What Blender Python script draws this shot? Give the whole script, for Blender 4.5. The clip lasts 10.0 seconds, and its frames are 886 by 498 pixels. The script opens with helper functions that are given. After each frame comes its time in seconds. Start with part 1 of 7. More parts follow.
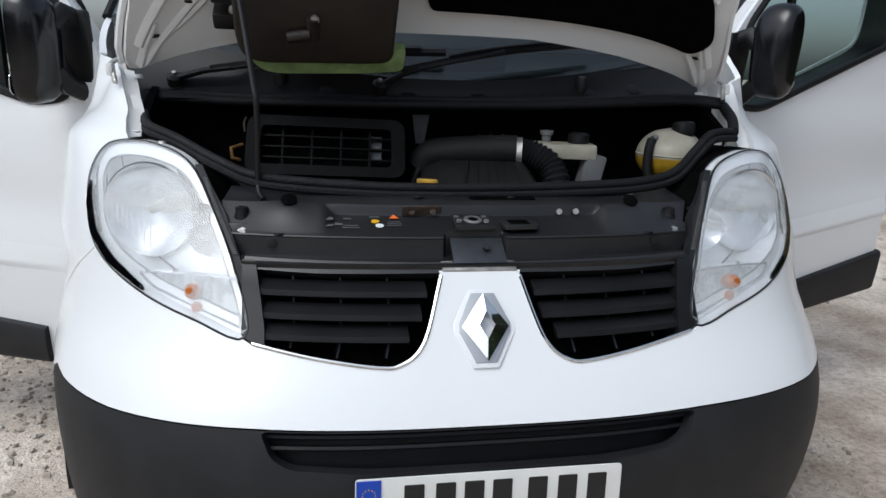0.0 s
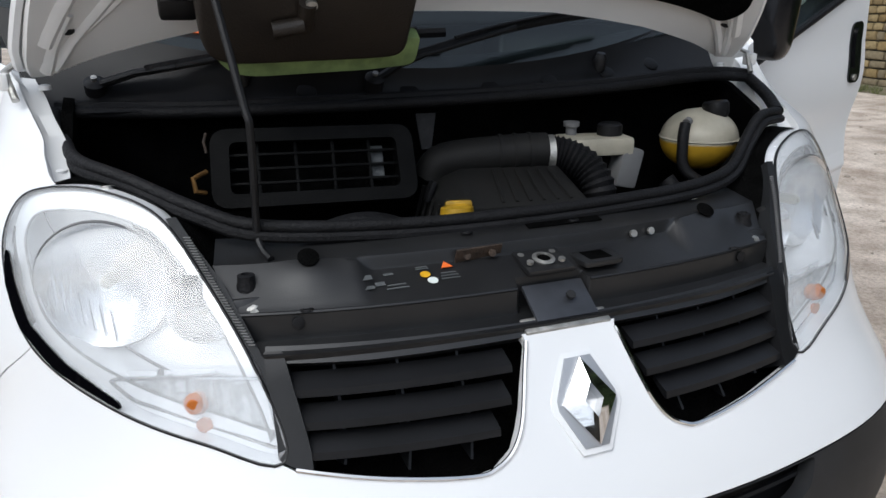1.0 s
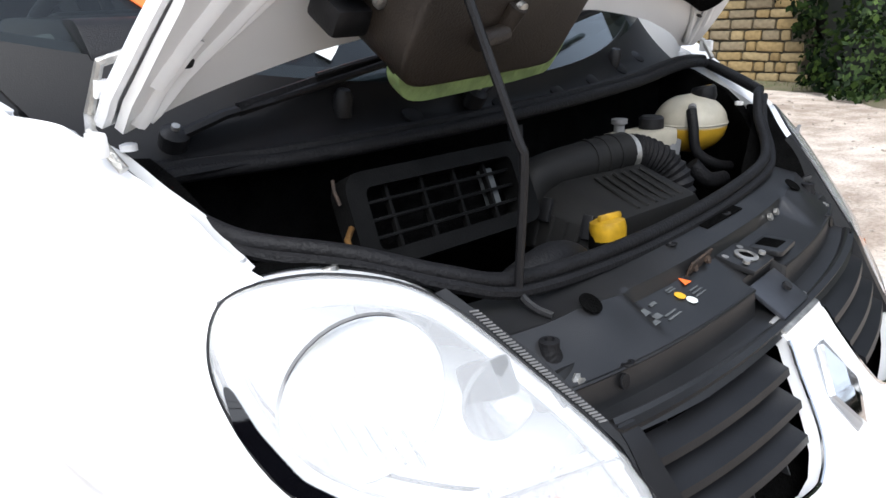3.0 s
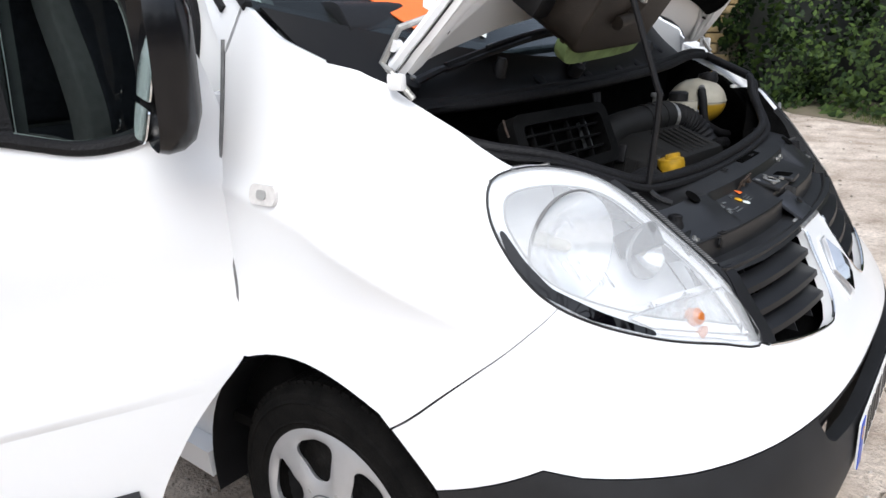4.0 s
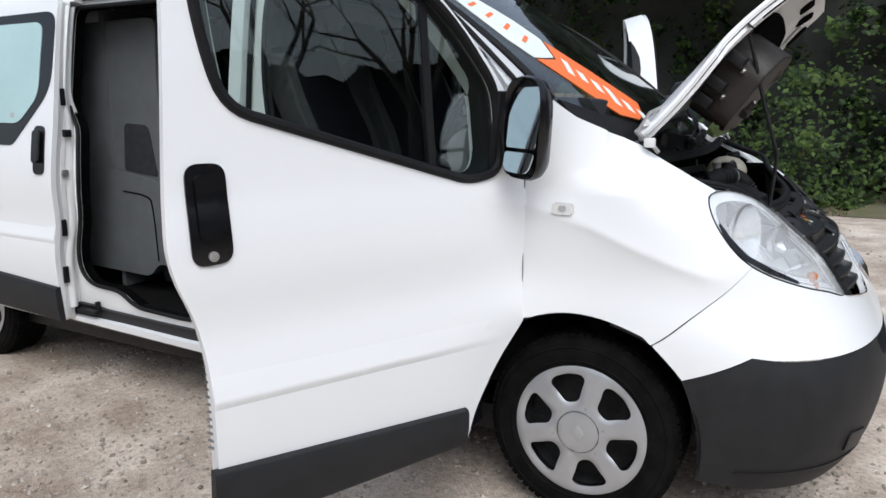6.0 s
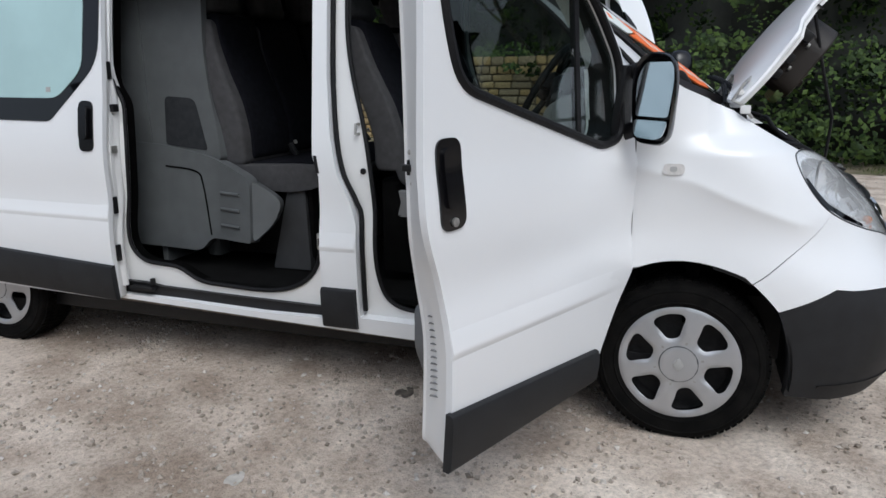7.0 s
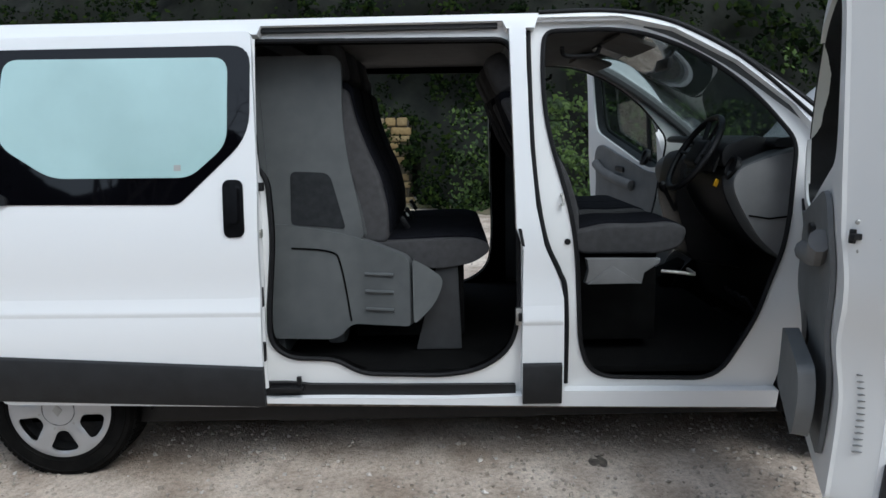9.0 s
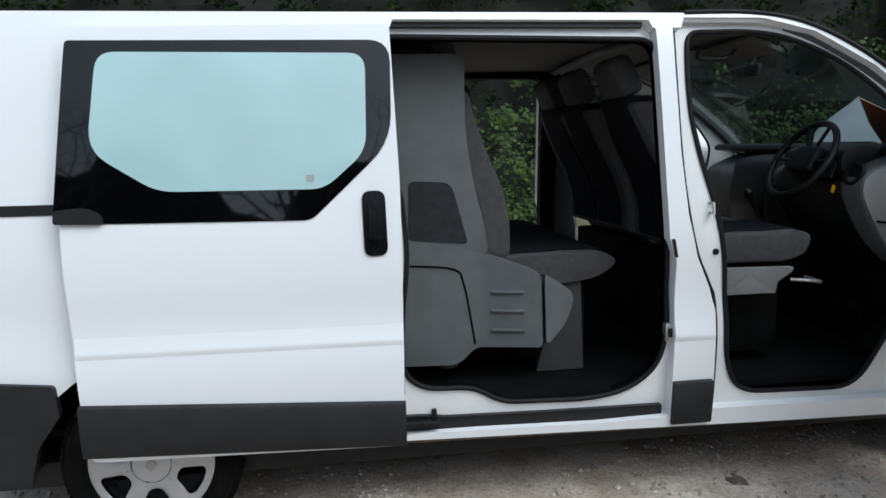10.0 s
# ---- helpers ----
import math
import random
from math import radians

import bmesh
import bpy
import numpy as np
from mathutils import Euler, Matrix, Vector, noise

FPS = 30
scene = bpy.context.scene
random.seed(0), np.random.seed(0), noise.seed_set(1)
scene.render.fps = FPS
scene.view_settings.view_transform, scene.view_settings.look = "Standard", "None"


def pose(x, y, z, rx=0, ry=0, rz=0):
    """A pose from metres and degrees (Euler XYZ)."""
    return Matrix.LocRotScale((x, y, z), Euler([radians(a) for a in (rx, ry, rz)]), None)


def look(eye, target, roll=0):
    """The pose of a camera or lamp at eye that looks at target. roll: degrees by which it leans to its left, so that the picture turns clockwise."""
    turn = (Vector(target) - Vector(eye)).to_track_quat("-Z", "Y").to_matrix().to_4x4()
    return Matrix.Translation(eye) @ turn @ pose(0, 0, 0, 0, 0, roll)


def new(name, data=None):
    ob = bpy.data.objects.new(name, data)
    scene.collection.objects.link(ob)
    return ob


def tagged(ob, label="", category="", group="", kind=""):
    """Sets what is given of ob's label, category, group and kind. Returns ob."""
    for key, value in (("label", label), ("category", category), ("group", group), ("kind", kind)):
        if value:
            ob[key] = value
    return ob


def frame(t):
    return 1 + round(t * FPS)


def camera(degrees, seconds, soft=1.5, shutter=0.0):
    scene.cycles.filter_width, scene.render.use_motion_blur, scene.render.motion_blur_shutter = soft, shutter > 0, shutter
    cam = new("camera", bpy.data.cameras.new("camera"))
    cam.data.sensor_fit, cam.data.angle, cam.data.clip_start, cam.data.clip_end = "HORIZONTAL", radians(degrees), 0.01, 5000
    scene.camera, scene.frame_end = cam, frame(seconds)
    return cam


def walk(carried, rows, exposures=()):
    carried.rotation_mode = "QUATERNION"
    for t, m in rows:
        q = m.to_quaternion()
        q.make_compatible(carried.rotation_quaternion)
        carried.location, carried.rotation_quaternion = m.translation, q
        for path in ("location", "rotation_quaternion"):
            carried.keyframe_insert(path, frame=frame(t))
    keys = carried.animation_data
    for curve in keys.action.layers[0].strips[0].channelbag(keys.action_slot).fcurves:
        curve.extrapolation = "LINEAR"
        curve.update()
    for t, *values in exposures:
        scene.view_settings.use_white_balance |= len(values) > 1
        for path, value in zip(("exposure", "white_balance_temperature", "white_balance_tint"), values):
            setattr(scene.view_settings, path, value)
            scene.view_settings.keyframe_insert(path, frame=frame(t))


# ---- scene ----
cam = camera(64.0, 10.0)
PATH = [
    (0, (-0.325, -1.209, 1.29), (0.025, 0.696, 0.792), 2.1),
    (0.5, (-0.441, -0.997, 1.344), (0.058, 0.863, 0.806), 1.2),
    (1, (-0.56, -0.755, 1.374), (0.121, 1.013, 0.732), 0.0),
    (1.5, (-0.632, -0.52, 1.415), (0.202, 1.158, 0.715), -1.3),
    (2, (-0.71, -0.363, 1.448), (0.299, 1.24, 0.803), -0.9),
    (2.5, (-0.9, -0.277, 1.443), (0.325, 1.161, 0.787), -0.5),
    (3, (-1.13, -0.169, 1.384), (0.232, 1.148, 0.743), -2.9),
    (3.2, (-1.254, -0.104, 1.373), (0.157, 1.154, 0.722), -4.1),
    (4.5, (-2.082, -0.185, 1.35), (-0.523, 0.926, 0.772), 0.6),
    (5, (-2.395, -0.174, 1.333), (-0.788, 0.914, 0.847), 1.4),
    (5.5, (-2.752, -0.108, 1.383), (-1.126, 0.97, 0.942), 0.3),
    (6, (-3.049, 0.173, 1.335), (-1.328, 1.122, 0.966), 0.1),
    (6.2, (-3.171, 0.283, 1.34), (-1.424, 1.184, 0.969), -0.1),
    (7.3, (-3.685, 1.048, 1.378), (-1.823, 1.608, 0.913), -0.4),
    (7.5, (-3.742, 1.176, 1.329), (-1.858, 1.685, 0.889), -0.3),
    (8, (-3.858, 1.625, 1.352), (-1.933, 1.959, 0.923), -0.4),
    (8.5, (-3.874, 2.107, 1.389), (-1.916, 2.287, 1.028), -1.1),
    (9, (-3.818, 2.631, 1.451), (-1.844, 2.652, 1.129), -1.2),
    (9.5, (-3.685, 3.187, 1.432), (-1.714, 3.024, 1.134), -1.0),
    (10, (-3.505, 3.604, 1.442), (-1.546, 3.33, 1.15), -1.3),
]
walk(cam, [(t, look(eye, target, roll)) for t, eye, target, roll in PATH],
     [(0, 0.24, 5900, 6), (1, 0.34, 6000, 7), (1.5, 0.55, 6000, 7), (2, 0.92, 6000, 8), (2.6, 1.3, 6000, 8), (3.2, 1.15, 6000, 9), (4.5, 0.68, 6100, 9), (5.5, 0.56, 6000, 8), (6.2, 0.37, 6000, 8), (7.4, 0.04, 5800, 7), (8.5, 0.16, 5700, 5), (10, 0.3, 5700, 3)])

# ---- world and light: a bright, thinly overcast day ----
world = bpy.data.worlds.new("sky")
scene.world = world
world.use_nodes = True
wn = world.node_tree
sky = wn.nodes.new("ShaderNodeTexSky")
sky.sky_type, sky.sun_disc = "NISHITA", False
sky.sun_elevation, sky.sun_rotation = radians(52), radians(236)
sky.air_density, sky.dust_density, sky.ozone_density = 1.0, 4.0, 1.0
soften = wn.nodes.new("ShaderNodeHueSaturation")
soften.inputs["Saturation"].default_value = 0.45
wn.links.new(sky.outputs["Color"], soften.inputs["Color"])
wn.links.new(soften.outputs["Color"], wn.nodes["Background"].inputs["Color"])
wn.nodes["Background"].inputs["Strength"].default_value = 0.15
sun = new("sun", bpy.data.lights.new("sun", "SUN"))
sun.data.energy, sun.data.angle, sun.data.color = 0.6, radians(40), (1.0, 0.96, 0.9)
sun.matrix_world = look((-8.4, -5.6, 13), (0, 0, 0))

# ---- tools ----
from mathutils.geometry import delaunay_2d_cdt


def material(name, color, rough=0.5, metal=0.0, vary=0.12, scale=8.0, bump=0.0, bump_scale=60.0, coat=0.0, spec=0.5, second=None, sharp=(0.35, 0.65), gloss_vary=0.08):
    """A surface with a slow stain, a fine grain and an optional second colour."""
    m = bpy.data.materials.new(name)
    m.use_nodes = True
    nt = m.node_tree
    b = nt.nodes["Principled BSDF"]
    co = nt.nodes.new("ShaderNodeTexCoord")
    slow, fine = nt.nodes.new("ShaderNodeTexNoise"), nt.nodes.new("ShaderNodeTexNoise")
    slow.inputs["Scale"].default_value, slow.inputs["Detail"].default_value = scale, 5
    fine.inputs["Scale"].default_value, fine.inputs["Detail"].default_value = bump_scale, 3
    for n in (slow, fine):
        nt.links.new(co.outputs["Object"], n.inputs["Vector"])
    ramp = nt.nodes.new("ShaderNodeValToRGB")
    ramp.color_ramp.elements[0].position, ramp.color_ramp.elements[1].position = sharp
    dark = second or tuple(c * (1 - vary) for c in color)
    light = color if second else tuple(min(1, c * (1 + vary * 0.5)) for c in color)
    ramp.color_ramp.elements[0].color, ramp.color_ramp.elements[1].color = (*dark, 1), (*light, 1)
    nt.links.new(slow.outputs["Fac"], ramp.inputs["Fac"])
    nt.links.new(ramp.outputs["Color"], b.inputs["Base Color"])
    span = nt.nodes.new("ShaderNodeMapRange")
    span.inputs["To Min"].default_value, span.inputs["To Max"].default_value = max(0, rough - gloss_vary), min(1, rough + gloss_vary)
    nt.links.new(fine.outputs["Fac"], span.inputs["Value"])
    nt.links.new(span.outputs["Result"], b.inputs["Roughness"])
    b.inputs["Metallic"].default_value, b.inputs["Coat Weight"].default_value, b.inputs["Specular IOR Level"].default_value = metal, coat, spec
    b.inputs["Coat Roughness"].default_value = 0.06
    if bump:
        bp = nt.nodes.new("ShaderNodeBump")
        bp.inputs["Strength"].default_value, bp.inputs["Distance"].default_value = bump, 0.01
        nt.links.new(fine.outputs["Fac"], bp.inputs["Height"])
        nt.links.new(bp.outputs["Normal"], b.inputs["Normal"])
    return m


def glass(name, color, rough=0.0, ior=1.45, alpha=1.0, through_light=1.0):
    """Thin clear pane: a gloss over a see-through body."""
    m = bpy.data.materials.new(name)
    m.use_nodes = True
    nt = m.node_tree
    nt.nodes.remove(nt.nodes["Principled BSDF"])
    clear, gloss, mix, edge, power, scale_ = (nt.nodes.new("ShaderNode" + k) for k in ("BsdfTransparent", "BsdfGlossy", "MixShader", "LayerWeight", "Math", "Math"))
    clear.inputs["Color"].default_value = (*color, 1)
    gloss.inputs["Roughness"].default_value = rough
    edge.inputs["Blend"].default_value = 0.5
    power.operation, scale_.operation = "POWER", "MULTIPLY_ADD"
    power.inputs[1].default_value = 5.0
    scale_.inputs[1].default_value, scale_.inputs[2].default_value = 0.93, ((ior - 1) / (ior + 1)) ** 2
    nt.links.new(edge.outputs["Facing"], power.inputs[0])
    nt.links.new(power.outputs[0], scale_.inputs[0])
    nt.links.new(scale_.outputs[0], mix.inputs["Fac"])
    nt.links.new(clear.outputs["BSDF"], mix.inputs[1])
    nt.links.new(gloss.outputs["BSDF"], mix.inputs[2])
    nt.links.new(mix.outputs["Shader"], nt.nodes["Material Output"].inputs["Surface"])
    return m



def whitened(name, color, milk):
    """Weathered clear plastic, partly see-through under a gloss; milk also stands for mirrored sky."""
    m = glass(name, (0.94, 0.95, 0.96), 0.06)
    nt = m.node_tree
    milky, mix, n = nt.nodes.new("ShaderNodeBsdfDiffuse"), nt.nodes.new("ShaderNodeMixShader"), nt.nodes.new("ShaderNodeTexNoise")
    milky.inputs["Color"].default_value = (*color, 1)
    n.inputs["Scale"].default_value = 3.0
    rng_ = nt.nodes.new("ShaderNodeMapRange")
    rng_.inputs["To Min"].default_value, rng_.inputs["To Max"].default_value = milk - 0.06, milk + 0.10
    nt.links.new(n.outputs["Fac"], rng_.inputs["Value"])
    nt.links.new(rng_.outputs["Result"], mix.inputs["Fac"])
    old = nt.nodes["Mix Shader"]
    clear = nt.nodes["Transparent BSDF"]
    nt.links.new(clear.outputs["BSDF"], mix.inputs[1])
    nt.links.new(milky.outputs["BSDF"], mix.inputs[2])
    nt.links.new(mix.outputs["Shader"], old.inputs[1])
    return m


def part(name, bm, mat, parent=None, label="", smooth=True):
    """Links a bmesh as one mesh object, under a thing or a part."""
    me = bpy.data.meshes.new(name)
    bm.to_mesh(me)
    bm.free()
    if smooth:
        me.shade_smooth()
        me.set_sharp_from_angle(angle=radians(38))
    for m in mat if isinstance(mat, (list, tuple)) else [mat]:
        me.materials.append(m)
    ob = new(name, me)
    ob.parent = parent
    if label:
        tagged(ob, label)
    return ob


def thing(name, label, category, at=(0, 0, 0), group="", kind=""):
    """An Empty at a thing's base; its parts are built in the place's own metres."""
    ob = new(name)
    ob.empty_display_size = 0.1
    ob.location = at
    return tagged(ob, label, category, group, kind)


def rounded(pts, r=0.0, n=5):
    """A closed outline whose corners (x, y[, radius]) are rounded."""
    out, k = [], len(pts)
    for i in range(k):
        a, p, b = (Vector(pts[j % k][:2]) for j in (i - 1, i, i + 1))
        rad = pts[i][2] if len(pts[i]) > 2 else r
        if rad <= 0:
            out.append(tuple(p))
            continue
        da, db = a - p, b - p
        ra, rb = min(rad, da.length * 0.49), min(rad, db.length * 0.49)
        s, e = p + da.normalized() * ra, p + db.normalized() * rb
        for j in range(n + 1):
            t = j / n
            out.append(tuple(s * (1 - t) ** 2 + p * 2 * t * (1 - t) + e * t * t))
    return out


def flow(pts, n=6, closed=False):
    """A smooth line (Catmull-Rom) through points of any dimension."""
    P = [Vector(p) for p in pts]
    k, out = len(P), []
    for i in range(k if closed else k - 1):
        a, b, c, d = (P[j % k] if closed else P[min(max(j, 0), k - 1)] for j in (i - 1, i, i + 1, i + 2))
        for j in range(n):
            t = j / n
            out.append(0.5 * (2 * b + (c - a) * t + (2 * a - 5 * b + 4 * c - d) * t * t + (3 * b - a - 3 * c + d) * t ** 3))
    if not closed:
        out.append(P[-1])
    return out


def dense(poly, step):
    out, k = [], len(poly)
    for i in range(k):
        a, b = Vector(poly[i][:2]), Vector(poly[(i + 1) % k][:2])
        n = max(1, math.ceil((b - a).length / step))
        out += [a.lerp(b, j / n) for j in range(n)]
    return out


def inside(poly, q):
    P = np.array([tuple(p)[:2] for p in poly])
    x, y = q[:, 0:1], q[:, 1:2]
    x0, y0 = P[:, 0], P[:, 1]
    x1, y1 = np.roll(x0, -1), np.roll(y0, -1)
    cross = ((y0 > y) != (y1 > y)) & (x < (x1 - x0) * (y - y0) / np.where(y1 == y0, 1e-9, y1 - y0) + x0)
    return cross.sum(1) % 2 == 1


def sheet(outline, surface, step=0.05, thick=0.012, holes=(), core=(0, 1.2, 0.9), lift=0.0):
    """A panel of real thickness: an outline with holes in two parameters, laid on a curved surface."""
    loops = [dense(outline, step)] + [dense(h, step) for h in holes]
    verts, edges = [], []
    for lp in loops:
        s = len(verts)
        verts += lp
        edges += [(s + i, s + (i + 1) % len(lp)) for i in range(len(lp))]
    rim = np.array([tuple(v) for v in verts])
    lo, hi = rim.min(0), rim.max(0)
    gx, gy = np.meshgrid(np.arange(lo[0] + step / 2, hi[0], step), np.arange(lo[1] + step / 2, hi[1], step))
    grid = np.stack([gx.ravel(), gy.ravel()], 1)
    ok = inside(outline, grid)
    for h in holes:
        ok &= ~inside(h, grid)
    grid = grid[ok]
    if len(grid):
        d = np.sqrt(((grid[:, None] - rim[None]) ** 2).sum(2)).min(1)
        grid = grid[d > step * 0.45]
    pts, _, tris, *_ = delaunay_2d_cdt(verts + [Vector(g) for g in grid], edges, [], 0, 1e-6)
    mid = np.array([tuple((pts[t[0]] + pts[t[1]] + pts[t[2]]) / 3) for t in tris])
    keep = inside(outline, mid)
    for h in holes:
        keep &= ~inside(h, mid)
    tris = [t for t, k in zip(tris, keep) if k]
    top, low, e = [], [], 0.004
    for p in pts:
        c = Vector(surface(p.x, p.y))
        n = (Vector(surface(p.x + e, p.y)) - Vector(surface(p.x - e, p.y))).cross(Vector(surface(p.x, p.y + e)) - Vector(surface(p.x, p.y - e)))
        n.normalize()
        if n.dot(c - Vector((core[0], max(core[1], c.y) if core[1] is not None else c.y, core[2]))) < 0:
            n = -n
        top.append(c + n * lift)
        low.append(c + n * (lift - thick))
    bm = bmesh.new()
    A, B = [bm.verts.new(p) for p in top], [bm.verts.new(p) for p in low]
    count = {}
    for t in tris:
        p, q, r = (pts[i] for i in t)
        if abs((q - p).cross(r - p)) < 5e-4 * step * step:
            continue
        a, b, c = (top[i] for i in t)
        n = (b - a).cross(c - a)
        t = list(t) if n.dot((top[t[0]] - low[t[0]]) * (1 if thick > 0 else -1)) > 0 else [t[0], t[2], t[1]]
        try:
            bm.faces.new([A[i] for i in t])
            bm.faces.new([B[i] for i in reversed(t)])
        except ValueError:
            continue
        for i in range(3):
            k = (t[i], t[(i + 1) % 3])
            count[k] = count.get(k, 0) + 1
    for (i, j), c in count.items():
        if (j, i) not in count:
            try:
                bm.faces.new([A[j], A[i], B[i], B[j]])
            except ValueError:
                pass
    for v in [v for v in bm.verts if not v.link_faces]:
        bm.verts.remove(v)
    return bm


def tube(line, r, sides=8, closed=False, squash=1.0, bm=None):
    """A round bar along a line; r may be a number or one for each point."""
    bm = bm or bmesh.new()
    L = [Vector(p) for p in line]
    k, rings, up = len(L), [], None
    for i, p in enumerate(L):
        d = (L[(i + 1) % k] - L[i - 1]) if closed else (L[min(i + 1, k - 1)] - L[max(i - 1, 0)])
        d.normalize()
        if up is None:
            up = Vector((0, 0, 1)) if abs(d.z) < 0.9 else Vector((1, 0, 0))
        s = d.cross(up).normalized()
        up = s.cross(d).normalized()
        q = r[i] if isinstance(r, (list, tuple)) else r
        rings.append([bm.verts.new(p + s * (q * math.cos(a)) + up * (q * squash * math.sin(a))) for a in (2 * math.pi * j / sides for j in range(sides))])
    for i in range(k if closed else k - 1):
        a, b = rings[i], rings[(i + 1) % k]
        for j in range(sides):
            bm.faces.new([a[j], b[j], b[(j + 1) % sides], a[(j + 1) % sides]])
    if not closed:
        bm.faces.new(rings[0])
        bm.faces.new(list(reversed(rings[-1])))
    return bm


def box(size, at=(0, 0, 0), turn=(0, 0, 0), bevel=0.0, seg=2, bm=None, taper=1.0):
    """A bevelled box; taper narrows its top."""
    b = bmesh.new()
    bmesh.ops.create_cube(b, size=1)
    for v in b.verts:
        k = taper if v.co.z > 0 else 1
        v.co = Vector((v.co.x * size[0] * k, v.co.y * size[1] * k, v.co.z * size[2]))
    if bevel:
        bmesh.ops.bevel(b, geom=b.edges[:], offset=bevel, segments=seg, profile=0.6, affect="EDGES", clamp_overlap=True)
    b.transform(pose(*at, *turn))
    return merge(bm, b)


def merge(bm, b):
    if bm is None:
        return b
    me = bpy.data.meshes.new("tmp")
    b.to_mesh(me)
    b.free()
    bm.from_mesh(me)
    bpy.data.meshes.remove(me)
    return bm


def lathe(profile, at=(0, 0, 0), turn=(0, 0, 0), sides=32, bm=None, caps=True):
    """A turned body: (radius, height) pairs round z."""
    b = bmesh.new()
    rings = []
    for r, h in profile:
        rings.append([b.verts.new((r * math.cos(2 * math.pi * j / sides), r * math.sin(2 * math.pi * j / sides), h)) for j in range(sides)])
    for a, c in zip(rings, rings[1:]):
        for j in range(sides):
            b.faces.new([a[j], a[(j + 1) % sides], c[(j + 1) % sides], c[j]])
    if caps:
        b.faces.new(list(reversed(rings[0])))
        b.faces.new(rings[-1])
    bmesh.ops.remove_doubles(b, verts=b.verts[:], dist=1e-5)
    bmesh.ops.recalc_face_normals(b, faces=b.faces[:])
    b.transform(pose(*at, *turn))
    return merge(bm, b)


def slab(outline, depth, m=None, bevel=0.0, seg=2, bm=None):
    """A plate: an outline in x, y pushed along z, edges eased, laid by the pose m."""
    b = bmesh.new()
    f = b.faces.new([b.verts.new((p[0], p[1], 0)) for p in outline])
    b.normal_update()
    if f.normal.z < 0:
        f.normal_flip()
    ext = bmesh.ops.extrude_face_region(b, geom=[f])
    for v in (g for g in ext["geom"] if isinstance(g, bmesh.types.BMVert)):
        v.co.z += depth
    bmesh.ops.recalc_face_normals(b, faces=b.faces[:])
    if bevel:
        rim = [e for e in b.edges if abs(e.verts[0].co.z - e.verts[1].co.z) < 1e-6]
        bmesh.ops.bevel(b, geom=rim, offset=bevel, segments=seg, profile=0.6, affect="EDGES", clamp_overlap=True)
    big = [f for f in b.faces if len(f.verts) > 4]
    if big:
        bmesh.ops.triangulate(b, faces=big)
    if m is not None:
        b.transform(m)
    return merge(bm, b)


# ---- the van's outer skin: plan curves of a rounded nose that run on into the flanks; u is y along the flank and arc length round the nose ----
def eased(pairs):
    """A smooth table lookup through pairs."""
    P = np.array(pairs, float)
    t = np.arange(len(P))
    q = np.linspace(0, len(P) - 1, 40 * len(P))
    i = np.clip(q.astype(int), 0, len(P) - 2)
    f = (q - i)[:, None]
    a, b, c, d = P[np.clip(i - 1, 0, None)], P[i], P[i + 1], P[np.clip(i + 2, None, len(P) - 1)]
    D = 0.5 * (2 * b + (c - a) * f + (2 * a - 5 * b + 4 * c - d) * f ** 2 + (3 * b - a - 3 * c + d) * f ** 3)
    return lambda v: float(np.interp(v, D[:, 0], D[:, 1]))


half_width = eased([(0.1, 0.88), (0.25, 0.925), (0.45, 0.945), (0.64, 0.955), (0.72, 0.951), (0.80, 0.940), (0.86, 0.938), (0.98, 0.943), (1.1, 0.935), (1.3, 0.905), (1.5, 0.875), (1.75, 0.835), (1.9, 0.80), (2.0, 0.76)])
nose_at = eased([(0.1, 0.12), (0.2, 0.03), (0.3, -0.02), (0.45, -0.05), (0.55, -0.045), (0.64, -0.02), (0.72, 0.03), (0.78, 0.065), (0.85, 0.11), (0.89, 0.135), (0.96, 0.2), (1.05, 0.29), (1.15, 0.42), (1.25, 0.58), (1.31, 0.68), (1.5, 0.76)])
YC, POWER = 0.80, 2.5
square = eased([(0.1, 2.8), (0.3, 2.95), (0.55, 2.95), (0.66, 2.75), (0.76, 2.5), (0.9, 2.5), (1.5, 2.5)])
_th = np.linspace(0, math.pi / 2, 600)
_a, _b = np.sin(_th) ** (2 / POWER), np.cos(_th) ** (2 / POWER)
_s = np.concatenate([[0], np.cumsum(np.hypot(np.diff(_a * 0.945), np.diff(_b * 0.8)))])
UC = YC - _s[-1]
_u = _s + UC


def crest(u, z):
    """The soft crease that runs down the wing from the door mirror to the lamp's lower corner."""
    if u < 0.26 or u > 1.34:
        return 0.0
    zc = float(np.interp(u, [0.26, 0.42, 0.60, 0.82, 1.03, 1.20, 1.34], [0.838, 0.866, 0.928, 1.000, 1.052, 1.085, 1.105]))
    fade = min(1.0, (u - 0.26) / 0.16, (1.34 - u) / 0.26)
    d = z - zc
    return fade * 0.014 * math.exp(-math.hypot(d, 0.005) / (0.034 if d < 0 else 0.050))


_shoulder = eased([(1.0, 0.0), (1.10, 0.0), (1.14, 0.030), (1.17, 0.060), (1.21, 0.072), (1.25, 0.080), (1.30, 0.086), (1.5, 0.088)])


def shoulder(u, z):
    """How far the wings turn in towards the bonnet's sides."""
    if z < 1.10 or u > 0.96:
        return 0.0
    k = min(1.0, max(0.0, (0.96 - u) / 0.34))
    return _shoulder(z) * k * k * (3 - 2 * k)


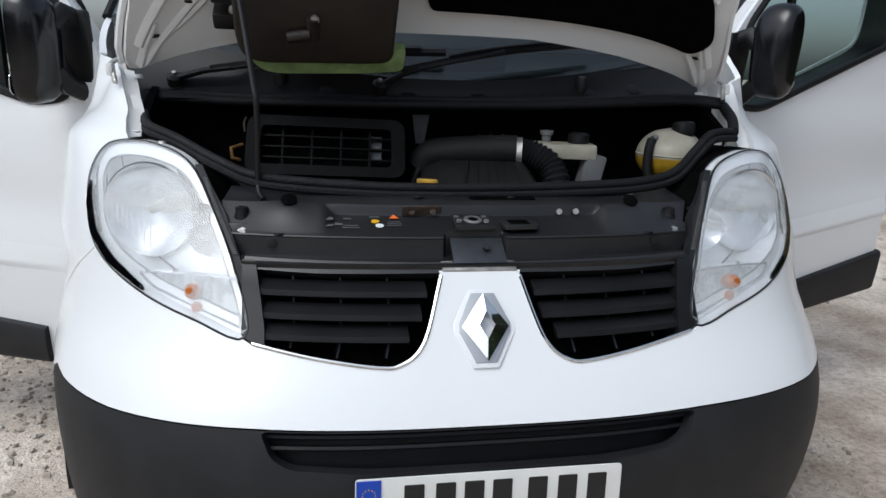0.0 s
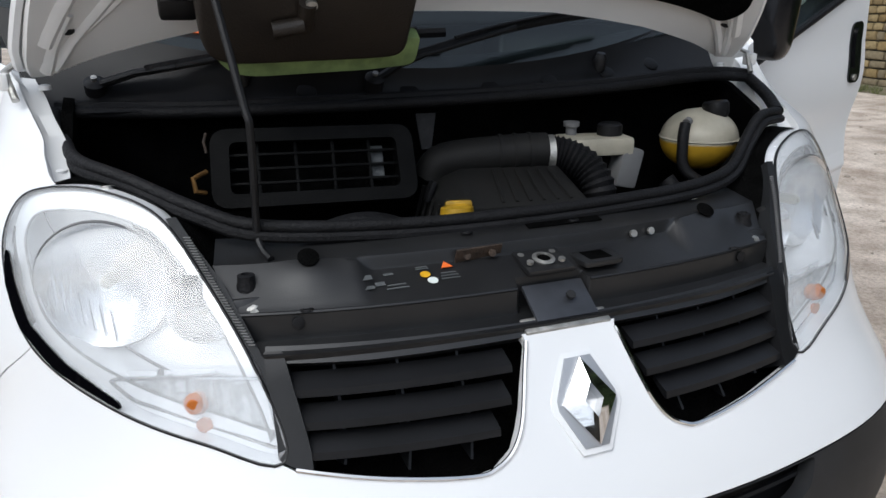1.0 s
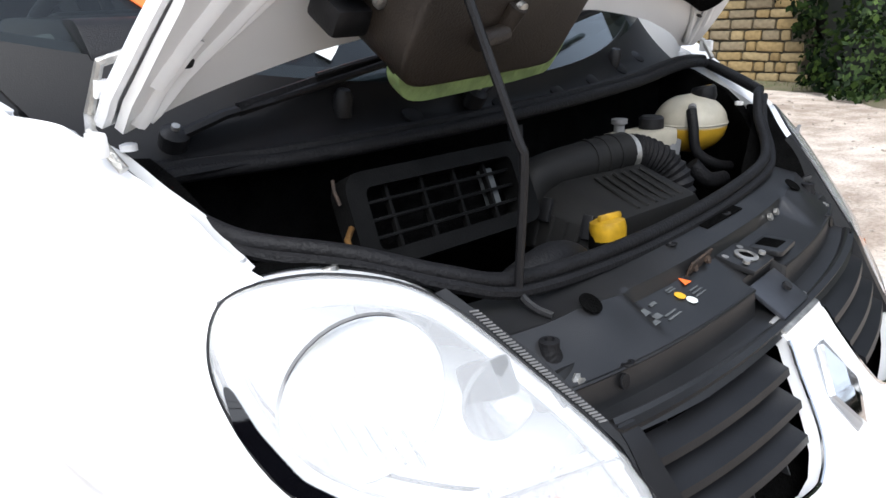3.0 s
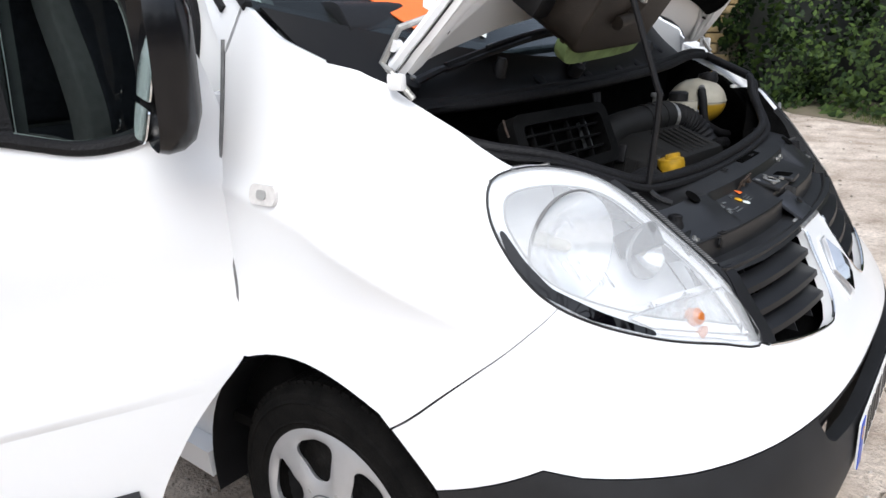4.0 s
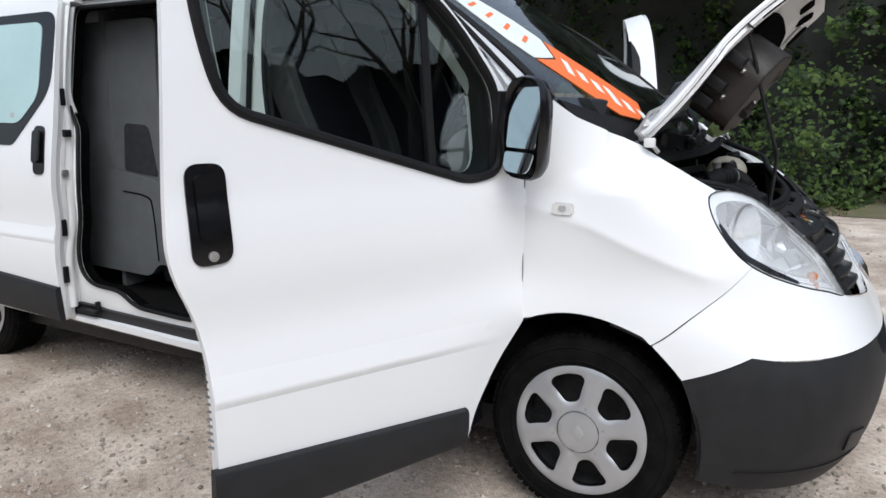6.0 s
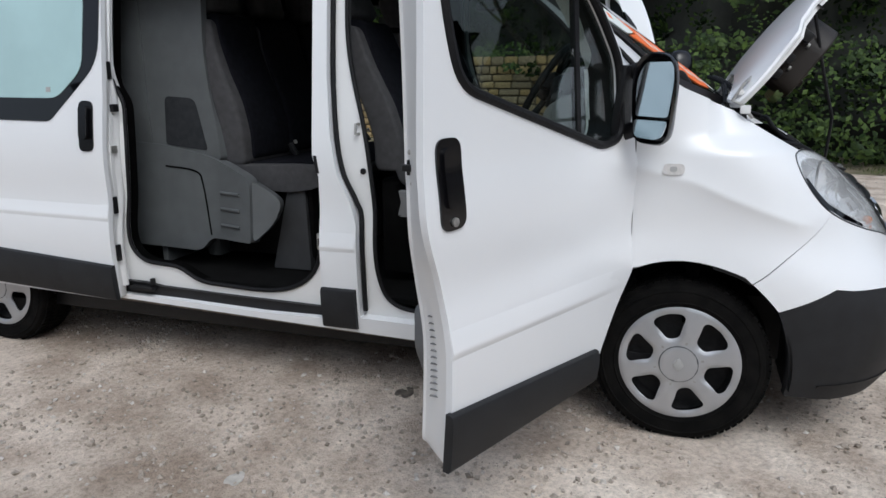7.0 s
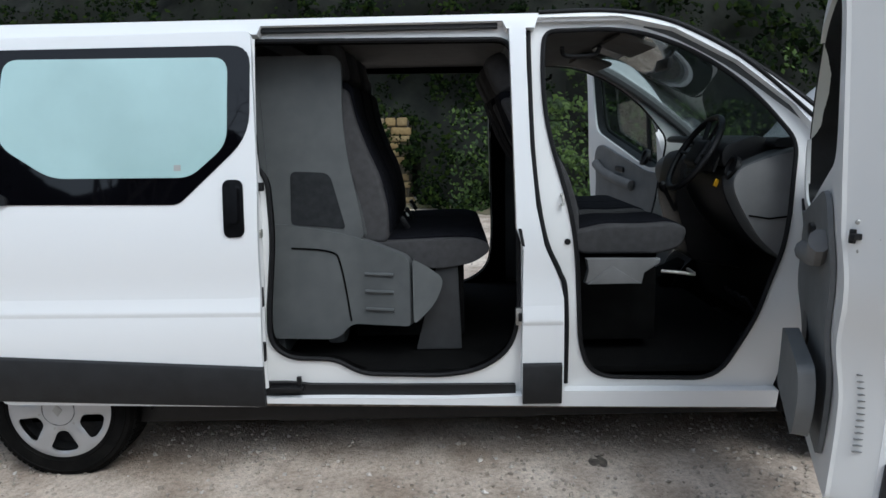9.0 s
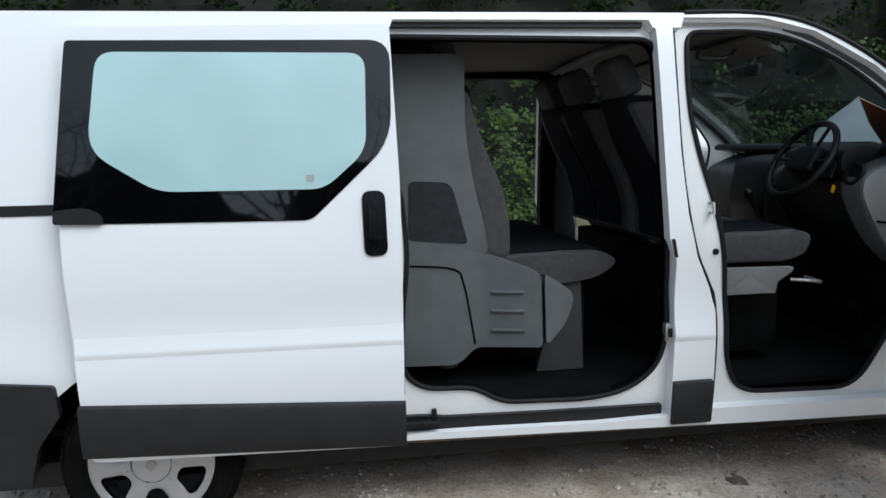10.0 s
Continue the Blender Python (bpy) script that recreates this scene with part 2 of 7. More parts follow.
def skin(u, z, out=0.0):
    w = half_width(z) + out + crest(u, z) - shoulder(u, z)
    if u >= YC:
        return (w, u, z)
    a, b = (float(np.interp(abs(u - UC) + UC, _u, k)) for k in (_a, _b))
    k = POWER / square(z)
    a, b = a ** k, b ** k
    return (math.copysign(w * a, u - UC), YC - (YC - nose_at(z) + out) * b, z)


# ---- materials ----
WHITE = material("white_paint", (0.80, 0.81, 0.82), 0.26, vary=0.012, scale=1.2, bump=0.0, bump_scale=30, coat=0.35, sharp=(0.2, 0.8), gloss_vary=0.012)
INNER_WHITE = material("inner_white_paint", (0.79, 0.79, 0.78), 0.38, vary=0.03, scale=3, bump=0.0, bump_scale=30, coat=0.2, sharp=(0.2, 0.8), gloss_vary=0.02)
BUMPER = material("dark_grey_plastic", (0.014, 0.0148, 0.0165), 0.55, spec=0.35, vary=0.25, scale=14, bump=0.25, bump_scale=900)
BLACK = material("black_plastic", (0.007, 0.007, 0.008), 0.42, vary=0.3, scale=18, bump=0.2, bump_scale=500, spec=0.35)
BAY = material("dusty_black_plastic", (0.0065, 0.0067, 0.0075), 0.40, vary=0.3, scale=11, bump=0.06, bump_scale=500, spec=0.6, second=(0.013, 0.013, 0.0135), sharp=(0.3, 0.75))
SCUTTLE = material("dull_black_scuttle_plastic", (0.0055, 0.0058, 0.007), 0.45, vary=0.3, scale=11, bump=0.06, bump_scale=500, spec=0.2, second=(0.009, 0.009, 0.0095), sharp=(0.3, 0.75))
GRILLE = material("black_grille_plastic", (0.008, 0.0083, 0.0095), 0.42, vary=0.3, scale=12, bump=0.05, bump_scale=500, spec=0.35)
RUBBER = material("rubber", (0.006, 0.006, 0.007), 0.6, spec=0.25, vary=0.3, scale=20, bump=0.3, bump_scale=200)
TYRE = material("tyre_rubber", (0.005, 0.005, 0.005), 0.85, spec=0.05, vary=0.4, scale=16, bump=0.4, bump_scale=220, second=(0.010, 0.0095, 0.009))
SILVER = material("silver_wheel_plastic", (0.46, 0.47, 0.49), 0.36, metal=0.6, vary=0.07, scale=9, bump=0.1, bump_scale=300, coat=0.2)
DARK_STEEL = material("dark_steel", (0.02, 0.02, 0.021), 0.6, metal=0.4, vary=0.4, scale=20, bump=0.3)
DISH = material("polished_lamp_dish", (0.88, 0.89, 0.90), 0.20, metal=0.9, vary=0.05, scale=30)
CHROME = material("chrome", (0.8, 0.8, 0.8), 0.08, metal=1.0, vary=0.03, scale=30)
ZINC = material("zinc_metal", (0.5, 0.49, 0.46), 0.4, metal=0.9, vary=0.3, scale=40, bump=0.3, bump_scale=300)
LINING = material("grey_moulded_plastic", (0.088, 0.094, 0.096), 0.60, vary=0.10, scale=12, bump=0.25, bump_scale=700)
DOOR_LINING = material("mid_grey_door_lining", (0.15, 0.155, 0.157), 0.60, vary=0.10, scale=12, bump=0.25, bump_scale=700)
HEADLINING = material("dim_grey_headlining", (0.095, 0.090, 0.084), 0.85, vary=0.12, scale=10, bump=0.2, bump_scale=500)
LINING_LIGHT = material("light_grey_lining", (0.17, 0.17, 0.17), 0.75, vary=0.12, scale=10, bump=0.2, bump_scale=500)
FABRIC_LIGHT = material("light_grey_seat_fabric", (0.070, 0.069, 0.071), 0.9, vary=0.15, scale=30, bump=0.5, bump_scale=900, spec=0.2)
NET = material("grey_pocket_mesh", (0.030, 0.032, 0.035), 0.85, vary=0.2, scale=30, bump=0.5, bump_scale=900, spec=0.15)
FABRIC_DARK = material("dark_grey_seat_fabric", (0.010, 0.0105, 0.014), 0.92, vary=0.25, scale=30, bump=0.5, bump_scale=900, spec=0.06)
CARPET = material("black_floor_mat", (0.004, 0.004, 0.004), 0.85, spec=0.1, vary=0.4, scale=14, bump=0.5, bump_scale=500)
YELLOW = material("yellow_plastic", (0.72, 0.40, 0.015), 0.4, vary=0.15, scale=60, bump=0.1)
ORANGE = material("orange_vinyl", (0.85, 0.17, 0.03), 0.5, vary=0.05, scale=12)
PALE = material("white_vinyl", (0.75, 0.8, 0.76), 0.5, vary=0.05, scale=12)
AMBER = material("amber_bulb", (0.45, 0.13, 0.02), 0.25, vary=0.1, scale=40)
TANK = material("translucent_white_plastic", (0.42, 0.39, 0.31), 0.4, vary=0.15, scale=22)
COOLANT = material("coolant_yellow_plastic", (0.45, 0.27, 0.02), 0.4, vary=0.2, scale=22)
# darker copy of the bay plastic: shade deeper down, put into the colour
ENGINE = material("shaded_bay_plastic", (0.004, 0.004, 0.004), 0.5, vary=0.35, scale=16, bump=0.15, bump_scale=300, spec=0.07, second=(0.007, 0.007, 0.007))
DUSTY = material("dusty_grey_black_plastic", (0.012, 0.0117, 0.011), 0.6, vary=0.4, scale=14, bump=0.1, bump_scale=300, spec=0.2, second=(0.009, 0.009, 0.009))
OCHRE = material("oily_yellow_plastic", (0.42, 0.25, 0.012), 0.4, vary=0.3, scale=40)
STEEL_GREY = material("blue_grey_bracket", (0.045, 0.048, 0.056), 0.34, metal=0.3, vary=0.2, scale=20)
LINING_DARK = material("dark_grey_moulding", (0.035, 0.036, 0.038), 0.7, vary=0.15, scale=12, bump=0.2, bump_scale=600)
BROWN = material("brown_black_plastic", (0.017, 0.012, 0.008), 0.5, vary=0.3, scale=10, bump=0.2, bump_scale=300)
GREEN_FOAM = material("pale_green_foam", (0.22, 0.31, 0.12), 0.8, vary=0.25, scale=30, bump=0.4)
# matt black for the felt pad; also the shade in bay and recesses
DEEP_BLACK = material("deep_black_felt_and_shade", (0.003, 0.003, 0.003), 0.95, spec=0.02, vary=0.4, scale=20, bump=0.6, bump_scale=200)
PLATE_WHITE = material("plate_white", (0.75, 0.75, 0.72), 0.35, vary=0.04, scale=10)
BLUE = material("plate_blue", (0.01, 0.06, 0.45), 0.4, vary=0.05, scale=10)
INK = material("black_ink", (0.01, 0.01, 0.01), 0.5, vary=0.05, scale=10)
GREY_INK = material("pale_grey_print", (0.35, 0.35, 0.34), 0.6, vary=0.05, scale=10)
PRIVACY = material("frosted_window_film", (0.42, 0.60, 0.60), 0.16, vary=0.10, scale=2.2, coat=1.0)
SHADE = material("black_glass_border", (0.002, 0.002, 0.003), 0.03, vary=0.1, scale=10, spec=0.5, gloss_vary=0.01)
CLEAR = glass("window_glass", (0.70, 0.76, 0.74), ior=1.6)
# white mixed into the lens, for haze and the sky it mirrors
LENS = whitened("haze_and_sky_lens", (0.97, 0.98, 0.98), 0.18)
SCREEN = glass("windscreen_glass", (0.72, 0.77, 0.76), ior=1.55)
REFLECTOR = material("lamp_reflector", (0.90, 0.91, 0.93), 0.24, metal=0.25, vary=0.05, scale=30)
# grey for the gap and slots, their shade put into the colour
SLOT = material("shadowed_slot", (0.16, 0.16, 0.16), 0.7, vary=0.2, scale=40)
GLOSS = material("glossy_black_plastic", (0.004, 0.004, 0.005), 0.2, vary=0.2, scale=20, spec=0.5)
RUST = material("rusty_plate", (0.045, 0.028, 0.018), 0.7, vary=0.5, scale=60, bump=0.3, bump_scale=200)
MIRROR = material("mirror_silver", (0.85, 0.88, 0.90), 0.02, metal=1.0, vary=0.0)

# ---- the van ----
van = thing("van", "white panel van with bonnet and doors open, parked on gravel", "van")
SIDES = (-1, 1)


def flank(sx, out=0.0):
    return lambda u, z: (lambda p: (sx * p[0], p[1], p[2]))(skin(u, z, out))


def front(u, z):
    """Both halves of the nose at once: u runs from one flank round to the other."""
    v = abs(u - UC)
    p = skin(UC + v, z)
    return (math.copysign(p[0], u - UC), p[1], p[2])


def moulding(sx, line, section, out=0.0, fade=0):
    """A bar of one cross-section (out, up) run along a line (u, z) on the flank."""
    bm = bmesh.new()
    line = list(line)
    rings = []
    for i, (u, z) in enumerate(line):
        f = min(1, (i + 0.02) / fade) if fade else 1
        rings.append([bm.verts.new(flank(sx, out + (o * f if o > 0 else o))(u, z + dz)) for o, dz in section])
    m = len(section)
    for a, b in zip(rings, rings[1:]):
        for i in range(m):
            bm.faces.new([a[i], a[(i + 1) % m], b[(i + 1) % m], b[i]])
    bm.faces.new(rings[0])
    bm.faces.new(list(reversed(rings[-1])))
    bmesh.ops.recalc_face_normals(bm, faces=bm.faces[:])
    return bm


def strip_section(h):
    """Rounded rubbing strip of height h, hanging below its line."""
    return [(-0.006, 0.0), (0.008, -0.001), (0.017, -0.006), (0.022, -0.018), (0.024, -h * 0.5), (0.022, -h + 0.012), (0.014, -h), (-0.006, -h)]


CREASE = [(-0.003, 0.085), (0.0002, 0.065), (0.0050, 0.012), (0.0058, 0.006), (0.0050, 0.0), (0.0022, -0.008), (0.0002, -0.014), (-0.004, -0.016)]


def arch(cy, cz, r, a0, a1, n=14):
    return [(cy + r * math.cos(radians(a0 + (a1 - a0) * i / n)), cz + r * math.sin(radians(a0 + (a1 - a0) * i / n))) for i in range(n + 1)]


def both(right):
    """An outline of the nose from one half: mirrored about the middle."""
    return right + [(2 * UC - u, z) for u, z in reversed(right)]


HUB_F, HUB_R, HUB_Z = 0.845, 4.34, 0.322

# outlines shared by neighbours, as (u, z)
LAMP = [tuple(p) for p in flow([(0.17, 1.107), (0.07, 1.101), (-0.02, 1.068), (-0.085, 0.985), (-0.135, 0.885), (-0.160, 0.772), (-0.045, 0.794), (0.075, 0.824), (0.195, 0.868), (0.262, 0.915), (0.290, 0.985), (0.287, 1.045), (0.245, 1.092)], 5, True)]

# white bumper cover, with the upright panel between the grilles
cover_top = [(UC, 0.895), (-0.545, 0.893), (-0.550, 0.88), (-0.518, 0.80), (-0.495, 0.752), (-0.468, 0.732), (-0.43, 0.727), (-0.30, 0.741), (-0.175, 0.760), (-0.157, 0.768), (-0.045, 0.791), (0.075, 0.821), (0.195, 0.865), (0.240, 0.893)]
cover_low = [(0.640, 0.652), (0.608, 0.600), (0.580, 0.556), (0.365, 0.640), (0.30, 0.632), (0.10, 0.628), (-0.10, 0.630), (-0.22, 0.632), (UC, 0.628)]
bumper_cover = part("bumper_cover", sheet(both(cover_top[1:] + cover_low[:-1]), front, 0.045, 0.02), WHITE, van, "glossy white painted bumper cover")

# unpainted lower bumper with a long air slot and a lamp blank on each side
low = [(-0.22, 0.629), (-0.10, 0.627), (0.10, 0.625), (0.30, 0.629), (0.365, 0.637), (0.580, 0.552), (0.536, 0.40), (0.505, 0.225), (0.30, 0.20), (0.0, 0.19), (-0.40, 0.19)]
bumper = part("bumper", sheet(both(low), lambda u, z: front(u, z), 0.045, 0.03, holes=[rounded(both([(-0.243, 0.6275), (-0.275, 0.580), (-0.31, 0.562), (-0.45, 0.553)]), 0.014)]), BUMPER, van, "textured dark grey plastic lower bumper")
# black sheet gives the shade behind the air slot
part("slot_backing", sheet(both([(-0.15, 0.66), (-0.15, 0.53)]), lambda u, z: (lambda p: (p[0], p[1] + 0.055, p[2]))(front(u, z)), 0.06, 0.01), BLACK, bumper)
for k, z in enumerate((0.585, 0.605)):
    part("slot_bar", tube([Vector(front(u, z)) + Vector((0, 0.035, 0)) for u in np.linspace(-0.26, 2 * UC + 0.26, 24)], 0.006, 6), BLACK, bumper)
for sx in SIDES:
    c = Vector(flank(sx)(-0.09, 0.33))
    part("lamp_blank", sheet(rounded([(-0.15, 0.29), (-0.02, 0.30), (-0.02, 0.37), (-0.15, 0.36)], 0.02), flank(sx), 0.03, 0.008, lift=0.006), BLACK, bumper)
    part("bumper_groove", sheet([(-0.22, 0.262), (0.40, 0.262), (0.40, 0.270), (-0.22, 0.270)], flank(sx), 0.05, 0.004, lift=0.0035), BLACK, bumper)

# front wings
for sx in SIDES:
    a = arch(HUB_F, HUB_Z, 0.400, 122, 62)
    wing = [(0.240, 0.895), (0.262, 0.915), (0.292, 0.985), (0.289, 1.047), (0.246, 1.096), (0.175, 1.111), (0.30, 1.170), (0.38, 1.207), (0.49, 1.250), (0.62, 1.270), (0.79, 1.288), (0.89, 1.332), (0.98, 1.392), (1.035, 1.30), (1.038, 1.1), (1.036, 0.7), (1.028, 0.684)]
    wing += list(reversed(a))[1:-1] + [(0.644, 0.654)]
    w = part("front_wing", sheet(wing, flank(sx), 0.009, 0.016), WHITE, van, "white painted front wing")
    part("indicator_repeater", sheet(rounded([(0.868, 1.032), (0.94, 1.032), (0.94, 1.070), (0.868, 1.070)], 0.017), flank(sx), 0.02, 0.01, lift=0.008), material("clear_repeater", (0.62, 0.60, 0.58), 0.2, vary=0.1, scale=60, coat=1.0), w, "small clear oval side indicator")
    part("repeater_bulb", sheet(rounded([(0.893, 1.042), (0.918, 1.042), (0.918, 1.060), (0.893, 1.060)], 0.008), flank(sx), 0.02, 0.003, lift=0.0105), GREY_INK, w)
    part("arch_lip", sheet(arch(HUB_F, HUB_Z, 0.383, 104, 186, 18) + list(reversed(arch(HUB_F, HUB_Z, 0.50, 104, 186, 18))), flank(sx, -0.020), 0.03, 0.05), BUMPER, w, "dark plastic lip of the wheel arch")
    part("liner_front", box((0.44, 0.02, 0.50), (sx * 0.62, HUB_F - 0.39, 0.47), (0, 0, 0), 0.005), BLACK, w)
    # raised grey bead drawn for the shade in the door gap
    part("shut_line", tube([Vector(flank(sx, 0.0015)(1.041, z)) for z in np.linspace(0.70, 1.33, 30)], 0.0042, 6), SLOT, w, "grey bead standing for the shaded gap at the wing's rear edge")
    part("hinge_edge", tube([Vector(flank(sx, -0.017)(1.046, z)) for z in np.linspace(0.70, 1.34, 24)], 0.0145, 8), INNER_WHITE, w)
    # arch lining
    bm = bmesh.new()
    ring = []
    for x in (0.93, 0.60):
        ring.append([bm.verts.new((sx * x, p[0], p[1])) for p in arch(HUB_F, HUB_Z, 0.392, -12, 190, 30)])
    for i in range(len(ring[0]) - 1):
        bm.faces.new([ring[0][i], ring[0][i + 1], ring[1][i + 1], ring[1][i]])
    bm.faces.new(ring[1])
    part("arch_liner", bm, BLACK, van)

# wheels
def wheel(sx, y, x, z=HUB_Z):
    M = pose(sx * x, y, z, 0, 90 * sx, 0)
    ty = [(0.205, -0.10), (0.232, -0.108), (0.275, -0.112), (0.304, -0.104), (0.317, -0.085), (0.320, 0), (0.317, 0.085), (0.304, 0.104), (0.275, 0.112), (0.232, 0.108), (0.205, 0.10)]
    bm = lathe(ty + [(0.205, -0.10)], sides=72, caps=False)
    bm.transform(M)
    tyre = part("wheel", bm, TYRE, van, "black tyre with a silver plastic wheel trim")
    bm = bmesh.new()
    rng = random.Random(int(y * 10) + sx)
    for i in range(72):
        for j, (h, wd) in enumerate(((-0.068, 0.03), (-0.022, 0.04), (0.026, 0.04), (0.070, 0.03))):
            t = 2 * math.pi * (i + (j % 2) * 0.5) / 72
            b = box((0.011, 0.022, wd), (0.320 * math.cos(t), 0.320 * math.sin(t), h), (0, 0, math.degrees(t)))
            merge(bm, b)
    bm.transform(M)
    part("tread", bm, TYRE, tyre, smooth=False)
    # side wall ribs
    bm = lathe([(0.236, 0.108), (0.240, 0.1125), (0.244, 0.109)], sides=64, caps=False)
    lathe([(0.282, 0.110), (0.286, 0.1135), (0.291, 0.108)], sides=64, bm=bm, caps=False)
    bm.transform(M)
    part("sidewall_rib", bm, TYRE, tyre)
    bm = lathe([(0.19, 0.02), (0.205, 0.06), (0.212, 0.095), (0.205, 0.02), (0.19, 0.02)], sides=48, caps=False)
    lathe([(0.0, 0.03), (0.19, 0.03), (0.19, 0.02), (0.0, 0.02)], sides=32, bm=bm, caps=False)
    bm.transform(M)
    part("steel_rim", bm, DARK_STEEL, tyre)
    # trim disc with six windows
    disc = [(0.230 * math.cos(2 * math.pi * i / 72), 0.230 * math.sin(2 * math.pi * i / 72)) for i in range(72)]
    windows = []
    for i in range(6):
        t = 2 * math.pi * i / 6 + (0.25 if y < 2 else 0.05)
        c, s = math.cos(t), math.sin(t)
        loc = [(0.104, -0.024), (0.140, -0.042), (0.172, -0.062), (0.190, -0.048), (0.197, 0.0), (0.190, 0.048), (0.172, 0.062), (0.140, 0.042), (0.104, 0.024), (0.099, 0.0)]
        windows.append(rounded([(p * c - q * s, p * s + q * c) for p, q in loc], 0.014, 3))
    dome = eased([(-0.01, 0.124), (0.0, 0.124), (0.066, 0.121), (0.072, 0.116), (0.078, 0.117), (0.12, 0.118), (0.19, 0.112), (0.212, 0.110), (0.222, 0.106), (0.24, 0.098)])
    spoke0 = 0.25 if y < 2 else 0.05

    def face(a, b):
        r, t = math.hypot(a, b), math.atan2(b, a)
        d = abs(((t - spoke0) * 6 / (2 * math.pi) + 0.5) % 1 - 0.5) * 2
        dip = max(0.0, 1 - d * 1.55) ** 0.7 * math.exp(-((r - 0.148) / 0.05) ** 4)
        return tuple(M @ Vector((a, b, dome(r) - 0.026 * dip)))

    bm = sheet(disc, face, 0.011, 0.012, holes=windows, core=(0, y, z))
    part("wheel_trim", bm, SILVER, tyre, "silver six-spoke plastic wheel trim")
    for i in range(6):
        t = 2 * math.pi * (i + 0.5) / 6 + 0.25
        bm = sheet(rounded([(0.082 * math.cos(t) - 0.004 * math.sin(t), 0.082 * math.sin(t) + 0.004 * math.cos(t)), (0.082 * math.cos(t) + 0.004 * math.sin(t), 0.082 * math.sin(t) - 0.004 * math.cos(t)), (0.093 * math.cos(t) + 0.004 * math.sin(t), 0.093 * math.sin(t) - 0.004 * math.cos(t)), (0.093 * math.cos(t) - 0.004 * math.sin(t), 0.093 * math.sin(t) + 0.004 * math.cos(t))], 0.002, 2), lambda a, b: tuple(M @ Vector((a, b, dome(math.hypot(a, b))))), 0.01, 0.002, core=(0, y, z), lift=0.001)
        part("trim_notch", bm, GREY_INK, tyre)
    bm = lathe([(0.068, 0.1185), (0.0705, 0.1215), (0.073, 0.1185), (0.0705, 0.1165)], sides=48, caps=False)
    bm.transform(M)
    part("cap_ring", bm, LINING, tyre)
    bm = slab([(-0.022, 0), (0, -0.028), (0.022, 0), (0, 0.028)], 0.004, M @ pose(0, 0, 0.1235, 0, 0, 90), 0.001)
    part("trim_badge", bm, GREY_INK, tyre)
    return tyre


for sx in SIDES:
    wheel(sx, HUB_F - 0.004, 0.795, 0.308)
    wheel(sx, HUB_R, 0.80, 0.306)

# ---- flanks: recessed door frames, pillars, sills, quarter panels ----
DRIP = [(2.25, 1.932), (1.977, 1.934), (1.758, 1.900), (1.556, 1.812), (1.373, 1.692), (1.142, 1.487), (1.04, 1.385)]
FD_OPEN = [(1.50, 0.39, 0.10), (1.36, 0.64, 0.1), (1.25, 0.92, 0.1), (1.205, 1.25, 0.1), (1.190, 1.39, 0.06), (1.36, 1.595, 0.2), (1.56, 1.742, 0.2), (1.76, 1.832, 0.2), (1.93, 1.865, 0.1), (2.225, 1.860, 0.05), (2.238, 1.70, 0.2), (2.222, 1.46, 0.2), (2.126, 1.13, 0.15), (2.098, 0.90, 0.1), (2.091, 0.57, 0.08), (2.055, 0.45, 0.06), (1.98, 0.405, 0.06)]
SD_OPEN = [(2.362, 1.832, 0.07), (2.348, 1.06, 0.1), (2.346, 0.70, 0.1), (2.378, 0.545, 0.1), (2.50, 0.452, 0.1), (2.66, 0.424, 0.1), (3.02, 0.438, 0.06), (3.13, 0.506, 0.05), (3.33, 0.515, 0.06), (3.405, 0.58, 0.06), (3.405, 0.75, 0.1), (3.372, 1.03, 0.1), (3.39, 1.28, 0.05), (3.465, 1.37, 0.05), (3.47, 1.845, 0.05)]
